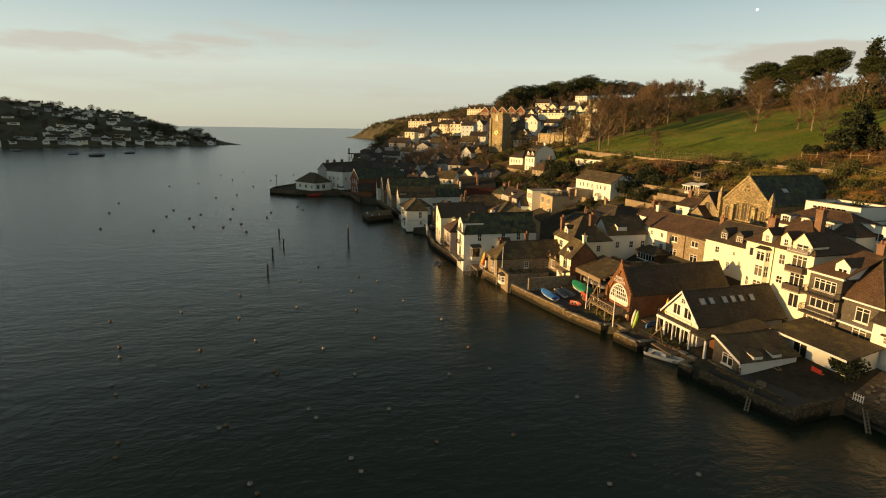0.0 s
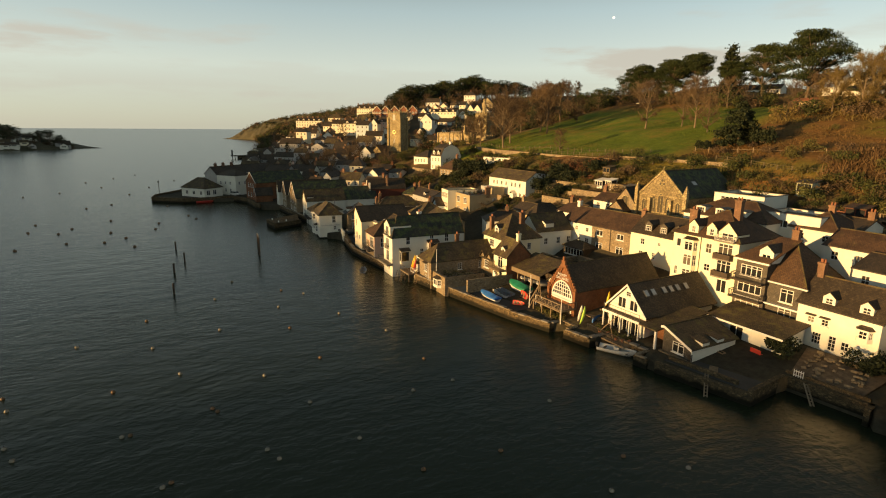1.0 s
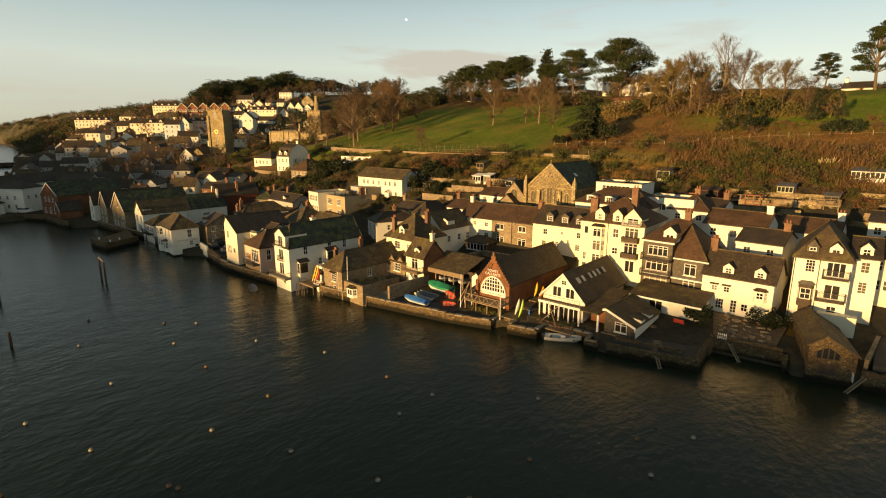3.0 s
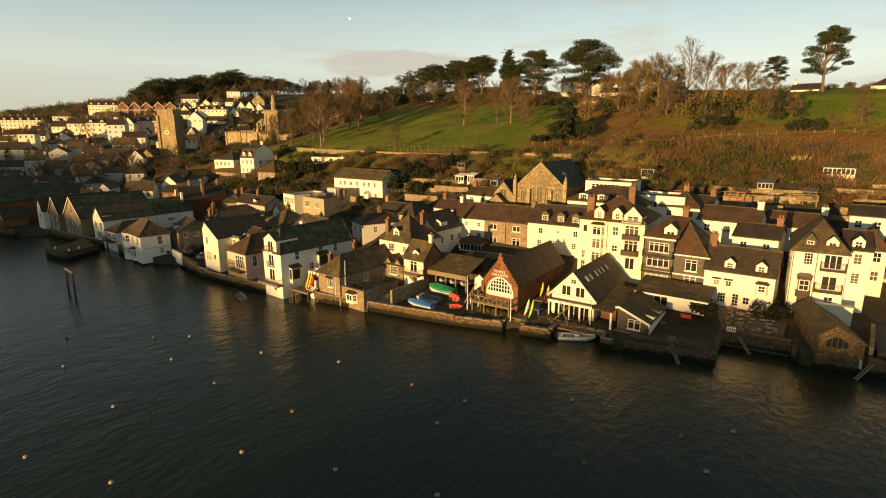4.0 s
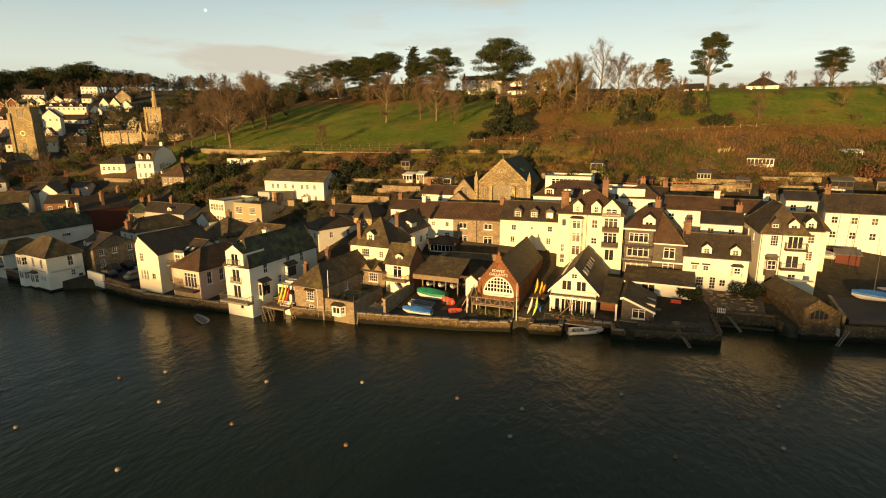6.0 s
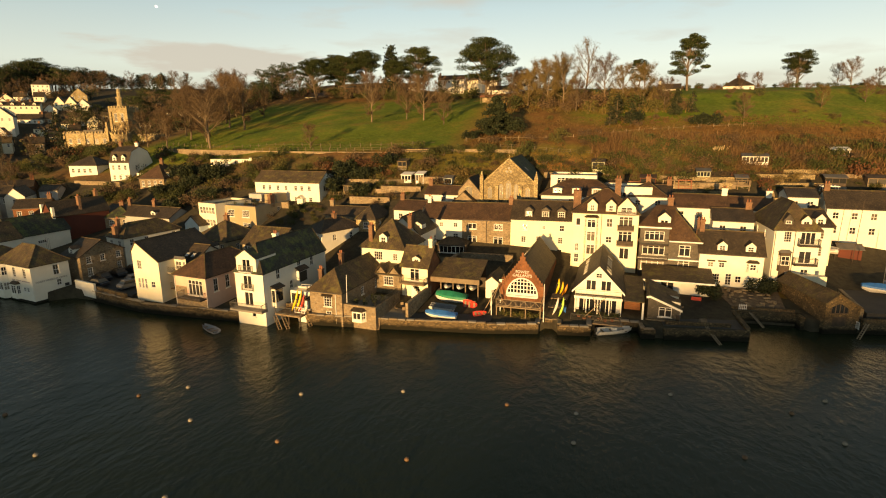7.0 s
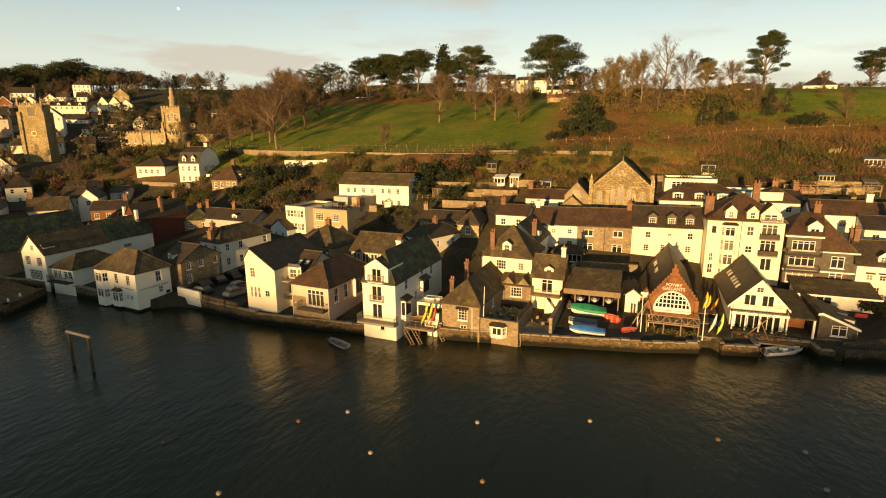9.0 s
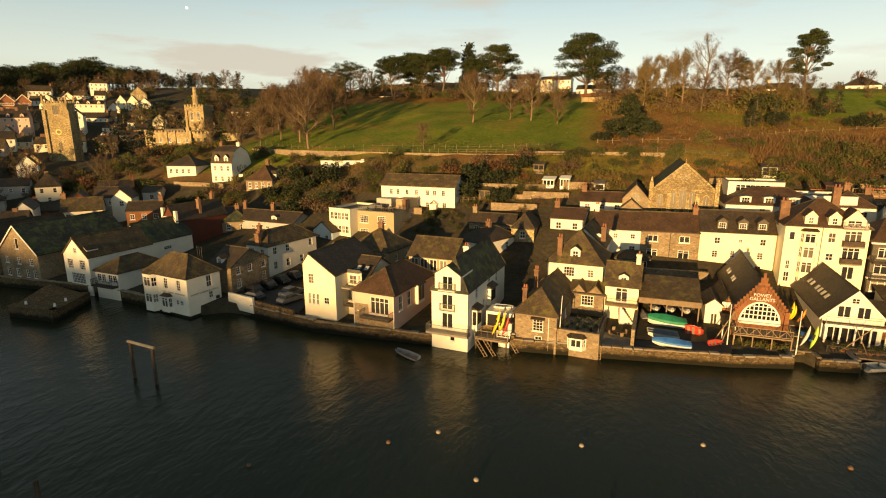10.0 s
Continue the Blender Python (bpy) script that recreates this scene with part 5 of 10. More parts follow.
part("fascia", Shape().box(4.5, 9.6, -0.35, -0.02, 5.9, 6.1).box(-0.1, 9.4, -0.62, -0.02, 2.95, 3.15), PAINT, h, "white painted band")
for z in (5.55 + 3.6, 3.05 + 3.6):
    balcony(h, 0.0, 4.5, z, 1.7, DARK_WOOD, IRON, 0.9)
dormer(h, 3.6, 0.1, 12.0 - 3.6, 1.9, 1.5, 3.4, 0.8, win=(1.2, 0.95), style="wide")
chimney(h, 4.6, 4.6, 10.4, 12.6)
chimney(h, 9.2, 3.0, 5.5, 9.3, 0.8, 0.7)
# its ground floor: a long slate awning over a white curved wall
aw = base("garden_room", "garden room with long slate awning and white walls", "garden room", pose(63.4, 45.2, 2.2, 0, 0, -96))
part("roof", Shape().slab([(-0.4, -1.0, 2.55), (10.0, -1.0, 2.45), (10.0, 4.6, 3.5), (-0.4, 4.6, 3.6)], 0.16), SLATE_OLD, aw)
s = Shape()
M = lambda u, q, z: (u, q, z)
wall_into(s, M, 0, 9.5, -2, [(0, 2.6), (9.5, 2.5)], [(2.4, 0.1, 2.0, 2.1)])
s.face((9.5, 0, -2), (9.5, 4.4, -2), (9.5, 4.4, 3.2), (9.5, 0, 2.5))
s.face((0, 4.4, -2), (0, 0, -2), (0, 0, 2.6), (0, 4.4, 3.2))
part("wall", s, WHITE, aw)
add_window(aw, face_matrix(M, 2.4, 0.1), 2.0, 2.1, "door")
part("fascia", Shape().box(-0.4, 10.0, -1.06, -0.99, 2.25, 2.5), PAINT, aw)

h = house("boathouse", "white gabled boathouse with slate roof and roof lights", 54.9, 55.9, -5, 6.5, 14, 0.9, 4.9, 8.3, "front", WHITE, SLATE,
          row("f", 1.5, 2.2, 4.6, [3.25], "wide") + row("f", 4.7, 1.6, 1.5, [2.2, 4.3], "door") + row("f", 6.6, 0.75, 0.9, [3.25], "panes"), bargeboard=True, over=0.45)
pitch = math.degrees(math.atan2(3.4, 3.25))
for v in (3.2, 4.7, 6.1, 7.4, 9.6, 11.0):
    skylight(h, pose(0.9, v, 0.95 * 3.4 / 3.25 + 4.19, 0, -pitch, 0), 0.8, 0.75)
for v in (1.6, 3.0, 5.2, 6.6, 8.0, 9.8):
    skylight(h, pose(4.2, v, (6.5 - 4.2) * 3.4 / 3.25 + 4.2, 0, pitch, 0), 1.0, 0.8)
v_ = part("balcony_deck", Shape().box(0.0, 6.6, -1.3, 0.0, 3.02, 3.2), DARK_WOOD, h, "dark timber balcony under the gable")
part("beam", Shape().box(-0.05, 6.65, -1.36, -1.3, 2.9, 3.24), PAINT, v_, "white painted beam")
for u in (0.05, 1.6, 3.2, 4.8, 6.4):
    part("post", Shape().box(u, u + 0.16, -1.3, -1.14, -0.6, 3.02), PAINT, v_, "white timber post")
rail(h, [(0.1, -1.2, 3.2), (6.5, -1.2, 3.2)], 0.95, METAL, gap=0.8)
part("side_roof", Shape().slab([(6.75, -1.6, 3.2), (9.6, -1.6, 3.15), (9.6, 9.0, 3.95), (6.75, 9.0, 4.1)], 0.14), SLATE_OLD, h, "lean-to slate roof over the side passage")
part("passage_door", Shape().box(7.0, 9.2, 1.6, 1.7, -0.6, 3.0), BRICK, h, "brick back wall of the side passage")
part("passage_post", Shape().box(9.3, 9.55, -1.5, -1.25, -2.4, 3.05), PAINT, h, "white timber post")
sc = Shape()
M = lambda u, q, z: (0.25 + u, -0.35 + q, z)
wall_into(sc, M, 0, 6.0, 0.3, [(0, 3.0), (6.0, 3.0)], [(0.3, 0.5, 5.4, 2.2)], 0.12)
sc = part("garden_screen", sc, PAINT, h, "white glazed screen under the balcony")
add_window(sc, face_matrix(M, 0.3, 0.5), 5.4, 2.2, "door", sill=False)
rail(h, [(-0.2, -3.9, 0.3), (6.5, -3.9, 0.3)], 1.0, IRON)
part("deck", Shape().box(-0.4, 6.8, -4.1, 0.0, 0.1, 0.3), WOOD, h, "veranda deck")
for i, (u, v) in enumerate(((0.8, -2.6), (1.6, -3.2), (2.3, -2.4), (3.6, -2.7), (4.5, -3.1), (5.4, -2.8), (6.0, -2.2))):
    p = local(h, u, v, 1.2)
    o = base("pot_plant", "potted evergreen on the veranda", "plant", pose(p.x, p.y, 1.2), "veranda plants")
    part("pot", Shape().tube((0, 0, 0), (0, 0, 0.4), 0.2, 0.26, 8), TERRACOTTA, o)
    s = Shape()
    rr = random.Random(i)
    for j in range(90):
        c = Vector((rr.gauss(0, 0.22), rr.gauss(0, 0.22), 0.75 + rr.gauss(0, 0.22)))
        a, b = Vector((rr.gauss(0, 1), rr.gauss(0, 1), rr.gauss(0, 1))).normalized() * 0.12, Vector((rr.gauss(0, 1), rr.gauss(0, 1), rr.gauss(0, 1))).normalized() * 0.06
        s.face(c - a, c - b, c + a, c + b)
    part("leaves", s, SHRUB, o)
for (u, v, lx, ly) in ((1.2, -3.2, 3.2, 0.2), (4.2, -3.3, -1.6, 0.2)):
    a, b = local(h, u, v, 1.2), local(h, u + lx, v + ly, 4.7)
    o = base("spar", "long timber spar propped on the veranda", "spar", pose(a.x, a.y, a.z))
    part("pole", Shape().tube((0, 0, 0), b - a, 0.07, 0.045, 6), WOOD, o)

h = house("boat_shed", "slate-clad boat shed with single-pitch roof and white side", 53.3, 45.9, -6, 4.2, 8.5, 1.2, 4.7, 4.75, "front", SLATE_WALL, SLATE_OLD,
          row("f", 1.9, 1.4, 1.7, [2.3], "wide"), apex=0.2, er=3.1, bargeboard=True, category="shed")
part("side_cladding", Shape().box(4.2, 4.27, 0, 8.4, -1.5, 1.85), WHITE, h, "white rendered side wall")
for v in (1.8, 4.6):
    dm = part("side_dormer", Shape().box(3.2, 4.35, v, v + 1.3, 1.6, 2.5), WHITE, h)
    part("roof", Shape().slab([(2.6, v - 0.1, 2.75), (4.45, v - 0.1, 2.5), (4.45, v + 1.4, 2.5), (2.6, v + 1.4, 2.75)], 0.08), SLATE, dm)
part("plinth", Shape().box(-0.2, 4.4, -0.5, 0.0, -2.5, 0.35), STONE, h, "rubble plinth")
wall_line("terrace_wall", "rubble terrace wall with dark patio behind", [(51.6, 43.6), (52.0, 35.5)], 1.75, -1, 0.35, QUAY, kind="", category="garden wall")
o = base("patio", "dark paved patio above the quay", "patio", pose(0, 0, 0), kind="structure")
part("paving", Shape().slab([(51.0, 44.0, 1.4), (51.5, 33.7, 1.4), (62.8, 33.7, 1.7), (62.0, 44.5, 1.7)], 1.2), TARMAC, o)
part("flagstone", Shape().slab([(55.6, 37.6, 1.58), (55.9, 35.0, 1.58), (58.0, 35.1, 1.64), (57.8, 37.7, 1.64)], 0.16), CONCRETE, o, "pale concrete slab")
o = base("garden_bank", "stony garden bank sloping from the white house to the quay", "garden", pose(0, 0, 0), kind="structure")
part("bank", Shape().slab([(59.2, 33.2, 1.95), (59.2, 26.2, 1.95), (65.6, 25.4, 3.0), (66.6, 34.6, 3.0)], 1.4), EARTH_BANK, o)
bed_rng = random.Random(91)
for i in range(46):
    a, b = bed_rng.random(), bed_rng.random()
    part("rock", stone_block(bed_rng.uniform(0.3, 0.7), bed_rng.uniform(0.25, 0.5), bed_rng.uniform(0.15, 0.3)), STONE, o, m=pose(59.6 + 5.8 * a, 26.8 + 6.2 * b, 1.98 + 1.0 * a, bed_rng.uniform(-15, 15), bed_rng.uniform(-15, 15), bed_rng.uniform(0, 180)))
for i, (x, y) in enumerate(((53.4, 43.0), (54.3, 43.2), (53.0, 41.9), (58.6, 43.4), (60.0, 42.6))):
    q = base("barrel", "dark plastic barrel on the patio", "barrel", pose(x, y, 1.52), "patio barrels")
    part("drum", Shape().tube((0, 0, 0), (0, 0, 0.85), 0.29, 0.29, 12), (DARK_WOOD, GREY_SHEET)[i % 2], q)
    part("lid", Shape().tube((0, 0, 0.85), (0, 0, 0.9), 0.3, 0.27, 12), IRON, q)
for i, (x, y) in enumerate(((57.2, 42.8), (57.3, 41.9), (58.1, 40.2), (53.2, 38.4))):
    q = base("fish_crate", "weathered timber fish crate on the patio", "crate", pose(x, y, 1.52, 0, 0, i * 37), "fish crates")
    for zz in (0.02, 0.2, 0.38):
        part("board", Shape().box(0, 0.9, 0, 0.03, zz, zz + 0.14).box(0, 0.9, 0.57, 0.6, zz, zz + 0.14), WOOD, q)
    part("crate_end", Shape().box(0, 0.03, 0.03, 0.57, 0, 0.52), WOOD, q)
    part("crate_end", Shape().box(0.87, 0.9, 0.03, 0.57, 0, 0.52), WOOD, q)
    part("bottom", Shape().box(0.03, 0.87, 0.03, 0.57, 0, 0.03), WOOD, q)
o = base("garden", "walled garden terrace below the low white house", "garden", pose(0, 0, 0), kind="structure")
part("soil", Shape().slab([(58.7, 33.6, 1.6), (58.7, 25.2, 1.6), (67.6, 24.0, 2.9), (67.0, 36.0, 2.9)], 1.5), GROUND, o)
wall_line("garden_wall", "low rubble wall of the dock garden", [(58.9, 33.4), (58.9, 25.4)], 2.1, 1, 0.3, QUAY, kind="", category="garden wall")
o = base("garden_gate", "white painted picket gate on the dock wall", "gate", pose(58.6, 31.6, 1.9, 0, 0, 90))
for i in range(5):
    part("picket", Shape().box(i * 0.24, i * 0.24 + 0.07, -0.03, 0.03, 0, 0.85), PAINT, o)
part("brace", Shape().box(0, 1.03, -0.05, -0.03, 0.15, 0.22).box(0, 1.03, -0.05, -0.03, 0.62, 0.69), PAINT, o)
for (a, b) in (((51.2, 38.6, 1.6), (48.6, 37.0, -0.3)), ((58.3, 31.2, 1.7), (56.6, 29.4, -0.3)), ((56.5, 17.2, 1.6), (54.6, 19.0, -0.2))):
    o = base("gangway_ladder", "weathered timber gangway down to the water", "ladder", pose(*a))
    d = Vector(b) - Vector(a)
    sd = Vector((-d.y, d.x, 0)).normalized() * 0.16
    for k in (-1, 1):
        part("stringer", Shape().tube(sd * k, d + sd * k, 0.09, k=4), WOOD, o)
    for i in range(8):
        p = d * ((i + 0.5) / 8)
        part("rung", Shape().tube(p - sd, p + sd, 0.05, k=4), WOOD, o)
o = base("red_bench", "red painted garden bench", "bench", pose(61.0, 37.2, 1.8, 0, 0, 80))
part("seat", Shape().box(0, 1.4, 0, 0.45, 0.4, 0.46), RED_GEL, o)
part("backrest", Shape().box(0, 1.4, 0.4, 0.46, 0.46, 0.95), RED_GEL, o)
for u in (0.1, 1.2):
    part("leg", Shape().box(u, u + 0.1, 0.05, 0.4, 0, 0.4), RED_GEL, o)
boat("motor_boat", "small white open motor boat moored at the quay", pose(50.3, 50.6, -0.12, 0, 0, -68), 5.0, 1.9, 0.75, WHITE_GEL, motor=True)

# the club house with its stepped brick gable
h = house("sailing_club", "red brick sailing club with stepped gable and arched window", 53.5, 66.5, -5, 5.9, 18, 0.8, 5.2, 8.9, "front", BRICK, SLATE, [], category="club house", over=0.0)
n = 10
for i in range(n):
    z0 = 4.4 + 3.9 * i / n
    z1 = 4.4 + 3.9 * (i + 1) / n + 0.3
    half = 2.95 * (1 - i / n) + 0.06
    part("gable_step", Shape().box(2.95 - half, 2.95 - half + 0.46, -0.24, 0.06, z0 - 0.25, z1), BRICK, h)
    part("gable_step", Shape().box(2.95 + half - 0.46, 2.95 + half, -0.24, 0.06, z0 - 0.25, z1), BRICK, h)
part("gable_cap", Shape().box(2.55, 3.35, -0.26, 0.06, 7.9, 8.9).box(2.8, 3.1, -0.26, 0.06, 8.9, 9.5), BRICK, h)
part("pier", Shape().box(-0.25, 0.25, -0.45, 0.0, -2, 4.7), BRICK, h)
part("pier", Shape().box(5.65, 6.15, -0.45, 0.0, -2, 4.7), BRICK, h)
# arched window: glazing, bars and a pale surround
cx, cz, rx, rz = 2.95, 2.75, 2.2, 2.75
arc = [(cx + rx * math.cos(a), cz + rz * math.sin(a)) for a in [math.pi * i / 24 for i in range(25)]]
g = Shape().face(*[(x, -0.06, z) for x, z in [(cx + rx, cz)] + arc + [(cx - rx, cz)]][1:-1])
fr = Shape()
for (xa, za), (xb, zb_) in zip(arc, arc[1:]):
    ka, kb = ((xa - cx) * 1.09 + cx, (za - cz) * 1.07 + cz), ((xb - cx) * 1.09 + cx, (zb_ - cz) * 1.07 + cz)
    fr.face((ka[0], -0.2, ka[1]), (xa, -0.2, za), (xb, -0.2, zb_), (kb[0], -0.2, kb[1]))
    fr.face((xa, -0.2, za), (xa, -0.02, za), (xb, -0.02, zb_), (xb, -0.2, zb_))
    fr.face((ka[0], -0.02, ka[1]), (ka[0], -0.2, ka[1]), (kb[0], -0.2, kb[1]), (kb[0], -0.02, kb[1]))
for i in range(1, 9):
    x = cx - rx + 2 * rx * i / 9
    fr.box(x - 0.055, x + 0.055, -0.15, -0.05, cz + 0.55, cz + rz * math.sqrt(1 - ((x - cx) / rx) ** 2))
for z in (0.55, 1.15, 1.75, 2.3):
    half = rx * math.sqrt(1 - (z / rz) ** 2)
    fr.box(cx - half, cx + half, -0.145, -0.055, cz + z - 0.05, cz + z + 0.05)
fr.box(cx - rx, cx + rx, -0.22, -0.02, cz - 0.1, cz + 0.5)
aw_ = part("arched_window", fr, PAINT, h, "white painted arched window frame")
part("pane", g, GLASS, aw_)
lettering(h, "FOWEY", 0.58, pose(2.95, -0.3, 6.42, 90, 0, 0), PAINT)
lettering(h, "GALLANTS", 0.58, pose(2.95, -0.3, 5.88, 90, 0, 0), PAINT)
dk = part("balcony", Shape().box(-0.3, 6.2, -3.2, -0.05, 1.95, 2.12), WOOD, h, "timber viewing balcony")
rail(dk, [(-0.25, -0.1, 2.12), (-0.25, -3.1, 2.12), (6.15, -3.1, 2.12), (6.15, -0.1, 2.12)], 1.0, WOOD, gap=0.7, post=0.05)
s = Shape()
for i in range(4):
    u = -0.2 + i * 1.6
    s.tube((u, -3.12, 2.15), (u + 0.8, -3.12, 3.05), 0.04, k=4).tube((u + 0.8, -3.12, 3.05), (u + 1.6, -3.12, 2.15), 0.04, k=4)
part("brace", s, WOOD, dk)
for u in (-0.2, 1.9, 4.0, 6.1):
    part("post", Shape().tube((u, -3.1, -0.3), (u, -3.1, 2.0), 0.08, k=6), WOOD, dk)
part("ground_floor_window", Shape().box(0.8, 5.1, -0.08, 0.02, 0.4, 1.9), PAINT, h, "white glazed ground floor doors")
part("pane", Shape().box(1.0, 2.9, -0.1, -0.085, 0.6, 1.8).box(3.1, 4.9, -0.1, -0.085, 0.6, 1.8), GLASS, h)
for v in (9, 10.2, 13.2, 14.6):
    skylight(h, pose(0.9, v, 0.9 * 3.7 / 2.95 + 4.5, 0, -math.degrees(math.atan2(3.7, 2.95)), 0), 0.7, 0.8)
for u, lean in ((-0.9, 0.1), (6.6, 0.0)):
    p = local(h, u, -3.4, 1.2)
    o = base("flag_mast", "slim white mast on the club quay", "mast", pose(p.x, p.y, 1.2))
    part("pole", Shape().tube((0, 0, 0), (lean, 0, 5.6), 0.07, 0.04, 8), PAINT, o)
p = local(h, -2.4, -2.6, 1.2)
o = base("derrick", "timber boat derrick leaning over the yard", "derrick", pose(p.x, p.y, 1.3, 0, 0, -95))
part("leg", Shape().tube((0, 0, 0), (2.2, 0.6, 4.2), 0.09, 0.06, 6), WOOD, o)
part("leg", Shape().tube((0.9, -0.2, 0), (2.2, 0.6, 4.2), 0.07, 0.05, 6), WOOD, o)
part("stay", Shape().tube((3.4, 0.2, 0), (2.2, 0.6, 4.2), 0.06, 0.04, 6), WOOD, o)
for i in range(14):
    p = local(h, 0.3 + 0.42 * i, -2.6 + 0.5 * math.sin(i * 2.1), 1.25)
    o = base("pot_plant", "low dark shrub under the club balcony", "plant", pose(p.x, p.y, 1.25), "club plants")
    rr = random.Random(100 + i)
    s = Shape()
    for j in range(70):
        c = Vector((rr.gauss(0, 0.22), rr.gauss(0, 0.22), abs(rr.gauss(0.35, 0.25))))
        a, b = Vector((rr.gauss(0, 1), rr.gauss(0, 1), rr.gauss(0, 1))).normalized() * 0.13, Vector((rr.gauss(0, 1), rr.gauss(0, 1), rr.gauss(0, 1))).normalized() * 0.07
        s.face(c - a, c - b, c + a, c + b)
    part("leaves", s, OLIVE if i % 3 else SHRUB, o)
# kayaks racked against the club's side
rack_at = [(57.6, 58.6, 2.9, YELLOW_GEL, 80, 2.5, -75), (57.3, 57.8, 2.6, ORANGE_GEL, 66, 2.3, -110), (58.6, 58.0, 2.6, YELLOW_GEL, 78, 2.1, -95), (51.4, 58.0, 1.45, LIME_GEL, 78, 3.0, -75), (51.9, 58.9, 1.45, WHITE_GEL, 74, 2.9, -105)]
for x, y, z, mt, tilt, L, turn in rack_at:
    kayak(pose(x, y, z, 0, -tilt, turn), mt, L, "bright plastic kayak stood on end beside the club")
for x, y, z in ((58.2, 58.2, 1.2), (55.4, 58.4, 1.1)):
    q = base("kayak_rack", "low timber trestle under the stored kayaks", "rack", pose(x, y, z, 0, 0, -5))
    part("deck", Shape().box(-1.2, 1.2, -1.4, 1.2, 1.1 if z > 1.1 else 0.7, 1.2 if z > 1.1 else 0.8), WOOD, q)
    for u_ in (-1.1, 1.0):
        for v_ in (-1.3, 1.0):
            part("leg", Shape().box(u_, u_ + 0.12, v_, v_ + 0.12, -0.3, 1.1 if z > 1.1 else 0.7), WOOD, q)
st = steps("quay_steps", "red brick steps down to the water", pose(50.3, 60.4, -0.5, 0, 0, -90), 8, 0.25, 0.32, 2.0, BRICK)
boat("upturned_dinghy", "pale blue dinghy leaning beside the club", pose(54.5, 57.8, 1.6, 60, 0, 20), 3.2, 1.3, 0.5, BLUE_SHEET, seats=False)

# the boat yard
o = base("boat_yard", "dark tarmac boat yard behind the quay wall", "yard", pose(0, 0, 0), kind="structure")
part("surface", Shape().slab([(46.9, 79.2, 1.42), (47.6, 67.6, 1.42), (57.8, 66.8, 1.5), (59.6, 78.4, 1.5)], 0.8), TARMAC, o)
sh = base("boat_rack_shed", "open timber boat shed with felt roof", "shed", pose(56.0, 78.4, 1.4, 0, 0, -95))
part("roof", Shape().slab([(-0.3, -0.6, 3.9), (8.3, -0.6, 3.9), (8.3, 5.2, 5.7), (-0.3, 5.2, 5.7)], 0.14), SLATE_OLD, sh)
part("fascia", Shape().box(-0.3, 8.3, -0.66, -0.58, 3.1, 3.85), WOOD, sh, "vertical board fascia")
for i in range(5):
    part("post", Shape().box(i * 2.0 - 0.02, i * 2.0 + 0.14, -0.5, -0.36, -0.5, 3.8), WOOD, sh)
part("back_wall", Shape().box(0, 8.1, 4.6, 4.8, -0.5, 5.4).box(-0.1, 0.08, -0.4, 4.7, -0.5, 4.6), DARK_WOOD, sh)
boat("covered_boat", "open boat under a bright blue sheet", pose(47.7, 74.6, 1.45, 0, 0, 88), 4.5, 1.6, 0.7, WHITE_GEL, BLUE_SHEET)
boat("covered_boat", "boat under a green sheet on the yard", pose(54.1, 74.4, 1.6, 0, 0, 88), 4.8, 2.1, 1.25, WHITE_GEL, GREEN_SHEET)
boat("covered_boat", "boat under a grey sheet in the shed", pose(57.2, 77.0, 1.5, 0, 0, 10), 3.4, 1.4, 0.7, WHITE_GEL, GREY_SHEET)
for i in range(3):
    boat("racked_dinghy", "dinghy under a grey sheet on the upper rack", pose(57.2, 75.6 - 2.0 * i, 2.9, 0, -8, 180), 3.6, 1.5, 0.6, WHITE_GEL, GREY_SHEET)
for i in range(3):
    boat("dinghy", "grey upturned-sided rowing dinghy", pose(50.2 + 0.75 * i, 75.2, 1.5 + 0.05 * i, 14, 0, 84), 3.8, 1.3, 0.5, GREY_SHEET if i else WHITE_GEL)
boat("red_inflatable", "red inflatable dinghy on the yard", pose(52.6, 71.2, 2.0, 70, 0, -92), 2.2, 1.5, 0.4, RED_GEL)
boat("red_kayak_boat", "red canoe lying on the yard", pose(49.4, 69.3, 1.75, 40, 0, -60), 2.0, 0.8, 0.35, RED_GEL)
h = house("yard_office", "small white yard office with pitched roof", 56.0, 69.4, -5, 2.0, 5, 1.4, 4.8, 5.6, "front", WHITE, SLATE, [("f", 0.7, 1.6, 0.9, 2.0, "door")], category="office")
h = house("yard_annex", "low annex with slate roof beside the club", 56.6, 67.6, -5, 2.0, 9, 1.2, 4.2, 5.8, "front", BRICK, SLATE_OLD, [], category="annex")
part("sign", Shape().box(0.3, 1.8, -0.4, -0.3, 3.2, 4.0), PAINT, h, "plain white sign board")
o = base("canopy", "timber lean-to canopy in the yard", "canopy", pose(52.9, 68.0, 1.4, 0, 0, -95))
part("roof", Shape().slab([(0, -1.2, 2.1), (1.6, -1.2, 2.1), (1.6, 2.0, 2.6), (0, 2.0, 2.6)], 0.1), SLATE_OLD, o)
for u in (0.05, 1.45):
    part("post", Shape().box(u, u + 0.12, -1.1, -0.98, -0.2, 2.05), PAINT, o)

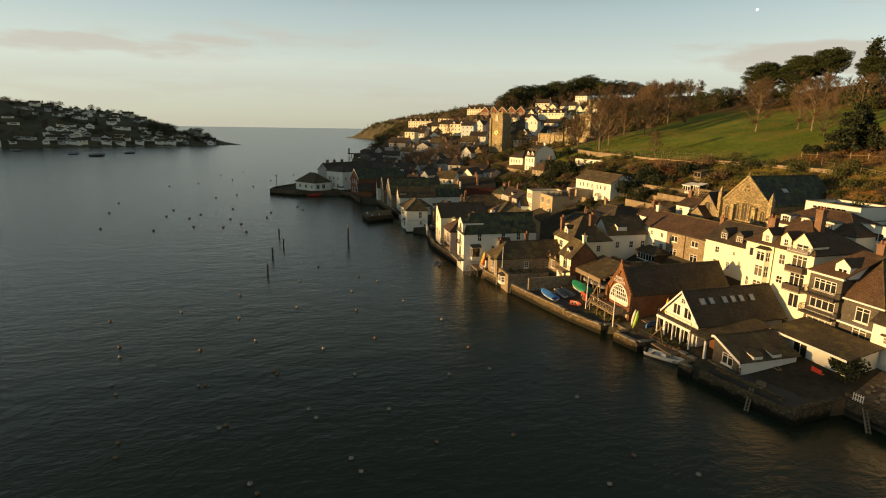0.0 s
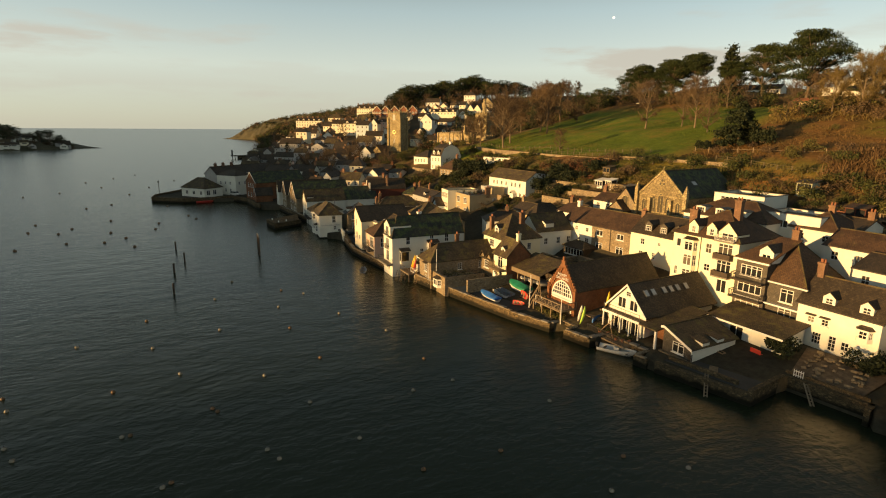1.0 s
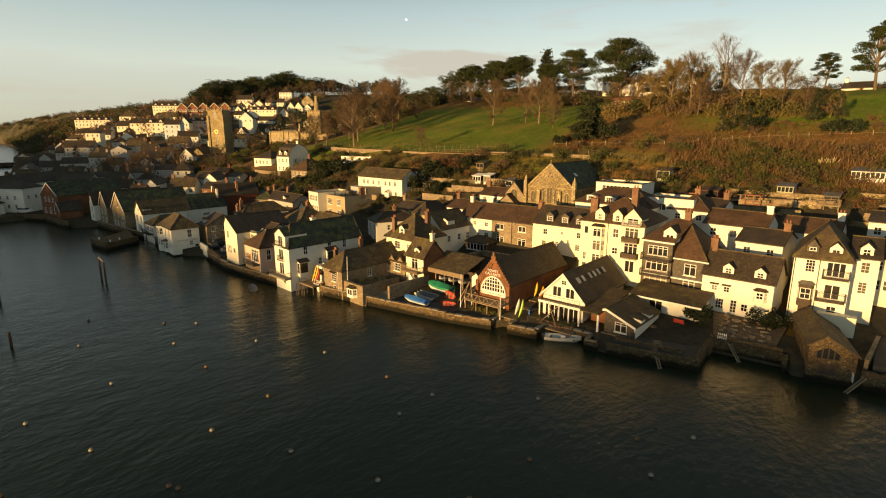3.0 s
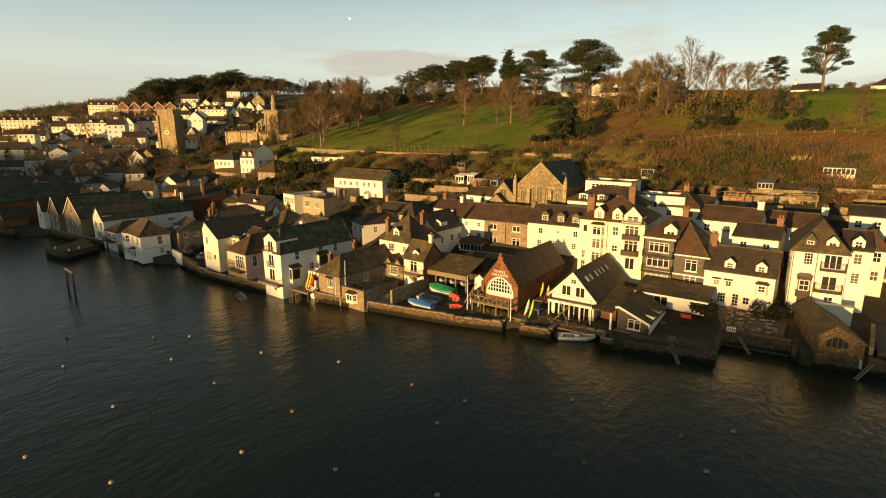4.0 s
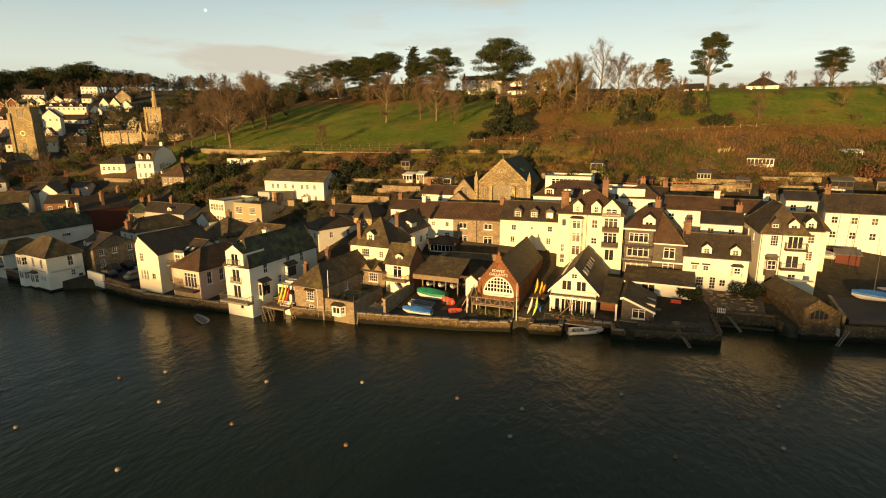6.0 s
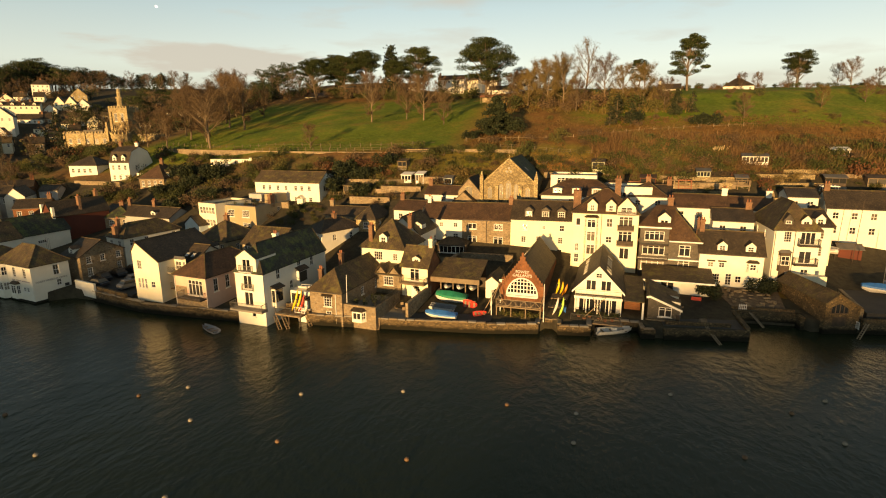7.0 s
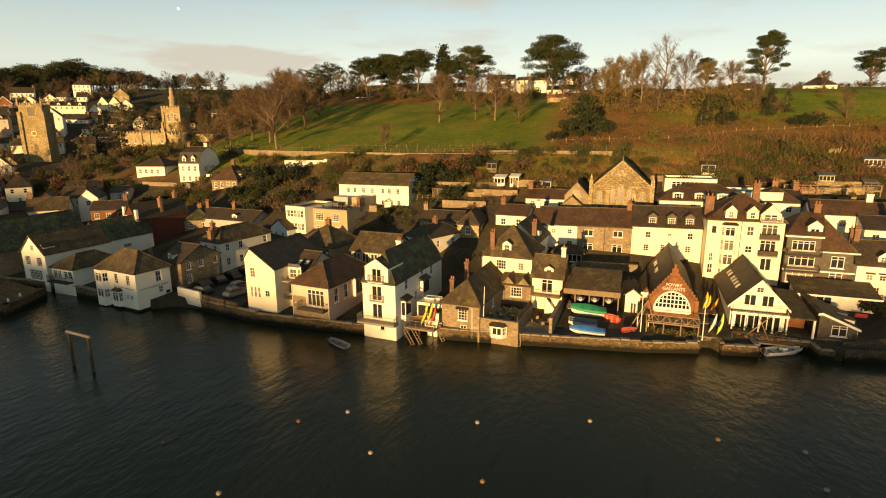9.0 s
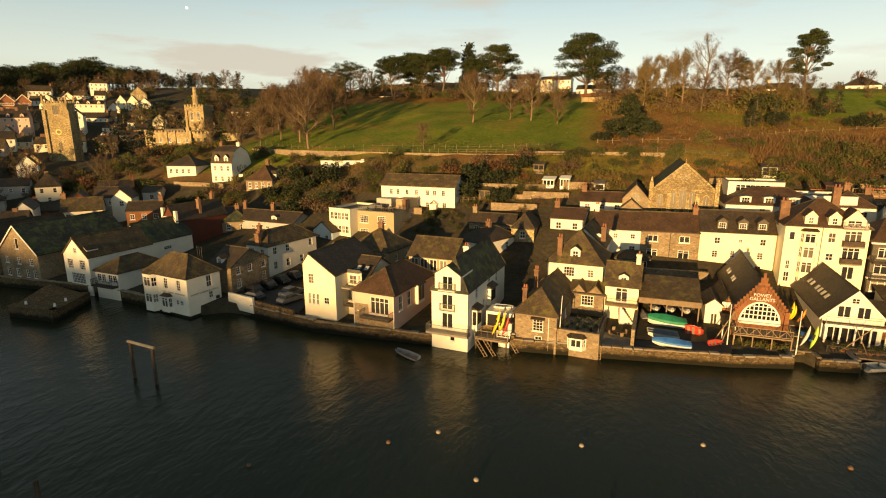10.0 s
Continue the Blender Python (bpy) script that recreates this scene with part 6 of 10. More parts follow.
# yellow house and its wings
h = house("yellow_house", "pale yellow rendered house with mossy slate roof", 58.9, 90.9, -8, 8.0, 8, 2.6, 8.9, 12.9, "hip", YELLOW, SLATE_OLD,
          row("f", 6.7, 1.5, 1.6, [3.2], "panes") + row("f", 6.8, 1.2, 0.9, [6.3], "panes") + row("r", 6.6, 1.3, 0.9, [2.2, 5.5], "panes"))
dormer(h, 3.9, 0.6, 9.4 - 2.6, 1.4, 1.3, 2.2, 0.5)
chimney(h, 1.6, 0.9, 6.0, 9.8, 0.7, 0.7)
chimney(h, 7.4, 4.0, 9.0, 11.2, 0.7, 0.9)
h = house("rear_wing", "white rear wing with slate roof and roof dormer", 66.6, 88.4, -8, 5.8, 8, 3.6, 9.8, 12.6, "front", WHITE, SLATE_OLD, row("f", 8.0, 1.2, 1.2, [3.2], "panes") + row("r", 7.0, 1.3, 0.9, [2, 5, 7.5], "sash"), apex=2.6)
dormer(h, 4.6, 2.0, 10.0 - 3.6, 1.6, 1.2, 2.0, 0.4, WHITE, SLATE)
h = house("yellow_wing", "pale yellow wing with brick side and mossy slate roof", 54.9, 82.6, -8, 4.4, 5, 2.4, 7.0, 9.6, "side", YELLOW, SLATE_OLD,
          row("f", 4.6, 2.0, 1.6, [2.2], "wide") + row("f", 2.6, 1.2, 1.2, [2.4], "panes"))
part("brick_side", Shape().face((4.43, 0, -1), (4.43, 5, -1), (4.43, 5, 4.6), (4.43, 2.5, 7.15), (4.43, 0, 4.6)), BRICK, h, "red brick gable side")
dormer(h, 2.3, 0.5, 7.1 - 2.4, 1.3, 1.1, 1.8, 0.35)
chimney(h, 4.0, 2.6, 6.4, 8.6, 0.6, 0.6, YELLOW, 1)
balcony(h, 0.2, 4.4, 4.5, 1.5, WOOD, WOOD, 0.9)
st = steps("balcony_steps", "white timber steps up to the balcony", pose(53.4, 78.6, 1.6, 0, 0, 10), 9, 0.3, 0.22, 0.8, PAINT)
h = house("stone_wing", "stone wing with twin slate gables", 55.4, 87.3, -8, 4.6, 5, 2.0, 5.3, 6.2, "side", STONE, SLATE_OLD, row("f", 3.5, 1.5, 1.7, [2.4], "panes"))
for u in (1.15, 3.45):
    dm = part("gable_roof", Shape().slab([(u - 1.3, -0.35, 3.25), (u, -0.35, 4.75), (u, 3.5, 4.75), (u - 1.3, 3.5, 3.25)][::-1], 0.12).slab([(u, -0.35, 4.75), (u + 1.3, -0.35, 3.25), (u + 1.3, 3.5, 3.25), (u, 3.5, 4.75)][::-1], 0.12), SLATE_OLD, h)
    part("gable_wall", Shape().face((u - 1.1, -0.02, 3.2), (u + 1.1, -0.02, 3.2), (u, -0.02, 4.5)), STONE, dm)
o = base("patio", "sheltered stone patio with outdoor furniture", "patio", pose(0, 0, 0), kind="structure")
part("paving", Shape().slab([(46.2, 83.4, 1.45), (46.5, 79.4, 1.45), (54.5, 78.4, 1.5), (55.0, 87.6, 1.9), (50.0, 88.6, 1.5)], 1.0), CONCRETE, o)
wall_line("patio_wall", "rubble wall beside the patio", [(46.6, 79.3), (55.4, 78.2)], 3.6, 0.6, 0.4, STONE, kind="", category="garden wall")
tb = base("patio_table", "dark round patio table", "table", pose(49.6, 80.9, 1.45))
part("tabletop", Shape().tube((0, 0, 0.68), (0, 0, 0.72), 0.5, k=14), DARK_WOOD, tb)
part("stand", Shape().tube((0, 0, 0), (0, 0, 0.68), 0.06, k=6), IRON, tb)
for i in range(4):
    a = i * math.pi / 2 + 0.4
    ch = base("patio_chair", "dark slatted patio chair", "chair", pose(49.6 + 0.95 * math.cos(a), 80.9 + 0.95 * math.sin(a), 1.45, 0, 0, math.degrees(a) + 90), "chairs round the patio table")
    part("seat", Shape().box(-0.22, 0.22, -0.22, 0.22, 0.42, 0.46), WOOD, ch)
    part("backrest", Shape().box(-0.22, 0.22, -0.25, -0.21, 0.46, 0.9), WOOD, ch)
    for u in (-0.2, 0.17):
        for v in (-0.2, 0.17):
            part("leg", Shape().box(u, u + 0.03, v, v + 0.03, 0, 0.42), IRON, ch)
o = base("quay_ladder", "timber ladder down the quay wall", "ladder", pose(45.3, 83.6, -0.4, 0, 0, -8))
for k in (0, 0.6):
    part("stringer", Shape().tube((-0.5, -k, 0), (0.1, -k, 2.0), 0.05, k=4), WOOD, o)
for i in range(6):
    part("rung", Shape().tube((-0.5 + 0.1 * i, 0, 0.15 + 0.32 * i), (-0.5 + 0.1 * i, -0.6, 0.15 + 0.32 * i), 0.04, k=4), WOOD, o)

h = house("stone_cottage", "rubble stone quay cottage with hipped slate roof", 45.7, 93.9, -8, 5.4, 14, 0.2, 5.2, 7.7, "hip", STONE, SLATE_OLD,
          row("f", 2.8, 1.6, 1.35, [3.0], "panes") + row("f", 1.2, 0.95, 0.95, [3.1], "panes") + row("r", 3.1, 1.3, 0.9, [6.0, 10.5], "panes"), hipped=(1, 0))
chimney(h, 0.7, 2.2, 3.9, 7.6, 0.6, 0.6)
chimney(h, 0.9, 7.6, 4.4, 8.8, 0.6, 0.7)
part("slate_hood", Shape().slab([(2.1, -0.4, 4.3), (3.9, -0.4, 4.3), (3.9, 0.02, 4.55), (2.1, 0.02, 4.55)], 0.07), SLATE, h)
gutter_pipe(h, 4.4, -0.1, 0.2, 4.6, PAINT)
o = base("terrace_block", "rubble terrace with bay window beneath", "terrace", pose(45.3, 88.5, 0.2, 0, 0, -98))
part("wall", Shape().box(0, 5.2, 0, 0.5, -2, 3.2).box(4.8, 5.2, 0.5, 8, -2, 3.2), STONE, o)
part("terrace_floor", Shape().box(0, 4.8, 0.5, 8, 1.9, 2.2), CONCRETE, o)
bay(o, 1.3, 3.7, 1.1, 2.7, 0.7, WHITE, SLATE, [(1.5, 1.05)], 0.45)
rail(o, [(5.0, 0.3, 3.2), (5.0, 7.5, 3.2)], 0.7, IRON)
p = local(o, 0.2, 0.6, 3.2)
fm = base("flag_mast", "white flagpole on the cottage terrace", "mast", pose(p.x, p.y, 2.2))
part("pole", Shape().tube((0, 0, 0), (0.0, -0.15, 5.4), 0.06, 0.04, 8), PAINT, fm)
for i in range(9):
    p = local(o, 0.8 + 0.5 * i % 4.4, 2.2 + (i * 1.7) % 5, 2.4)
    q = base("pot_plant", "dark potted shrub on the cottage terrace", "plant", pose(p.x, p.y, 2.4), "terrace plants")
    rr = random.Random(200 + i)
    s = Shape()
    for j in range(80):
        c = Vector((rr.gauss(0, 0.25), rr.gauss(0, 0.25), abs(rr.gauss(0.55, 0.3))))
        a, b = Vector((rr.gauss(0, 1), rr.gauss(0, 1), rr.gauss(0, 1))).normalized() * 0.14, Vector((rr.gauss(0, 1), rr.gauss(0, 1), rr.gauss(0, 1))).normalized() * 0.07
        s.face(c - a, c - b, c + a, c + b)
    part("leaves", s, SHRUB, q)

h = house("quay_tower_house", "tall narrow white waterside house with dark slate roof", 43.5, 104.5, -8, 5.0, 16, 0.0, 8.0, 11.7, "hip", WHITE, SLATE_GREEN,
          row("f", 5.4, 2.1, 1.6, [2.2], "door") + row("f", 2.8, 2.2, 1.6, [2.2], "door") + row("f", 1.2, 0.75, 0.75, [2.9], "slit")
          + row("r", 6.3, 1.6, 0.9, [3.4, 8.6, 12.0], "sash") + row("r", 4.0, 1.3, 0.8, [6.4], "sash"), hipped=(0.8, 0), over=0.15)
dormer(h, 2.25, -0.03, 7.85, 3.5, 2.3, 4.5, 1.15, WHITE, SLATE_GREEN, "door", (1.5, 2.0))
balcony(h, -0.3, 5.4, 2.65, 1.3, CONCRETE, METAL, 0.95, 0.3)
balcony(h, 1.2, 3.3, 5.3, 0.35, PAINT, METAL, 0.9, 0.1)
balcony(h, 1.1, 3.4, 8.1, 0.5, PAINT, METAL, 0.9, 0.1)
part("string_course", Shape().box(-0.08, 5.08, -0.1, 0.0, 7.7, 7.85), PAINT, h)
bw = part("side_bay", Shape().box(5.0, 5.7, 1.6, 3.4, 2.4, 5.2), WHITE, h)
part("pane", Shape().box(5.71, 5.73, 1.75, 3.25, 3.2, 5.0).box(5.1, 5.6, 1.57, 1.59, 3.2, 5.0), GLASS, bw)
part("bay_roof", Shape().slab([(5.0, 1.4, 5.75), (6.0, 1.4, 5.3), (6.0, 3.6, 5.3), (5.0, 3.6, 5.75)], 0.1), SLATE, bw)
bw = part("side_bay", Shape().box(5.0, 5.6, 7.6, 9.8, 4.0, 6.4), WHITE, h)
part("pane", Shape().box(5.61, 5.63, 7.75, 9.65, 4.6, 6.2), GLASS, bw)
part("bay_roof", Shape().slab([(5.0, 7.4, 7.0), (5.9, 7.4, 6.5), (5.9, 10.0, 6.5), (5.0, 10.0, 7.0)], 0.1), SLATE, bw)
chimney(h, 2.2, 7.0, 10.4, 12.4, 0.7, 0.7, WHITE, 2)
# kayak deck in the little dock
o = base("dock_deck", "timber deck with glass front in the little dock", "deck", pose(44.2, 98.9, 1.6, 0, 0, -98))
part("deck", Shape().box(0, 4.4, 0, 3.4, -0.25, 0), WOOD, o)
for u in (0.1, 2.2, 4.2):
    part("pile", Shape().tube((u, 0.2, -3), (u, 0.2, 0), 0.12, k=6), DARK_WOOD, o)
part("upper_wall", Shape().box(0.4, 4.2, 3.4, 6.4, -0.2, 2.6), WHITE, o, "white rendered terrace wall")
part("pane", Shape().box(0.6, 2.4, 3.36, 3.39, 0.0, 2.2), GLASS, o)
rail(o, [(0, 0.05, 0), (4.4, 0.05, 0)], 1.0, METAL, gap=0.8)
for k, (dx, mt) in enumerate(((0.0, YELLOW_GEL), (0.7, YELLOW_GEL), (1.3, RED_GEL))):
    p = o.matrix_basis @ Vector((2.0 + dx, 1.5, 0.05))
    kayak(pose(p.x, p.y, p.z, 0, -72, -60 - 8 * k), mt, 3.5 if k < 2 else 3.0, "bright kayak leaning upright on the dock deck")
p = o.matrix_basis @ Vector((2.4, 4.9, 2.62))
boat("white_dinghy", "small white dinghy on the dock terrace", pose(p.x, p.y, p.z, 0, 0, -95), 2.6, 1.2, 0.45, WHITE_GEL)
for (a, b) in (((43.6, 98.6, 1.5), (41.8, 96.6, -0.4)), ((44.0, 97.6, 1.5), (42.2, 95.6, -0.4)), ((45.4, 94.6, 1.4), (44.0, 93.0, -0.4))):
    q = base("gangway_ladder", "timber gangway slanting into the water", "ladder", pose(*a))
    d = Vector(b) - Vector(a)
    sd = Vector((-d.y, d.x, 0)).normalized() * 0.22
    for k in (-1, 1):
        part("stringer", Shape().tube(sd * k, d + sd * k, 0.06, k=4), WOOD, q)
    for i in range(7):
        pp = d * ((i + 0.5) / 7)
        part("rung", Shape().tube(pp - sd, pp + sd, 0.04, k=4), WOOD, q)
h = house("dock_hut", "small white dock hut with slate roof", 45.7, 96.0, -8, 1.7, 2.4, 1.4, 3.4, 3.5, "front", WHITE, SLATE, [("f", 0.4, 2.0, 0.9, 1.0, "panes")], category="hut", apex=1.5, er=3.5)
rail(h, [(0, -0.7, 0.2), (1.7, -0.7, 0.2)], 0.9, PAINT, gap=0.5, post=0.05)

h = house("pink_house", "pink rendered house with hipped slate roof", 45.2, 116.3, -10, 6.5, 12, 1.4, 6.5, 9.0, "hip", PINK, SLATE_BROWN,
          row("f", 3.4, 2.4, 2.9, [4.2], "wide") + row("f", 3.6, 0.9, 0.8, [1.0], "panes") + row("r", 3.8, 2.1, 0.9, [1.8, 4.2], "sash"))
part("stone_front", Shape().box(0, 2.4, -0.06, 0.0, -1, 3.2).box(0, 6.5, -0.08, 0.0, -1, 1.4), STONE, h, "bare stone facing")
balcony(h, 1.8, 6.4, 3.2, 1.4, DARK_WOOD, METAL, 0.9)
bw = part("side_bay", Shape().box(6.5, 7.0, 6.0, 8.0, 2.0, 4.8), WHITE, h)
part("pane", Shape().box(7.01, 7.03, 6.15, 7.0, 2.5, 4.6).box(7.01, 7.03, 7.1, 7.85, 2.5, 4.6), GLASS, bw)
part("bay_roof", Shape().slab([(6.5, 5.8, 5.2), (7.2, 5.8, 4.85), (7.2, 8.2, 4.85), (6.5, 8.2, 5.2)], 0.1), SLATE, bw)
gutter_pipe(h, 0.1, -0.1, -0.4, 5.0, PAINT)
gutter_pipe(h, 6.45, -0.1, -0.4, 5.0, PAINT)
h = house("cream_house", "cream rendered waterside house with slate roof", 46.1, 124.4, -8, 5.4, 12, 1.4, 9.4, 10.9, "front", CREAM, SLATE,
          row("f", 6.6, 1.5, 1.0, [1.3], "panes") + row("f", 3.5, 1.7, 0.5, [0.9, 1.6, 2.3], "sash") + row("f", 3.8, 1.0, 0.9, [3.8], "panes"), apex=1.1, er=8.1, over=0.15)
h = house("cream_wing", "cream rendered wing with glazed balcony front", 48.4, 119.0, -9, 3.0, 10, 1.4, 6.2, 9.2, "side", CREAM, SLATE, row("f", 3.6, 2.1, 2.4, [1.5], "door"))
bay(h, 0.3, 2.8, 6.0, 8.0, 0.3, CREAM, LEAD, [(6.3, 1.4)], 0.5)
balcony(h, 0.0, 3.1, 6.1, 1.6, CONCRETE, METAL, 0.9)
balcony(h, -2.6, 3.0, 3.4, 1.3, DARK_WOOD, METAL, 0.9)
for u in (0.8, 2.1):
    skylight(h, pose(u, 1.7, 6.55, 31, 0, 0), 0.7, 0.9)
dormer(h, 1.6, 6.6, 8.0 - 1.4, 1.0, 0.8, 1.4, 0.35)

# ---- the car park and the harbour office ----
o = base("car_park", "tarmac car park on the quay", "car park", pose(0, 0, 0), kind="structure")
part("surface", Shape().slab([(46.0, 125.6, 1.9), (48.6, 126.2, 1.9), (62.5, 128.5, 2.3), (62.5, 140.2, 2.3), (49.6, 140.4, 1.9), (48.2, 134.8, 1.9)], 1.5), TARMAC, o)
wall_line("white_wall", "low white painted wall beside the car park", [(48.9, 139.2), (47.4, 134.0)], 3.1, 0.6, 0.35, WHITE, kind="", category="wall", coping=False)
wall_line("parapet", "rubble parapet along the car park quay", [(45.4, 126.0), (47.9, 133.8)], 2.4, 0.6, 0.4, QUAY, kind="", category="wall")
for i, (x, y, tn, pt, lb) in enumerate(((52.6, 137.6, 70, CAR_PAINT, "dark blue car parked on the quay"), (55.4, 136.8, 66, CAR_PAINT, "dark hatchback parked on the quay"), (58.2, 136.0, 68, CAR_PAINT, "dark estate car parked on the quay"), (50.2, 129.3, -20, SILVER_PAINT, "silver car parked on the quay"), (53.0, 130.6, -18, SILVER_PAINT, "pale silver car parked on the quay"), (49.6, 135.6, 80, CAR_PAINT, "dark car parked by the white wall"), (60.8, 135.0, 70, CAR_PAINT, "dark car parked beside the cottages"))):
    car(x, y, 1.95 + max(0, x - 49) * 0.026, tn, pt, lb)
h = house("harbour_office", "white rendered harbour office with hipped slate roof", 46.5, 152.6, -13, 9.9, 6, 0.0, 6.4, 9.0, "hip", WHITE, SLATE_OLD,
          row("f", 4.1, 1.7, 0.9, [4.9, 7.9], "panes") + row("f", 1.8, 0.8, 0.7, [7.3, 8.3], "panes") + row("r", 4.1, 1.8, 1.0, [3.9], "sash") + row("r", 2.2, 1.1, 0.8, [4.1], "sash"))
bay(h, 0.1, 2.9, 0.2, 6.2, 0.8, WHITE, SLATE_OLD, [(1.6, 1.4), (4.2, 1.5)], 0.5)
bay(h, 3.9, 6.2, 0.5, 3.0, 0.6, WHITE, SLATE, [(1.3, 1.5)], 0.35)
lettering(h, "FOWEY HARBOUR OFFICE", 0.42, Matrix(((0, 0, 1, 9.93), (1, 0, 0, 3.0), (0, 1, 0, 3.35), (0, 0, 0, 1))), GREY)
part("faded_sign", Shape().box(4.0, 4.9, -0.03, 0.0, 3.5, 3.7).box(5.2, 6.6, -0.03, 0.0, 3.5, 3.7).box(6.9, 9.2, -0.03, 0.0, 3.5, 3.7), GREY, h, "faded painted lettering as plain bars")
part("notice", Shape().box(9.9, 9.95, 4.9, 5.6, 1.8, 2.3), IRON, h)
part("plinth", Shape().box(-0.1, 10.0, -0.12, 6.0, -2, 0.35), QUAY, h, "weed-darkened plinth at the waterline")
for i in range(3):
    part("aerial", Shape().tube((7.0 + 0.5 * i, 4.6, 7.5), (7.0 + 0.5 * i, 4.6, 10.2), 0.025, k=4), METAL, h)
h = house("white_side_house", "white rendered house with mossy slate roof", 61.4, 144.4, -15, 5.5, 12, 2.0, 8.1, 10.2, "hip", WHITE, SLATE_OLD,
          row("r", 6.3, 1.3, 0.9, [1.6, 4.6, 10.5], "sash") + row("r", 3.6, 1.4, 0.9, [1.6, 4.6, 8.0], "sash") + row("f", 6.2, 1.2, 0.9, [1.5, 4]))
part("door", Shape().box(5.48, 5.56, 9.4, 10.4, 0.2, 2.4), DARK_WOOD, h)
chimney(h, 2.7, 1.0, 6.5, 9.4, 0.7, 0.6)
h = house("grey_cottages", "grey stone cottages with slate roof in shade", 52.5, 145.4, -12, 5, 8.0, 2.0, 6.4, 8.6, "side", STONE, SLATE, row("r", 4.9, 1.2, 0.9, [1.5, 4.0, 7.0], "panes") + row("r", 2.6, 1.5, 0.9, [1.5, 7.0], "panes"))
dormer(h, 2.2, 0.3, 4.6, 1.2, 1.0, 1.5, 0.4)
chimney(h, 2.5, 8.6, 6.0, 8.2)
h = house("bay_cottage", "small white house with hipped slate roof", 49.4, 165.8, -8, 5.6, 9, 1.4, 4.8, 6.6, "hip", WHITE, SLATE_OLD, row("f", 3.0, 1.3, 1.0, [0.9, 2.0, 3.6, 4.7], "panes"))
balcony(h, 0.2, 5.4, 2.5, 1.2, DARK_WOOD, IRON)
h = house("gabled_inn", "white gabled inn with bay windows and slate roof", 50.6, 173.6, -9, 6.6, 12, 1.4, 6.9, 9.9, "front", WHITE, SLATE_OLD,
          row("f", 7.3, 1.0, 0.9, [3.3], "panes") + row("f", 4.5, 1.7, 1.5, [1.6, 4.8], "panes") + row("f", 1.9, 1.9, 3.6, [3.3], "panes") + row("r", 4.4, 0.7, 1.7, [8], "panes"))
dormer(h, 5.3, 0.4, 5.6, 1.2, 1.1, 2.0, 0.5)
h = house("rear_hall", "white hall with slate roof behind the inn", 62.6, 173.2, -9, 6.4, 11, 2, 6.8, 10.2, "front", WHITE, SLATE_GREEN, row("r", 4.6, 0.7, 1.8, [5], "panes"))
h = house("red_hall", "tall dark red hall with white gable end", 72.4, 171.9, -16, 4.6, 12, 2.5, 9.6, 12.4, "front", RED_WALL, SLATE, [], category="hall")
for u, q, lo in ((1.0, 1.0, 3.6), (2.6, 1.0, 3.6)):
    sw = part("side_window", Shape().box(u, u + q, -0.16, -0.09, lo, lo + 1.7), PAINT, h)
    part("pane", Shape().box(u + 0.12, u + q - 0.12, -0.18, -0.165, lo + 0.12, lo + 1.58), GLASS, sw)
part("white_end", Shape().box(-0.02, 4.62, -0.08, -0.01, 0, 7.6), WHITE, h, "white rendered end wall")
part("parapet", Shape().box(-0.2, 0.5, -0.2, 0.3, 6, 9.4).box(4.1, 4.8, -0.2, 0.3, 6, 9.0), WHITE, h)
chimney(h, 1.0, 11.4, 7.4, 11.4)
chimney(h, 3.8, 6.0, 7.4, 10.8)
h = house("warehouse", "buff stone gabled warehouse with mossy green roof", 51.8, 190.2, -7, 10.8, 18, 1.4, 6.4, 11.2, "front", STONE, SLATE_GREEN,
          row("f", 7.0, 2.0, 0.9, [5.4], "slit") + row("f", 4.2, 1.2, 1.0, [2, 5.4, 8.8], "panes") + row("f", 1.8, 1.5, 1.0, [2, 4.6, 7.4, 9.4], "panes"), category="warehouse", bargeboard=True)
h = house("gabled_store", "rubble stone gabled waterside store", 52.0, 198.6, -7, 7.0, 16, 1.4, 6.4, 10.6, "front", STONE, SLATE, row("f", 4.2, 1.3, 0.9, [2, 5], "panes") + row("f", 1.9, 1.4, 0.9, [2, 5], "panes"), bargeboard=True, category="warehouse")
h = house("narrow_gable_house", "narrow white gabled house beside the red warehouse", 51.6, 204.4, -7, 4.4, 14, 1.4, 6.6, 10.0, "front", WHITE, SLATE, row("f", 4.4, 1.4, 1.0, [2.2], "panes") + row("f", 1.9, 1.6, 1.0, [2.2], "panes"))
h = house("red_warehouse", "red brick gabled warehouse with green slate roof", 46.2, 226.0, 8, 9.5, 20, 1.6, 8.2, 11.9, "front", BRICK, SLATE_GREEN,
          row("f", 6.2, 1.5, 1.0, [2.6, 4.7, 6.8], "sash") + row("f", 2.6, 1.6, 1.2, [2.0, 4.7, 7.4], "sash"), category="warehouse", bargeboard=True)
h = house("porch_gable", "small white gabled porch on the red warehouse", 46.6, 216.6, -4, 4.2, 6, 1.6, 4.0, 6.4, "front", BRICK, SLATE, [], bargeboard=True)
h = house("quay_house", "white quay house with slate roof", 39.6, 246.4, 30, 10.5, 8, 1.8, 9.4, 11.6, "hip", WHITE, SLATE, row("f", 5.6, 1.3, 0.9, [2, 4.7, 7.4]) + row("f", 2.6, 1.4, 0.9, [2, 4.7, 7.4]) + row("r", 5.6, 1.3, 0.9, [2, 5]))
h = house("quay_shelter", "pale low building with hipped slate roof on the town quay", 25.9, 246.9, 30, 13, 9, 1.8, 5.0, 8.6, "hip", WHITE, SLATE_OLD, row("r", 2.2, 1.9, 1.6, [2, 5], "wide") + row("f", 2.4, 1.5, 1.4, [3, 7, 11], "wide"))
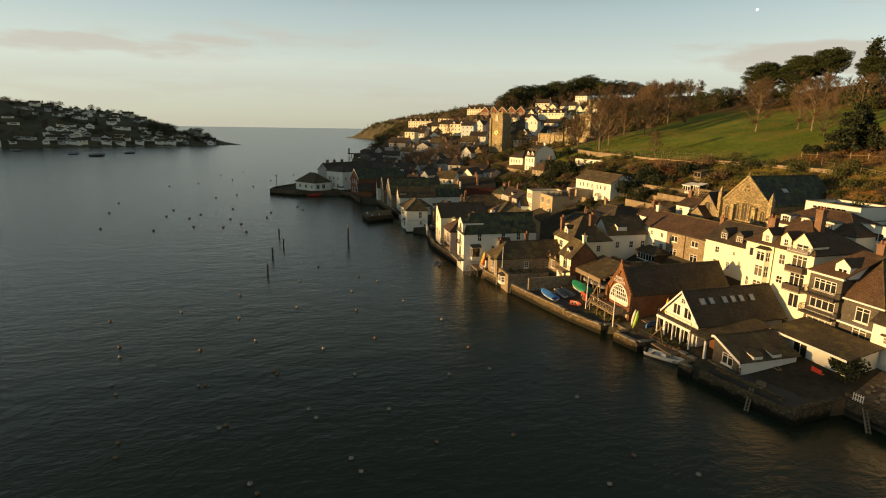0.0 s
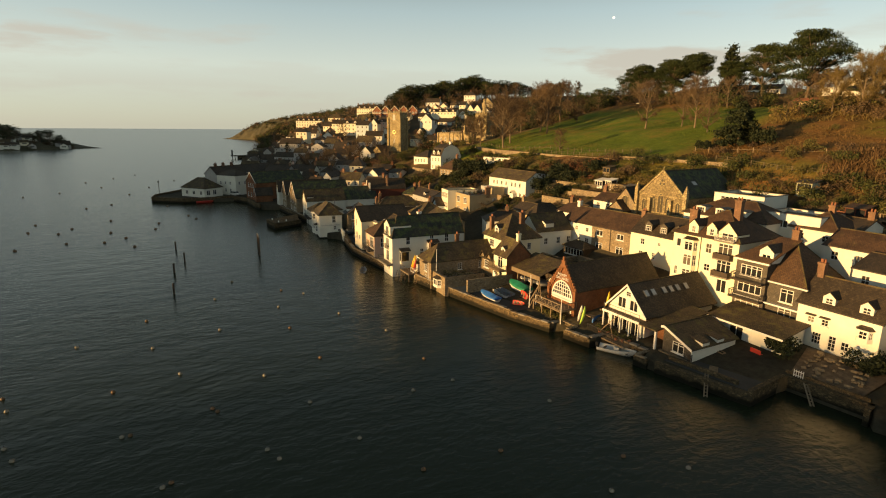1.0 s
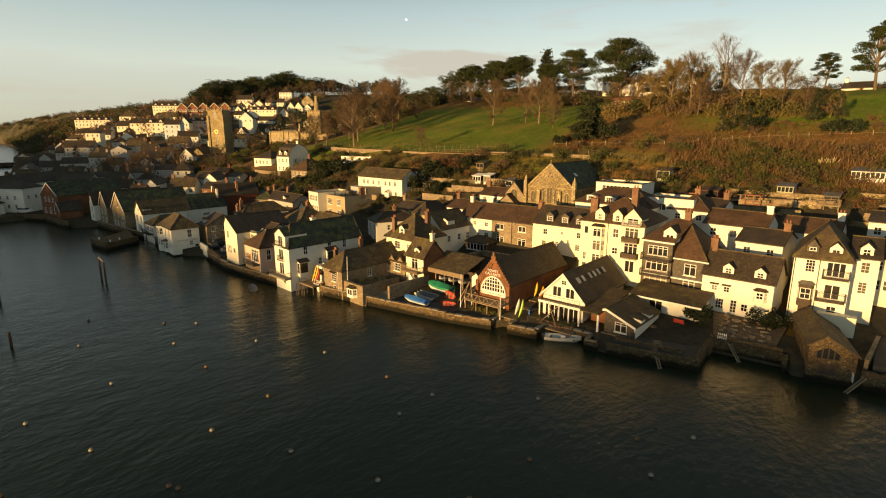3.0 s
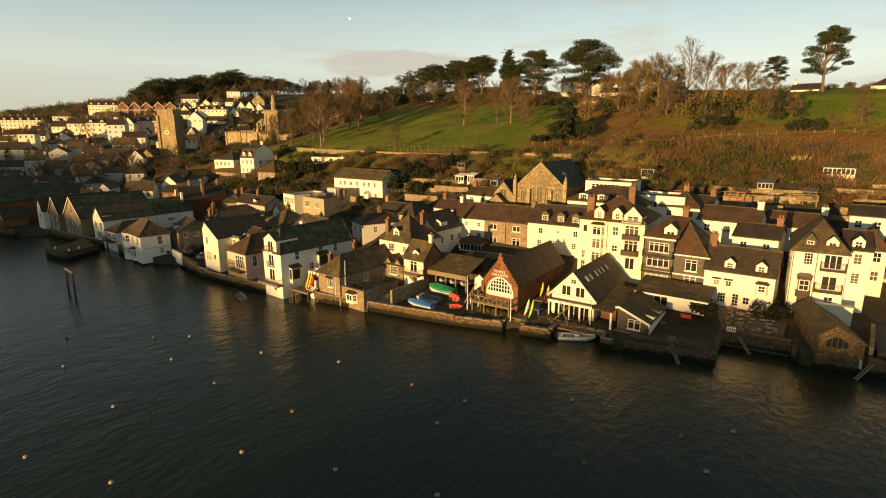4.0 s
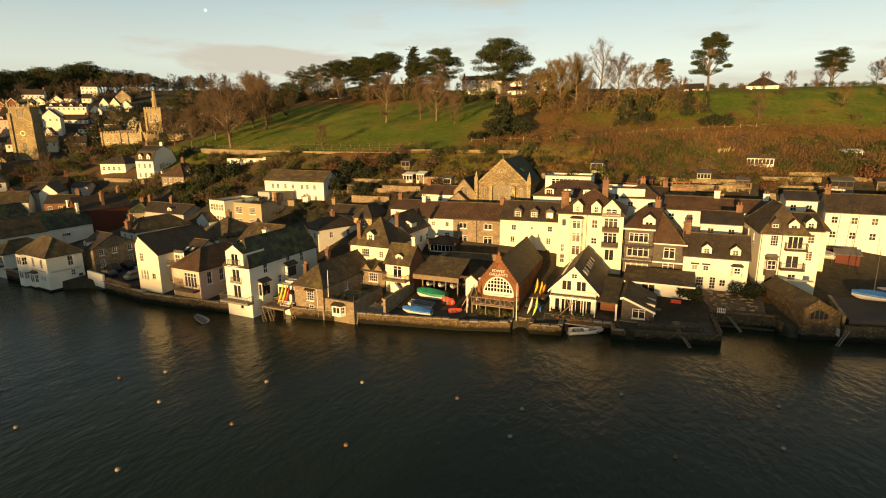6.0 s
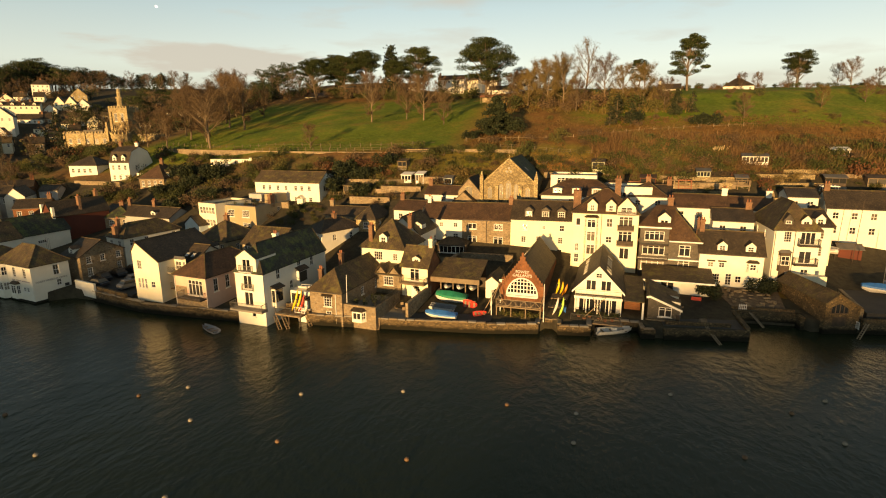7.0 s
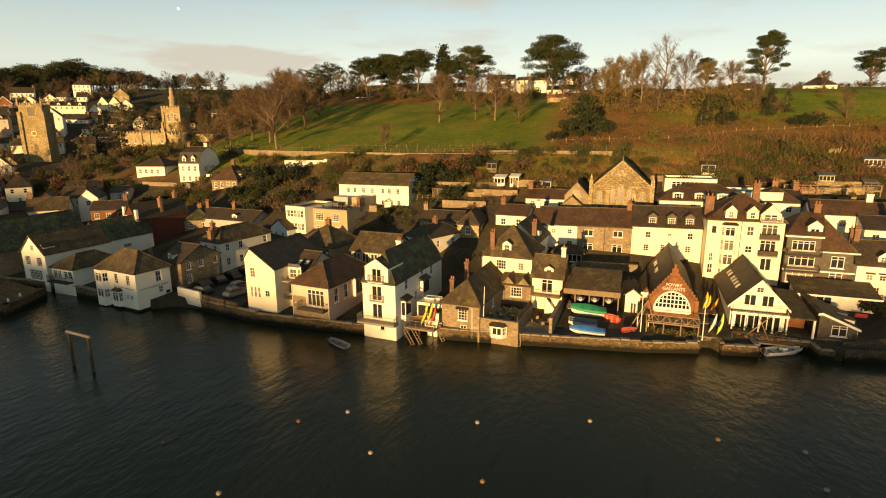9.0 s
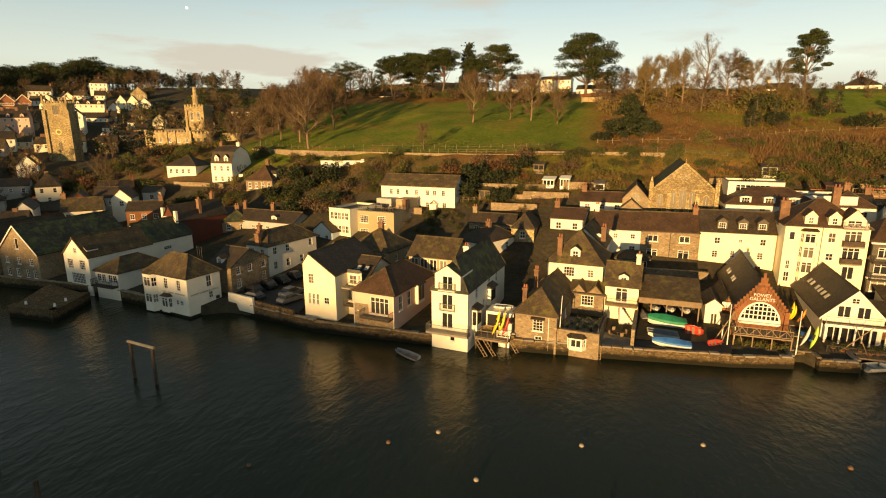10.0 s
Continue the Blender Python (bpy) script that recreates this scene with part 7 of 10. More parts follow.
h = house("waterside_store", "long low waterside building with dark slate roof", 44.5, 271.5, 119.7, 38, 8, 1.4, 7.4, 10.6, "side", GREY, SLATE, row("f", 5.0, 1.2, 1.2, [20 + 2.6 * i for i in range(7)], "wide"), category="warehouse")
for u in (3.0, 7.5, 12.5):
    chimney(h, u, 4.0, 8.4, 10.6, 1.2, 0.8, None, 3)
part("white_band", Shape().box(15, 37, -0.06, 0.0, 3.2, 5.6), WHITE, h, "white painted upper wall")
shore_rng = random.Random(19)
for i in range(24):
    y = 292 + 8.2 * i
    x = float(np.interp(y, BASE_Y, BASE_X)) + shore_rng.uniform(1.0, 6.0)
    ze = ground_z(x, y) + shore_rng.uniform(4.0, 6.5)
    w = shore_rng.uniform(6.5, 9.5)
    house("shore_house", "weathered rendered house at the seaward shore", x, y, 62 + shore_rng.uniform(-14, 10), w, 7.5, 0.8, ze, ze + 2.8, shore_rng.choice(("side", "front", "side", "hip")), shore_rng.choice((GREY, WHITE, WHITE, CREAM)), shore_rng.choice((SLATE, SLATE_OLD)), row("f", ze - 1.8, 1.2, 0.9, [w * 0.25, w * 0.7]) + row("f", ze - 4.2, 1.2, 0.9, [w * 0.25, w * 0.7]), far=True, group="seaward town")
car(43.8, 234.5, 1.95, -60, WHITE_GEL, "white van parked on the town quay", 4.9)
o = base("harbour_light", "slim harbour light post on the pier", "lamp", pose(17.5, 244, 1.9))
part("post", Shape().tube((0, 0, 0), (0, 0, 5.5), 0.12, 0.08, 8), IRON, o)
part("lantern", Shape().tube((0, 0, 5.5), (0, 0, 6.2), 0.3, 0.25, 8), IRON, o)
o = base("jetty", "dark stone and timber jetty reaching into the estuary", "jetty", pose(106, 520, 0, 0, 0, -3))
part("deck", Shape().box(0, 44, -2.5, 2.5, 2.4, 3.2), DARK_WOOD, o)
part("wall", Shape().box(6, 44, -2.2, 2.2, -3, 2.4), QUAY, o)
for i in range(3):
    part("pile", Shape().tube((0.8 + i * 2.2, -2.0, -3), (0.8 + i * 2.2, -2.0, 2.4), 0.3, k=6), DARK_WOOD, o)
part("beacon", Shape().box(0.4, 1.6, -0.6, 0.6, 3.2, 8.0), IRON, o)
boat("red_launch", "small red launch by the town quay", pose(31.5, 230.6, -0.1, 0, 0, -6), 6.0, 2.2, 0.8, RED_GEL)

# ---- the street behind ----
a = radians(-92)
def terrace(name, label, u, w, zb, ze, zr, wall, tiles, wins, roof="side"):
    return house(name, label, 74.5 + u * math.cos(a), 84.5 + u * math.sin(a), -2, w, 8, zb, ze, zr, roof, wall, tiles, wins, over=0.14)


h = terrace("white_cottage", "white rendered terrace cottage with brown slate roof", 0.0, 7.86, 5.0, 11.1, 13.6, WHITE, SLATE_BROWN, row("f", 9.6, 0.9, 0.8, [1.4, 3.8, 6.6], "panes") + row("f", 7.2, 1.2, 1.0, [1.4, 6.6], "panes"))
part("porthole", Shape().tube((4.6, -0.06, 3.0), (4.6, 0.02, 3.0), 0.25, k=12), IRON, h)
chimney(h, 0.5, 4, 7.8, 9.8, 0.7, 0.7, WHITE)
h = terrace("stone_terrace_house", "stone terrace house with brown slate roof", 7.9, 9.06, 5.0, 11.1, 13.7, STONE, SLATE_BROWN, row("f", 9.4, 1.1, 1.6, [1.9, 6.8], "wide") + row("f", 6.6, 1.5, 1.7, [1.9, 6.8], "wide") + [("f", 3.8, 4.9, 0.9, 1.9, "door")])
gutter_pipe(h, 4.6, -0.08, 0.2, 6)
chimney(h, 8.6, 4, 7.8, 9.9, 0.8, 0.8)
h = terrace("dormer_terrace_house", "pale yellow terrace house with three roof dormers", 17.0, 11.0, 3.4, 11.5, 14.4, YELLOW, SLATE, row("f", 9.6, 1.1, 0.9, [2.6, 9.2], "panes") + row("f", 9.9, 0.6, 0.6, [6.0], "panes") + row("f", 7.3, 1.2, 0.9, [2.4, 9.0], "panes") + row("f", 5.0, 1.3, 0.9, [8.9], "panes") + row("f", 7.4, 1.2, 0.7, [5.0], "panes"))
for u in (3.2, 6.2, 9.0):
    dormer(h, u, 0.5, 11.7 - 3.4, 1.5, 1.6, 2.6, 0.55, SLATE_WALL, SLATE, "panes", (1.1, 1.25))
h = house("glazed_porch", "dark glazed garden room before the terrace", 71.0, 80.6, -2, 5.2, 3.2, 4.6, 7.0, 7.9, "hip", DARK_WOOD, SLATE, row("f", 5.4, 1.3, 4.6, [2.6], "wide"))
wall_line("terrace_wall", "old rubble retaining wall with ivy before the stone terrace", [(70.3, 76.0), (69.9, 66.8)], 5.6, 2.0, 0.6, STONE, kind="", category="garden wall")
wall_line("terrace_wall", "old rubble retaining wall before the white cottage", [(66.8, 82.0), (66.6, 77.2), (70.2, 76.6)], 5.4, 2.0, 0.6, STONE, kind="", category="garden wall")
h = house("tall_yellow_house", "tall pale yellow four-storey house with bay windows", 70.0, 56.6, -4, 10.7, 10, 3.6, 13.8, 17.2, "hip", YELLOW, SLATE_BROWN,
          row("f", 11.4, 1.5, 1.0, [6.1], "sash") + row("f", 8.7, 1.1, 1.0, [6.1], "sash") + row("f", 11.5, 1.3, 0.8, [1.0], "slit") + row("f", 7.0, 1.4, 0.6, [0.9], "sash") + row("f", 5.0, 1.6, 0.8, [0.9], "sash") + row("f", 8.9, 1.9, 2.2, [8.7], "wide") + row("f", 6.0, 2.0, 1.6, [8.7], "door") + row("f", 11.4, 1.9, 2.2, [8.7], "wide"))
bay(h, 2.0, 4.4, 4.2, 13.0, 0.7, YELLOW, SLATE, [(4.5, 1.5), (6.7, 1.7), (9.0, 1.7), (11.3, 1.4)], 0.4)
for z in (8.55, 11.15):
    b = part("balcony", Shape().box(7.4, 10.0, -0.9, 0, z - 3.6 - 0.2, z - 3.6), CONCRETE, h)
    part("parapet", Shape().box(7.4, 10.0, -0.9, -0.78, z - 3.6, z - 3.6 + 0.75).box(7.4, 7.52, -0.78, 0, z - 3.6, z - 3.6 + 0.75).box(9.88, 10.0, -0.78, 0, z - 3.6, z - 3.6 + 0.75), DARK_WOOD, b, "slatted dark balcony front")
balcony(h, 7.2, 10.2, 13.75, 0.7, CONCRETE, PAINT, 0.8)
for u in (3.2, 6.2):
    dormer(h, u, 0.15, 14.0 - 3.6, 1.6, 1.3, 2.4, 0.8, YELLOW, SLATE_BROWN, "sash", (0.7, 1.0))
dormer(h, 8.7, 0.15, 13.9 - 3.6, 2.8, 1.0, 3.0, 1.5, YELLOW, SLATE_BROWN, "wide", (1.8, 0.85))
chimney(h, 7.2, 4.6, 11.0, 15.6, 1.0, 0.8)
chimney(h, 0.5, 4.0, 9.5, 13.4, 1.3, 0.8)
gutter_pipe(h, 4.8, -0.08, 0.5, 10)


# ---- higher streets ----
def filler(name, label, X, Y, psi, w, d, zb, ze, zr, roof, wall, tiles):
    """A plainer house with regular windows."""
    zs = [ground_z(X + a * math.cos(radians(psi - 90)) * w - b * math.sin(radians(psi - 90)) * d, Y + a * math.sin(radians(psi - 90)) * w + b * math.cos(radians(psi - 90)) * d) for a in (0, 1) for b in (0, 1)]
    zr = max(zr, ze + 0.25 * min(w, d)) if roof in ("side", "hip") else zr
    feet = min(zb, min(zs) + 0.3)
    rng = random.Random(int(X * 13 + Y * 7))
    wins = []
    n = max(1, int(w / 2.4))
    ww = min(1.0, w / n * 0.42)
    z = ze - 1.9 if roof != "flat" else ze - 2.2
    st = rng.choice(("sash", "panes", "sash"))
    away = X * X + Y * Y > 250 ** 2
    while z > zb + 0.2 and len(wins) < (9 if away and "terrace" not in name else 24):
        wins += row("f", z, 1.25, ww, [w * (i + 0.5) / n for i in range(n)], st)
        if d > 5 and roof != "side" and not away:
            wins += row("r", z, 1.2, 0.8, [d * 0.3, d * 0.7], st)
        z -= 2.6
    if not wins and ze - zb > 1.3:
        wins = row("f", zb + 0.4, min(1.0, ze - zb - 0.6), ww, [w * (i + 0.5) / n for i in range(n)], "panes")
    o = house(name, label, X, Y, psi, w, d, feet, ze, zr, roof, wall, tiles, wins, over=0.2, far=away)
    if name == "hill_terrace":
        k = max(2, int(w / 5))
        for i in range(k):
            dormer(o, w * (i + 0.5) / k, 0.2, ze - feet + 0.1, 1.5, 1.1, 1.8, 0.7, wall, tiles)
            chimney(o, w * i / k + 0.3, d / 2, zr - feet - 0.6, zr - feet + 1.4, 1.1, 0.6, None, 0)
    elif roof == "side" and w > 5 and zr < 60:
        chimney(o, rng.choice((0.5, w - 0.5)), d / 2, zr - feet - 0.6, zr - feet + 1.3, 0.9, 0.6, rng.choice((None, None, wall)))
    elif roof == "hip" and w > 5:
        chimney(o, w * 0.5, d / 2 + 0.3, zr - feet - 0.8, zr - feet + 1.1, 0.9, 0.6)
    return o


LEADED = mat_plain("leaded_glass", (0.05, 0.043, 0.03), (0.10, 0.085, 0.055), 2.5, 0.35, 6.0, 0.0)


def lancet(hs, u, z, w, h, M=None, dark=True):
    """A pointed window: stone surround and leaded pane, seen on the front."""
    pts = [(0, 0), (w, 0), (w, h * 0.68)] + [(w / 2 + w / 2 * math.cos(t) ** 0.8, h * 0.68 + h * 0.32 * math.sin(t)) for t in (0.5, 0.95, 1.3)] + [(w / 2, h)] + [(w / 2 - w / 2 * math.cos(t) ** 0.8, h * 0.68 + h * 0.32 * math.sin(t)) for t in (1.3, 0.95, 0.5)] + [(0, h * 0.68)]
    c = (w / 2, h * 0.45)
    fr = Shape()
    k = len(pts)
    big = [((x - c[0]) * 1.22 + c[0], (q - c[1]) * 1.12 + c[1]) for x, q in pts]
    for i in range(k):
        j = (i + 1) % k
        fr.face((big[i][0], -0.1, big[i][1]), (big[j][0], -0.1, big[j][1]), (pts[j][0], -0.1, pts[j][1]), (pts[i][0], -0.1, pts[i][1]))
        fr.face((pts[i][0], -0.1, pts[i][1]), (pts[j][0], -0.1, pts[j][1]), (pts[j][0], 0.0, pts[j][1]), (pts[i][0], 0.0, pts[i][1]))
        fr.face((big[j][0], -0.1, big[j][1]), (big[i][0], -0.1, big[i][1]), (big[i][0], 0.0, big[i][1]), (big[j][0], 0.0, big[j][1]))
    fr.box(w / 2 - 0.04, w / 2 + 0.04, -0.08, -0.01, 0, h * 0.9)
    win = part("lancet_window", fr, ASHLAR, hs, m=pose(u, 0, z - frame_of(hs)))
    part("pane", Shape().face(*[(x, -0.02, q) for x, q in pts]), LEADED, win)


def battlements(hs, w, d, z, size=0.7, t=0.4):
    for run, fixed, along in ((w, 0, "x"), (w, d - t, "x"), (d, 0, "y"), (d, w - t, "y")):
        n = int(run / (2 * size))
        for i in range(n + 1):
            p = i * run / n - size / 2
            p0, p1 = max(0, p), min(run, p + size)
            if along == "x":
                part("merlon", Shape().box(p0, p1, fixed, fixed + t, z, z + size), ASHLAR, hs)
            elif 0 < i < n:
                part("merlon", Shape().box(fixed, fixed + t, p0, p1, z, z + size), ASHLAR, hs)


CHAPEL_STONE = mat_stone("chapel_stone", [(0.180, 0.144, 0.084), (0.396, 0.312, 0.168), (0.276, 0.216, 0.120), (0.492, 0.384, 0.216)], 2.2, (0.16, 0.13, 0.085))
h = house("chapel", "stone gothic chapel with three lancet windows", 84.5, 74.4, -4, 10.7, 16, 12.5, 16.9, 21.6, "front", CHAPEL_STONE, SLATE_GREEN, [], category="chapel", over=0.0)
for u, hh in ((1.1, 2.2), (3.35, 2.9), (6.4, 2.9), (8.7, 2.2)):
    lancet(h, u, 13.9, 0.9, hh)
lancet(h, 4.75, 13.9, 1.15, 3.5)
for u in (1.25, 3.5, 4.95, 6.55, 8.85):
    lw = part("low_window", Shape().box(u - 0.1, u + 0.75, -0.07, -0.02, 0.25, 1.1), ASHLAR, h, "small window in a pale stone frame")
    part("pane", Shape().box(u, u + 0.65, -0.09, -0.075, 0.35, 1.0), LEADED, lw)
part("string_course", Shape().box(-0.1, 10.8, -0.1, 0.0, 1.15, 1.32).box(0.3, 10.4, -0.1, 0.0, 4.5, 4.66), ASHLAR, h)
for u, z_ in ((5.35, 7.45), (4.95, 6.8), (5.75, 6.8)):
    rw = part("round_window", Shape().tube((u, -0.09, z_), (u, 0.0, z_), 0.36, k=14), ASHLAR, h, "round stone window surround")
    part("pane", Shape().tube((u, -0.11, z_), (u, -0.095, z_), 0.24, k=14), LEADED, rw)
s = Shape()
for u0, u1 in ((-0.25, 5.35), (10.95, 5.35)):
    s.tube((u0, -0.05, 4.2), (u1, -0.05, 9.3), 0.2, k=6)
part("coping", s, ASHLAR, h)
for u in (-0.1, 10.8, 3.0, 7.7):
    top = 5.6 if u in (-0.1, 10.8) else 4.0
    b = part("buttress", Shape().box(u - 0.35, u + 0.35, -0.6, 0.1, -2, top), ASHLAR, h)
    if u in (-0.1, 10.8):
        part("pinnacle", Shape().ring([[(u - 0.35, -0.6, top), (u + 0.35, -0.6, top), (u + 0.35, 0.1, top), (u - 0.35, 0.1, top)], [(u - 0.02, -0.27, top + 1.3), (u + 0.02, -0.27, top + 1.3), (u + 0.02, -0.23, top + 1.3), (u - 0.02, -0.23, top + 1.3)]]), ASHLAR, b)
part("finial", Shape().tube((5.35, 0, 9.2), (5.35, 0, 10.1), 0.12, 0.04, 6), ASHLAR, h)
skylight(h, pose(7.6, 5, 7.2, 0, 41, 0), 1.0, 1.2)
h = house("vestry", "small stone chapel vestry with slate gable roof", 84.3, 79.4, -4, 4.6, 8, 12.0, 15.2, 17.8, "front", STONE, SLATE, [], category="chapel")
lancet(h, 1.5, 14.0, 1.5, 2.2)
h = house("chapel_porch", "small stone gabled chapel porch", 82.6, 80.0, -4, 4.2, 2.2, 11.5, 13.4, 15.2, "front", STONE, SLATE, [], category="chapel")
h = house("long_white_school", "long white house with grey slate roof", 91.1, 129.9, -5, 17.2, 6.5, 10.2, 15.8, 17.9, "side", WHITE, SLATE_OLD,
          row("f", 13.8, 1.2, 0.8, [2.4, 4.0, 6.2, 8.4, 11.0, 12.6, 14.6], "panes") + row("f", 11.0, 1.4, 0.9, [11.0, 14.8], "panes") + row("r", 13.6, 1.4, 2.6, [3.2], "wide"))
part("porch", Shape().box(11.9, 13.4, -1.2, 0, -0.5, 2.0).slab([(11.7, -1.4, 2.0), (12.65, -1.4, 2.8), (12.65, 0, 2.8), (11.7, 0, 2.0)][::-1], 0.1).slab([(12.65, -1.4, 2.8), (13.6, -1.4, 2.0), (13.6, 0, 2.0), (12.65, 0, 2.8)][::-1], 0.1), WHITE, h)
h = house("hotel", "white hotel with attic dormers above the terrace", 81.5, 62.5, -4, 14.6, 9, 9.5, 15.2, 17.6, "hip", WHITE, SLATE_BROWN, row("f", 13.2, 1.4, 0.9, [5.6, 9.8], "sash"))
for u in (3.0, 6.6, 10.2):
    dormer(h, u, 0.3, 15.3 - 9.5, 1.7, 1.2, 2.4, 0.12, WHITE, LEAD, "panes", (1.3, 1.0))
h = house("hotel_annex", "white flat-roofed hotel annex", 88.0, 61.0, -4, 9, 7, 14, 18.4, 19, "flat", WHITE, LEAD, row("f", 16.2, 1.7, 5.5, [4.0], "wide"))
h = house("flat_roof_wing", "white flat-roofed wing behind the hotel", 84.5, 50.5, -4, 8.5, 7, 12, 16.6, 17, "flat", WHITE, LEAD, row("f", 14.4, 1.2, 3.0, [2.4], "wide"))
h = house("modern_flats", "buff rendered flat-roofed block of flats", 80.3, 131.6, -10, 9.2, 11, 4, 11.6, 13, "flat", BUFF, SLATE,
          row("f", 9.2, 1.6, 2.0, [2.2, 6.4], "panes") + row("f", 6.4, 1.6, 2.0, [2.2, 6.4], "panes") + row("r", 9.0, 1.7, 1.2, [7.5], "panes"))
rail(h, [(0.4, 0.3, 7.6), (8.8, 0.3, 7.6), (8.8, 7.0, 7.6)], 0.9, METAL, gap=0.5)
part("stair_head", Shape().box(5.6, 9.0, 7.2, 10.6, 7.0, 9.4), BUFF, h, "buff stair head on the flat roof")
part("roof_tank", Shape().box(1.6, 3.4, 5.2, 6.8, 7.0, 8.2), LEAD, h)
part("roof_pavilion", Shape().box(0.3, 4.0, 8.0, 10.4, 7.0, 9.2), GREY, h, "pale rooftop pavilion")
chimney(h, 8.8, 5.6, 6.8, 9.6, 0.8, 1.4)
for u_, v_ in ((2.0, 1.8), (4.6, 2.2), (6.6, 3.0), (4.4, 5.0)):
    p = local(h, u_, v_, 11.1)
    q = base("roof_planter", "dark shrub in a tub on the flat roof", "plant", pose(p.x, p.y, 11.06), "roof planters")
    part("tub", Shape().tube((0, 0, 0), (0, 0, 0.45), 0.3, 0.36, 10), TERRACOTTA, q)
    s = Shape()
    rr = random.Random(int(u_ * 10))
    for j in range(60):
        leaf(s, Vector((rr.gauss(0, 0.22), rr.gauss(0, 0.22), 0.8 + rr.gauss(0, 0.22))), 0.13, rr)
    part("leaves", s, SHRUB, q)
h = house("flats_wing", "cream front wing of the flats with bands of windows", 79.2, 136.8, -15, 5.4, 9, 4, 12.2, 13, "flat", CREAM, SLATE,
          row("f", 9.9, 1.5, 0.85, [0.75, 1.7, 2.65, 3.6, 4.55], "sash") + row("f", 7.2, 1.5, 0.85, [0.75, 1.7, 2.65, 3.6, 4.55], "sash") + row("f", 4.6, 1.5, 0.85, [0.75, 1.7, 2.65, 3.6, 4.55], "sash"))
h = house("long_terrace", "long terrace of slate-roofed houses running inland", 78.4, 140.2, -20, 5.5, 14, 3, 7.6, 9.4, "front", BLUE, SLATE, row("f", 5.6, 1.2, 0.9, [1.5, 3.8]) + row("f", 3.4, 1.2, 0.9, [1.5, 3.8]))
h = house("long_terrace", "long row of dark slate roofs", 84.5, 168.5, -8, 22, 7, 3, 8.0, 9.8, "side", GREY, SLATE, row("f", 5.8, 1.2, 0.9, [3, 7, 11, 15, 19]))
dormer(h, 16.5, 0.6, 5.2, 1.4, 0.9, 2.0, 0.3)
chimney(h, 6, 3.5, 6.4, 8.4)
chimney(h, 14, 3.5, 6.4, 8.4)
h = house("mansard_house", "white house with mansard slate roof and dormers", 106.4, 185.6, 4, 6.2, 10, 11.5, 18.6, 23.0, "gambrel", WHITE, SLATE, row("f", 16.6, 1.4, 0.8, [1.2, 3.1, 5.0], "sash") + row("f", 13.8, 1.4, 0.8, [1.2, 3.1, 5.0], "sash") + row("r", 16.4, 1.4, 0.8, [3.0, 7.0], "sash"), over=0.12)
for u in (1.7, 4.5):
    dormer(h, u, 0.25, 18.9 - 11.5, 1.2, 1.5, 1.8, 0.6)
chimney(h, 0.5, 5, 10.8, 12.6)
chimney(h, 5.7, 5, 10.8, 12.6, mat=WHITE)
h = house("glazed_annex", "white flat-roofed annex beside the mansard house", 108.5, 178.6, 4, 5.0, 5, 10.5, 15.6, 16, "flat", WHITE, LEAD, row("f", 13.6, 1.4, 3.4, [2.4], "wide"))
h = house("stone_villa", "golden stone villa with brown hipped roof and white side", 101.2, 171.4, 4, 7.4, 10, 8.5, 15.0, 18.2, "hip", STONE, SLATE_BROWN, row("f", 12.8, 1.5, 0.8, [1.1, 2.9, 4.7, 6.4], "sash") + row("f", 10.0, 1.5, 0.8, [1.1, 2.9, 4.7, 6.4], "sash"))
part("side_wall", Shape().box(7.4, 7.5, 0.5, 9.8, 0, 6.4), GREY, h, "pale rendered side wall")
for v in (3.2, 6.6):
    d_ = part("dormer", Shape().box(6.0, 7.3, v - 0.6, v + 0.6, 6.0, 7.9).face((7.3, v - 0.6, 7.9), (7.3, v + 0.6, 7.9), (7.3, v, 8.6)), WHITE, h)
    part("dormer_roof", Shape().slab([(5.6, v - 0.75, 7.85), (7.5, v - 0.75, 7.85), (7.5, v, 8.7), (5.6, v, 8.7)], 0.08).slab([(5.6, v, 8.7), (7.5, v, 8.7), (7.5, v + 0.75, 7.85), (5.6, v + 0.75, 7.85)], 0.08), SLATE, d_)
    part("pane", Shape().box(7.3, 7.34, v - 0.38, v + 0.38, 6.3, 7.7), GLASS, d_)
chimney(h, 3.7, 5, 9.4, 11.2)
h = house("low_villa", "white house with dark hipped slate roof", 108.6, 202.2, 8, 8.8, 8, 11.5, 17.6, 20.0, "hip", WHITE, SLATE, row("f", 15.4, 1.3, 0.9, [1.2, 3.0, 4.8, 6.6], "sash") + row("f", 12.6, 1.5, 0.9, [1.2, 3.0, 4.8, 7.0], "sash"))
wall_line("garden_wall", "rubble retaining wall below the white houses", [(105.2, 197), (104.6, 186), (103.4, 180)], 13.4, 9, 0.5, STONE, kind="", category="garden wall")
wall_line("lane_wall", "dark wall of the lane climbing from the villa", [(104, 160), (110, 148), (112.6, 139)], 17.0, 11, 0.4, STONE, kind="", category="wall")
GILT = mat_plain("gilt", (0.62, 0.45, 0.14), (0.5, 0.36, 0.1), 2.0, 0.4, 6.0, 0.0, 0.3)
DIAL = mat_plain("dark_dial", (0.16, 0.13, 0.07), (0.12, 0.1, 0.06), 2.0, 0.5)
h = house("church_tower", "tall square stone church tower with gilt clock", 138.4, 280.6, 30, 7.6, 7.6, 14, 37, 38, "flat", ASHLAR, SLATE, [], category="church tower", parapet=0.3)
battlements(h, 7.6, 7.6, 23.1, 0.8)
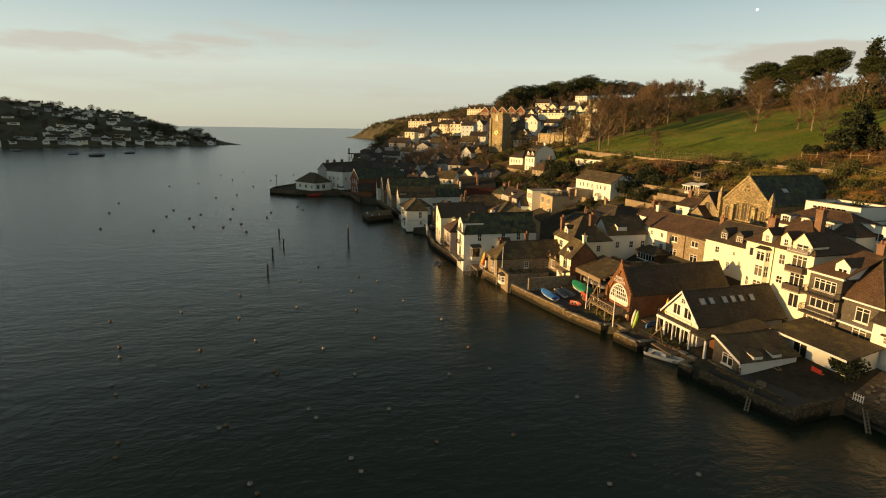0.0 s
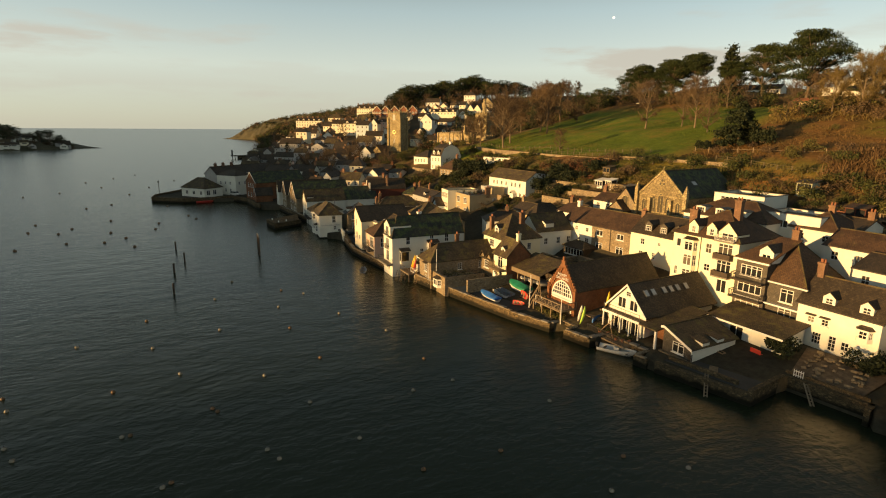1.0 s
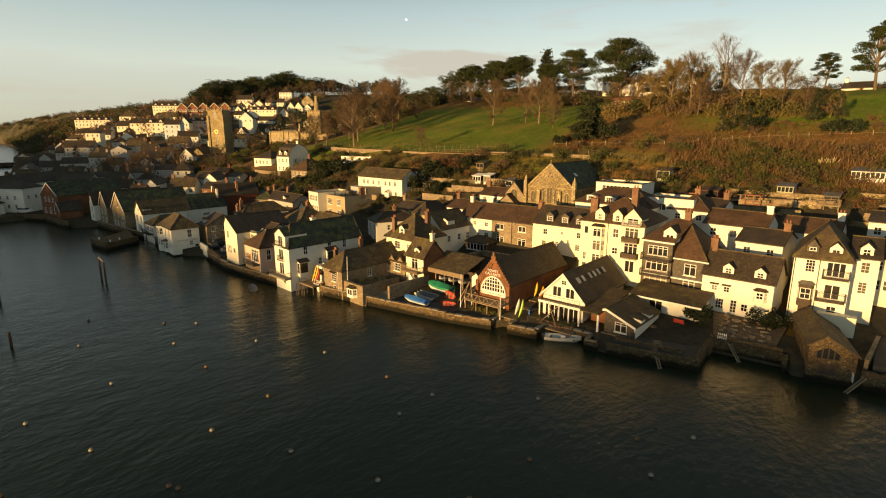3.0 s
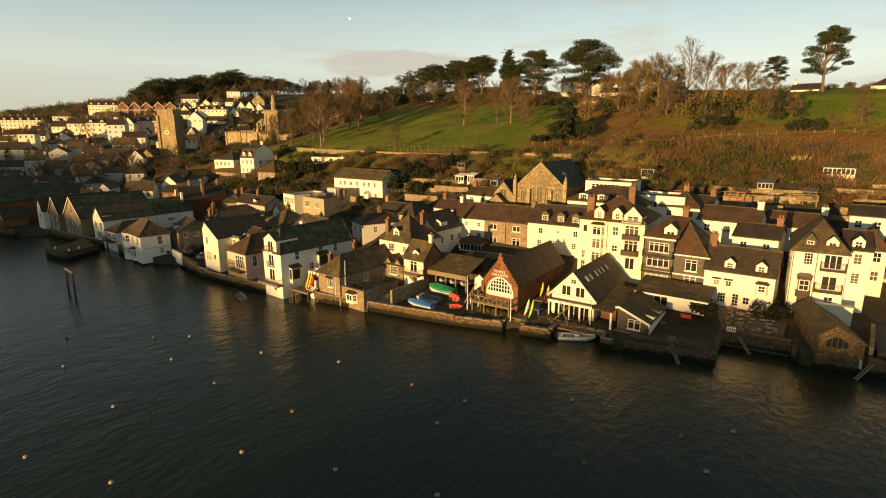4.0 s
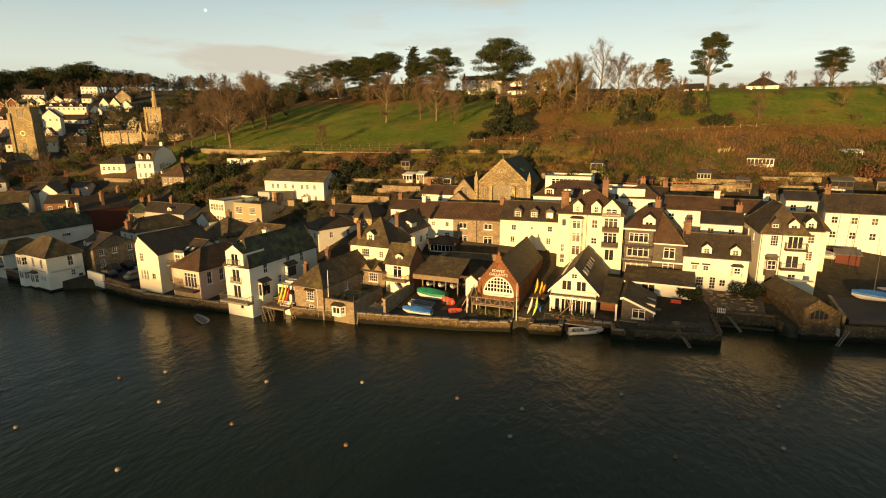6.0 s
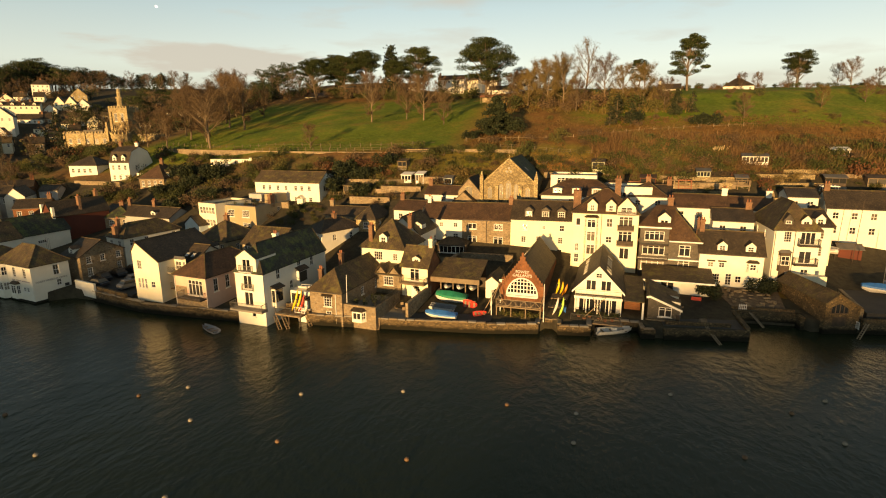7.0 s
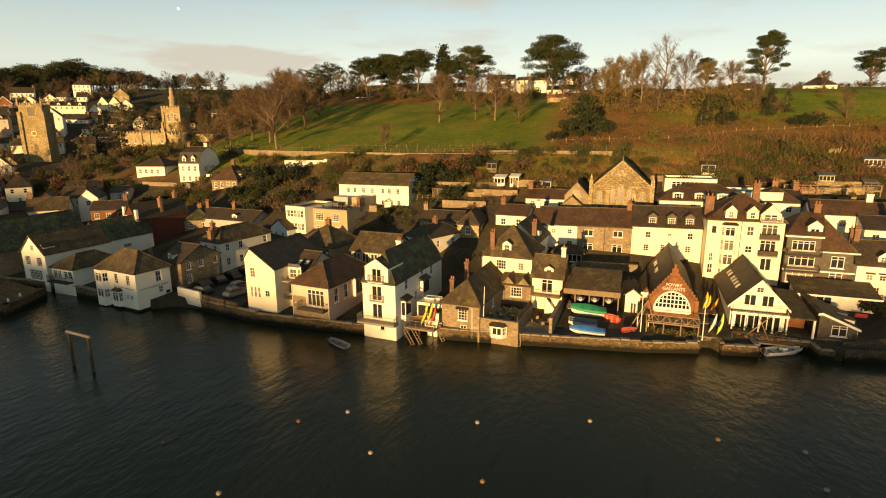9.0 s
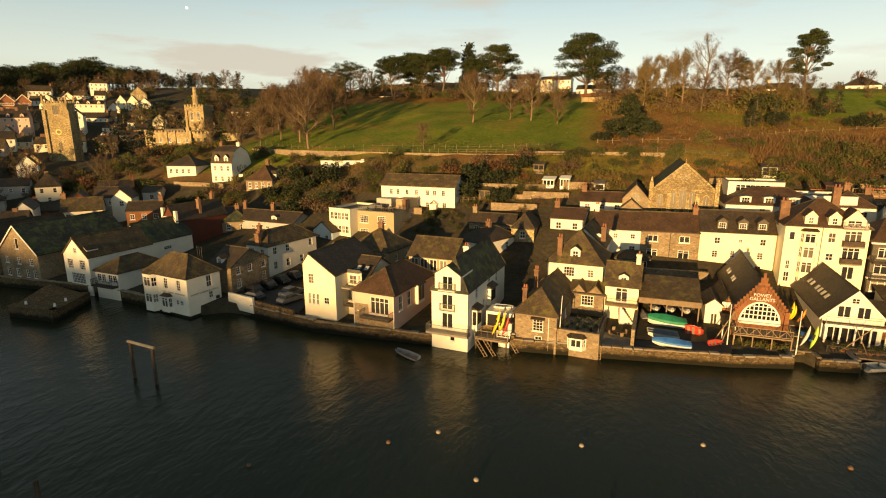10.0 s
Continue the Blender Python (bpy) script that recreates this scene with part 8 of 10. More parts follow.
for u, v in ((0, 0), (7.6, 0), (0, 7.6), (7.6, 7.6)):
    b = part("buttress", Shape().box(u - 0.55, u + 0.55, v - 0.55, v + 0.55, -3, 20.5), ASHLAR, h)
    part("pinnacle", Shape().ring([[(u - 0.4, v - 0.4, 23), (u + 0.4, v - 0.4, 23), (u + 0.4, v + 0.4, 23), (u - 0.4, v + 0.4, 23)], [(u - 0.05, v - 0.05, 26), (u + 0.05, v - 0.05, 26), (u + 0.05, v + 0.05, 26), (u - 0.05, v + 0.05, 26)]]), ASHLAR, b)
part("clock_face", Shape().tube((3.8, -0.12, 12.6), (3.8, 0.0, 12.6), 1.0, k=24), GILT, h, "gilt round clock face")
part("clock_dial", Shape().tube((3.8, -0.16, 12.6), (3.8, -0.125, 12.6), 0.68, k=20), DIAL, h, "dark clock dial")
lancet(h, 2.9, 33.0, 1.8, 3.2)
lancet(h, 3.3, 20.5, 1.0, 2.4)
for z in (9.5, 17.5, 22.6):
    part("string_course", Shape().box(-0.2, 7.8, -0.2, 7.8, z, z + 0.35), ASHLAR, h)
h = house("church_nave", "long slate-roofed church nave behind trees", 128.0, 283.0, 30, 9, 30, 8, 14, 19, "front", ASHLAR, SLATE, [], category="church")
lancet(h, 3.3, 10.5, 2.4, 4.5)
h = house("castle_house", "castellated golden stone mansion above the churchyard", 149.9, 246.9, 9.3, 17.5, 13, 15, 26.3, 27, "flat", ASHLAR, SLATE,
          row("f", 22.6, 1.7, 1.2, [2.0, 5.4, 9.0, 12.6, 15.8], "panes") + row("f", 18.6, 1.9, 1.2, [2.0, 5.4, 9.0, 12.6, 15.8], "panes"), category="mansion", parapet=0.8)
battlements(h, 17.5, 13, 11.4, 0.6, 0.4)
for u in (-0.1, 8.0, 11.3, 17.4):
    part("buttress", Shape().box(u - 0.35, u + 0.35, -0.4, 0.2, -2, 11.8), ASHLAR, h)
part("string_course", Shape().box(-0.12, 17.6, -0.14, 0.0, 10.4, 10.7), ASHLAR, h)
bw = part("bow_front", Shape().ring([[(20.6 + 3.6 * math.cos(t), 3.0 + 3.6 * math.sin(t), z) for t in [2 * math.pi * i / 16 for i in range(16)]] for z in (-2, 10.9)]), ASHLAR, h)
for i in range(16):
    t = 2 * math.pi * i / 16
    part("merlon", Shape().box(20.6 + 3.4 * math.cos(t) - 0.3, 20.6 + 3.4 * math.cos(t) + 0.3, 3.0 + 3.4 * math.sin(t) - 0.3, 3.0 + 3.4 * math.sin(t) + 0.3, 10.9, 11.6), ASHLAR, bw)
for t in (-2.2, -1.57, -0.9):
    for z in (3.8, 7.6):
        part("pane", Shape().box(-0.5, 0.5, -0.04, 0.02, 0, 1.7), GLASS, bw, m=pose(20.6 + 3.62 * math.cos(t), 3.0 + 3.62 * math.sin(t), z, 0, 0, math.degrees(t) + 90))
part("roof_lantern", Shape().box(4.0, 12.0, 5, 9, 10.5, 12.6), SLATE_WALL, h)
part("chimney", Shape().box(12.6, 13.4, 6, 6.8, 10, 15.5).box(12.3, 13.7, 5.7, 7.1, 10, 13.2), ASHLAR, h)
h = house("castle_tower", "slender battlemented stone tower of the mansion", 178.5, 252.0, 8, 7.4, 7.4, 16, 36.5, 38, "flat", ASHLAR, SLATE, row("f", 31.0, 3.4, 1.3, [2.2, 5.2], "panes") + row("f", 25.0, 2.6, 1.1, [3.7], "panes"), category="mansion", parapet=0.4)
part("corbel_band", Shape().box(-0.5, 7.9, -0.5, 7.9, 19.0, 20.6), ASHLAR, h)
for i in range(7):
    for a_, b_ in ((-0.5 + 1.28 * i, -0.5), (-0.5 + 1.28 * i, 7.4)):
        part("merlon", Shape().box(a_, a_ + 0.75, b_, b_ + 0.5, 20.6, 21.5), ASHLAR, h)
    if 0 < i < 6:
        part("merlon", Shape().box(7.4, 7.9, -0.5 + 1.28 * i, 0.25 + 1.28 * i, 20.6, 21.5), ASHLAR, h)
tr = part("turret", Shape().ring([[(2.6 + r_ * math.cos(t), 3.4 + r_ * math.sin(t), z) for t in [2 * math.pi * i / 8 + 0.39 for i in range(8)]] for z, r_ in ((20, 1.3), (24.5, 1.2), (24.6, 1.45), (25.4, 1.45), (25.5, 0.9), (28.8, 0.75))]), ASHLAR, h)
for u in (0.0, 7.4):
    part("buttress", Shape().box(u - 0.5, u + 0.5, -0.5, 0.5, -2, 19.0), ASHLAR, h)
h = house("castle_lodge", "small battlemented stone lodge beside the lawn", 149.0, 213.0, 8, 6.5, 6, 18, 25.4, 26, "flat", ASHLAR, SLATE, row("f", 22.0, 1.6, 1.0, [1.8, 4.6], "panes"), category="mansion", parapet=0.6)
battlements(h, 6.5, 6, 7.5, 0.6, 0.4)
def gabled_terrace(X, Y, w, zb, ze, zr):
    """One of the orange gabled houses of the hill terrace, with pale bargeboards and a balcony."""
    o = filler("gabled_terrace_house", "orange brick gabled terrace house with pale bargeboards", X, Y, 50, w, 7, zb, ze, zr, "front", TERRACOTTA, SLATE_BROWN)
    e = o.matrix_basis.translation.z
    for sgn in (-1, 1):
        part("bargeboard", Shape().tube((w / 2 + sgn * (w / 2 + 0.1), -0.3, ze - e - 0.1), (w / 2, -0.3, zr - e), 0.2, k=4), CREAM, o, "cream bargeboard")
    part("balcony", Shape().box(0.4, w - 0.4, -1.1, 0.0, ze - e - 2.3, ze - e - 2.1), CREAM, o)
    rail(o, [(0.4, -1.1, ze - e - 2.1), (w - 0.4, -1.1, ze - e - 2.1)], 0.9, CREAM, gap=0.7, post=0.06)


filler("hill_terrace", "cream terrace on the far hillside", 164.8, 513.4, 47, 25.3, 7, 26.5, 34.3, 37.1, "side", CREAM, SLATE)
filler("hill_house", "cream block house on the far hillside", 112.2, 359.3, 47, 7.3, 7, 21.0, 25.6, 27.5, "hip", CREAM, SLATE)
filler("hill_house", "pale house with slate roof on the far hillside", 176.8, 463.9, 45, 12.5, 7, 29.3, 36.6, 39.9, "hip", CREAM, SLATE_OLD)
filler("hill_house", "cream house with slate roof on the far hillside", 146.1, 380.9, 45, 9.2, 7, 25.1, 31.2, 34.1, "side", CREAM, SLATE)
filler("hill_terrace", "cream gabled terrace on the far hillside", 147.3, 363.4, 44, 11.5, 7, 23.9, 31.4, 33.9, "side", CREAM, SLATE)
filler("hill_house", "pale blue rendered house on the far hillside", 143.7, 335.1, 43, 8.8, 7, 22.9, 30.3, 33.0, "side", BLUE, SLATE)
filler("hill_house", "white gabled house on the far hillside", 160.2, 348.0, 42, 5.2, 7, 25.7, 31.4, 34.5, "front", WHITE, SLATE)
filler("hill_terrace", "pinkish terrace with slate roof on the far hillside", 167.8, 350.7, 41, 15.7, 7, 26.9, 32.8, 36.0, "side", PINK, SLATE)
filler("hill_terrace", "long cream terrace on the upper hillside", 229.0, 517.7, 43, 22.0, 7, 41.6, 47.2, 51.0, "side", CREAM, SLATE)
gabled_terrace(197.8, 419.4, 7.2, 36.5, 42.2, 46.0)
gabled_terrace(203.9, 415.9, 7.3, 36.6, 42.3, 46.1)
gabled_terrace(210.2, 412.1, 7.3, 36.6, 42.4, 46.2)
gabled_terrace(216.5, 408.3, 7.5, 36.6, 42.6, 46.4)
gabled_terrace(222.8, 404.2, 7.6, 36.7, 42.6, 46.6)
filler("hill_house", "white gabled house below the terrace", 193.8, 337.9, 38, 8.9, 7, 29.5, 34.1, 38.2, "front", WHITE, SLATE)
filler("hill_house", "small white gabled house near the church", 180.4, 320.1, 38, 4.8, 7, 21.7, 25.6, 28.8, "front", WHITE, SLATE)
filler("hill_house", "white house with slate roof near the church", 219.2, 353.8, 37, 12.3, 7, 28.0, 33.2, 36.1, "side", WHITE, SLATE)
filler("hill_house", "small white gabled house near the mansion", 190.4, 314.2, 37, 5.2, 7, 19.5, 23.2, 26.1, "front", WHITE, SLATE)
filler("hill_terrace", "cream terrace on the hill", 226.3, 374.9, 37, 20.8, 7, 37.2, 41.1, 43.4, "side", CREAM, SLATE)
filler("hill_house", "pale yellow gabled house on the hill", 255.1, 366.3, 35, 5.6, 7, 36.8, 43.3, 47.2, "front", YELLOW, SLATE)
filler("hill_house", "pale yellow gabled house on the hill", 256.3, 359.2, 35, 6.0, 7, 36.7, 43.1, 47.1, "front", YELLOW, SLATE)
filler("hill_house", "white gabled house on the hill", 261.1, 355.3, 34, 6.5, 7, 36.7, 42.4, 45.6, "front", WHITE, SLATE)
filler("hill_villa", "white villa among trees on the hill", 301.3, 434.7, 37, 11.0, 7, 52.8, 59.0, 62.2, "hip", WHITE, SLATE)
filler("hill_house", "white house among pines on the hill", 282.7, 501.2, 41, 11.9, 7, 50.3, 55.3, 58.8, "side", WHITE, SLATE)
filler("hill_house", "white gabled house among pines on the hill", 273.0, 458.0, 40, 13.8, 7, 48.5, 52.4, 56.2, "side", WHITE, SLATE)
filler("hill_villa", "stone gabled villa among trees", 279.6, 378.7, 36, 9.3, 7, 43.0, 49.4, 53.9, "front", ASHLAR, SLATE)
# shaded town houses: GREY replaces white on several, painting in the shade
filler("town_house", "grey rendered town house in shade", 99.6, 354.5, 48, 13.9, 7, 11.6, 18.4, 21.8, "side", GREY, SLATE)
filler("town_house", "dim cottage with walls greyed for shade", 95.7, 316.2, 47, 7.8, 7, 9.5, 14.5, 16.9, "side", GREY, SLATE_OLD)
filler("town_house", "town house with slate roof, walls greyed for shade", 107.9, 320.8, 46, 7.7, 7, 12.2, 17.5, 19.6, "front", GREY, SLATE)
filler("town_house", "terrace with walls greyed for shade", 116.8, 322.3, 45, 8.2, 7, 13.3, 19.2, 21.9, "side", GREY, SLATE_OLD)
filler("town_house", "pale terrace with walls greyed for shade", 128.1, 328.6, 44, 11.9, 7, 15.0, 18.4, 20.9, "side", GREY, SLATE)
filler("town_house", "lilac rendered house in shade", 74.8, 262.2, 47, 6.0, 9, 5.2, 9.6, 11.3, "side", PINK, SLATE)
filler("town_house", "white rendered house with slate roof in shade", 74.8, 249.0, 46, 7.7, 7, 6.6, 9.4, 11.9, "side", WHITE, SLATE)
filler("town_house", "dark slated shop in shade", 63.5, 261.7, 48, 10.8, 10, 3.9, 8.7, 10.6, "side", GREY, SLATE)
filler("town_house", "small white gabled house in shade", 73.3, 214.4, 44, 3.5, 10, 7.5, 9.5, 11.3, "front", WHITE, SLATE)
filler("town_house", "cream rendered house in shade", 75.4, 203.1, 42, 8.3, 7, 6.5, 9.3, 11.9, "side", CREAM, SLATE_OLD)
filler("town_house", "dark red gabled house in shade", 82.1, 210.7, 42, 7.6, 7, 6.0, 9.0, 12.4, "front", RED_WALL, SLATE)
filler("town_house", "slated house in shade below the church", 93.5, 211.5, 40, 8.4, 7, 8.3, 12.3, 14.0, "side", BRICK, SLATE)
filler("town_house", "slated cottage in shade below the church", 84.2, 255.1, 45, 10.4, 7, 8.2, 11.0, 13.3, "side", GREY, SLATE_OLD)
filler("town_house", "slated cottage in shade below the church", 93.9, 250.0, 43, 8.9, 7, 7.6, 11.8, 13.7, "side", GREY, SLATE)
filler("town_house", "white gabled house with brick front in shade", 76.8, 219.8, 38, 3.5, 12, 5.2, 8.0, 10.5, "front", WHITE, SLATE)
filler("town_house", "low brick house with sash windows in shade", 81.6, 220.7, 36, 7.1, 7, 4.7, 7.7, 9.0, "side", BRICK, SLATE)
filler("town_house", "grey gabled house with slate roof", 85.4, 204.2, 33, 4.9, 7, 8.1, 11.2, 13.4, "side", GREY, SLATE)
filler("town_house", "white gabled cottage with arched window", 86.0, 199.5, 32, 4.5, 8, 8.2, 11.1, 13.3, "front", WHITE, SLATE)
filler("town_house", "grey cottage with slate roof", 94.5, 198.1, 31, 4.3, 7, 7.8, 11.7, 12.9, "side", GREY, SLATE)
filler("town_house", "red brick house with slate roof and chimneys", 77.8, 187.0, 31, 7.3, 7, 6.5, 9.6, 11.0, "side", BRICK, SLATE)
filler("mossy_house", "stone house with mossy green roof", 81.0, 171.4, 27, 5.7, 7, 3.1, 6.3, 8.2, "hip", STONE, SLATE_GREEN)
filler("mossy_house", "stone house with mossy yellow-green roof", 81.4, 164.6, 26, 5.8, 7, 3.4, 7.6, 9.7, "hip", STONE, SLATE_GREEN)
filler("white_gable_house", "small white gabled house", 98.8, 150.3, 19, 4.1, 10, 5.3, 8.5, 10.9, "front", WHITE, SLATE)
filler("hip_cottage", "buff cottage with mossy hipped roof", 60.8, 124.4, -12, 8.3, 8, 3.6, 8.5, 11.3, "hip", BUFF, SLATE_OLD)
filler("dark_roof_house", "cream house with dark slate roof behind the waterfront", 59.0, 129.6, -12, 4.8, 8, 2.5, 6.4, 9.2, "hip", CREAM, SLATE)
h = house("glazed_house", "timber house with glazed upper floor and balcony", 57.8, 112.4, -8, 7.6, 7, 2.3, 8.7, 11.0, "side", BUFF, SLATE_OLD, row("f", 6.3, 2.0, 1.3, [1.0, 2.6, 4.2, 5.9], "door"))
balcony(h, -0.4, 7.5, 6.0, 1.5, WHITE, IRON)
filler("slate_cottage", "white cottage with dark hipped slate roof", 71.8, 108.0, -29, 6.0, 10, 3.2, 8.6, 10.4, "hip", WHITE, SLATE)
filler("stone_house", "tall golden stone house with slate roof", 76.8, 98.9, -4, 4.2, 8, 4.2, 10.2, 12.4, "hip", ASHLAR, SLATE)
filler("long_cottage", "low stone cottage with slate roof", 81.6, 107.9, -6, 9.0, 5, 7.8, 10.0, 11.5, "side", STONE, SLATE)
filler("white_cottage", "white cottage with dark slate roof", 80.6, 92.1, -8, 6.0, 7, 9.3, 11.6, 13.0, "side", WHITE, SLATE_BROWN)
filler("white_cottage", "low white rendered cottage above the terrace", 86.2, 87.0, -4, 8.2, 6, 12.4, 14.2, 15.4, "side", WHITE, SLATE_BROWN)
filler("garden_studio", "white flat garden studio", 94.0, 88.6, -4, 7.5, 5, 13.0, 14.3, 15.5, "flat", WHITE, SLATE)
filler("back_house", "white house with slate roof behind the terrace", 84.1, 46.2, -6, 7.0, 8, 12.8, 14.9, 17.2, "hip", WHITE, SLATE_BROWN)
filler("back_house", "white house with brown slate roof", 78.8, 39.2, -8, 9.0, 7, 10.1, 13.8, 15.7, "side", WHITE, SLATE_BROWN)
filler("gable_white_house", "white house with hipped gable and slate roof", 73.4, 33.6, -8, 6.1, 8, 9.3, 12.4, 13.5, "side", WHITE, SLATE)
filler("back_house", "white house with brown slate roof behind", 84.5, 29.3, -8, 8.2, 7, 10.4, 12.8, 14.7, "side", WHITE, SLATE_BROWN)
filler("white_terrace", "long white terrace with slate roof", 84.5, 12.3, -8, 14.1, 8, 7.6, 13.4, 16.1, "side", WHITE, SLATE)
filler("back_house", "white house behind with slate roof", 87.2, 17.8, -8, 4.8, 8, 11.8, 14.9, 16.0, "side", WHITE, SLATE)
filler("bungalow", "white bungalow with slate roof on the hilltop", 195.0, 4.5, -10, 9.8, 8, 39.1, 41.0, 43.6, "hip", WHITE, SLATE)
filler("bungalow", "white bungalow with slate roof on the hilltop", 206.5, 24.9, -10, 8.1, 8, 38.8, 41.0, 42.8, "side", WHITE, SLATE)
filler("hill_house", "white house on the hilltop", 275.7, 86.8, 0, 8.3, 7, 48.2, 52.2, 54.8, "side", WHITE, SLATE)
filler("hill_house", "white house on the hilltop", 270.2, 127.6, 0, 14.5, 7, 48.5, 52.0, 54.2, "side", WHITE, SLATE_BROWN)
filler("hill_house", "pale house between the pines", 219.1, 180.2, 10, 10.8, 7, 37.5, 41.7, 43.7, "side", CREAM, SLATE)
filler("hill_house", "pale house between the pines", 261.7, 184.4, 10, 15.6, 7, 43.5, 47.4, 49.6, "side", WHITE, SLATE)
filler("hill_house", "pale house between the pines", 272.7, 155.7, 5, 15.9, 7, 45.4, 48.8, 51.0, "side", WHITE, SLATE_BROWN)
filler("hill_house", "cream house on the hilltop", 275.0, 112.6, -10, 6.3, 7, 47.5, 51.5, 53.2, "side", CREAM, SLATE)
filler("hill_house", "cream house on the hilltop", 288.0, 109.8, -10, 12.4, 7, 49.0, 52.1, 54.2, "side", WHITE, SLATE)
filler("long_bungalow", "long white bungalow on the hillside", 215.1, 92.4, -10, 13.7, 6, 40.5, 42.7, 44.3, "side", WHITE, SLATE)
filler("hill_house", "dim white house among trees", 238.9, 274.0, 32, 17.7, 7, 31.6, 36.2, 38.8, "side", CREAM, SLATE)
filler("hill_house", "dim white cottage among trees", 236.5, 234.1, 29, 13.5, 7, 33.8, 36.0, 38.1, "side", CREAM, SLATE)
filler("long_bungalow", "long low white bungalow among shrubs", 106.3, 152.4, 10, 11.4, 6, 18.2, 19.8, 21.0, "flat", WHITE, SLATE)
filler("glazed_annex", "white glazed annex among shrubs", 108.7, 142.2, 10, 3.5, 5, 18.3, 20.1, 21.3, "flat", WHITE, SLATE)
filler("back_cottage", "white cottage behind the slate house", 87.9, 44.0, -8, 6.1, 7, 12.5, 14.8, 16.1, "side", WHITE, SLATE)


# ---- planting on the hill and in the gardens ----
for x, y, s, t in ((195.0, 16.5, 0.80, 0), (225, 30, 0.5, 120)):
    plant("pine_tree", PINE_LABEL, P2, x, y, s, t, group="hill pines")
plant("pine_tree", "great spreading pine on the hill", P1, 181.5, 88.5, 0.92, 40, group="hill pines")
for i, (x, y, s, t) in enumerate(((212, 171, 0.92, 10), (228, 167, 0.86, 80), (221, 151, 1.02, 150), (233, 128, 1.02, 200), (227, 138, 0.8, 310), (216, 158, 0.85, 250))):
    plant("pine_tree", PINE_LABEL, P3 if i % 2 == 0 else P1, x, y, s * 0.87, t, group="hill pines")
for x, y, s, t in ((248, -37.5, 0.95, 0), (256, -41, 0.75, 130)):
    plant("pine_tree", "wind-bent pine on the far hilltop", P4, x, y, s, t, group="hill pines")
plant("conifer_tree", "dark ragged conifer among the pines", F2, 231, 141, 1.9, 0, category="tree")
plant("fir_tree", "broad dark evergreen on the bracken slope", F1, 123.4, 76.8, 0.95, 30, category="tree")
plant("fir_tree", "dark evergreen on the slope", F2, 144, 28.5, 0.62, 90, category="tree")
for x, y, s_ in ((138, 45, 0.62), (135, 41.5, 0.5), (134, 47, 0.45), (146, 24, 0.5)):
    plant("fir_tree", "dark evergreen on the slope", FF, x, y, s_, x * 41 % 360, category="tree")
rng = random.Random(41)
# the pine-topped hill behind the church: crowns along a rising and falling skyline
RIDGE = ((253, 491, 60), (259, 488, 64), (272, 491, 71), (288, 492, 72), (300, 490, 74), (316, 491, 78), (320, 487, 74), (332, 478, 82), (339, 472, 83), (348, 465, 81), (357, 463, 78), (365, 456, 77), (378, 449, 78), (396, 445, 75), (411, 445, 71), (398, 414, 76), (403, 408, 76), (406, 390, 71))
for i in range(92):
    k = (i * 0.618034) % 1 * 16.99
    a, b, f_ = RIDGE[int(k)], RIDGE[int(k) + 1], k - int(k)
    x, y, top = [a[q] + (b[q] - a[q]) * f_ for q in range(3)]
    back = rng.uniform(-16, 34)
    x, y = x + back * 0.62, y + back * 0.78
    top += rng.uniform(-4.0, 1.0) + min(0, back) * 0.35
    v = i % 3
    hh = (15, 13, 17)[v]
    g = ground_z(x, y)
    plant("pine_tree", "far umbrella pine on the wooded hill", PF[v], x, y, min(1.9, max(0.6, (top - g) / hh)), rng.uniform(0, 360), group="far pines")
# brown undergrowth and leafless trees at the foot of the ridge
for i in range(64):
    k = (i * 0.618034) % 1 * 16.99
    a, b, f_ = RIDGE[int(k)], RIDGE[int(k) + 1], k - int(k)
    back = rng.uniform(-46, -14)
    x, y = a[0] + (b[0] - a[0]) * f_ + back * 0.62, a[1] + (b[1] - a[1]) * f_ + back * 0.78
    plant("tree", "leafless brown tree at the foot of the ridge", BF[i % 2] if i % 5 else FF, x, y, rng.uniform(0.8, 1.3), rng.uniform(0, 360), group="ridge foot trees")
for i in range(64):
    x, y = 205 + 90 * rng.random(), 205 + 120 * rng.random()
    plant("tree", "dark tree on the wooded slope", (PF[1], FF, BF[0], PF[2], BF[1])[i % 5], x, y, rng.uniform(0.75, 1.1), rng.uniform(0, 360), group="slope trees")
for x, y, s, p in ((149.5, 121.7, 0.95, B1), (127, 167, 1.25, B1), (154, 172, 1.3, B2), (117, 128, 0.56, B5), (130.5, 185.5, 0.9, B2), (152, 110.4, 0.8, B2), (148, 103.4, 0.9, B1), (141, 95.2, 0.8, B5), (138, 176, 1.1, B1), (143, 186, 1.15, B2), (160, 182, 1.2, B1), (150, 193, 1.2, B2), (170, 190, 1.25, B1), (165, 200, 1.1, B2), (185, 195, 1.15, B1), (178, 178, 0.9, B5), (134, 196, 1.0, B5)):
    plant("bare_tree", BARE_LABEL, p, x, y, s, x * 37 % 360, group="meadow trees")
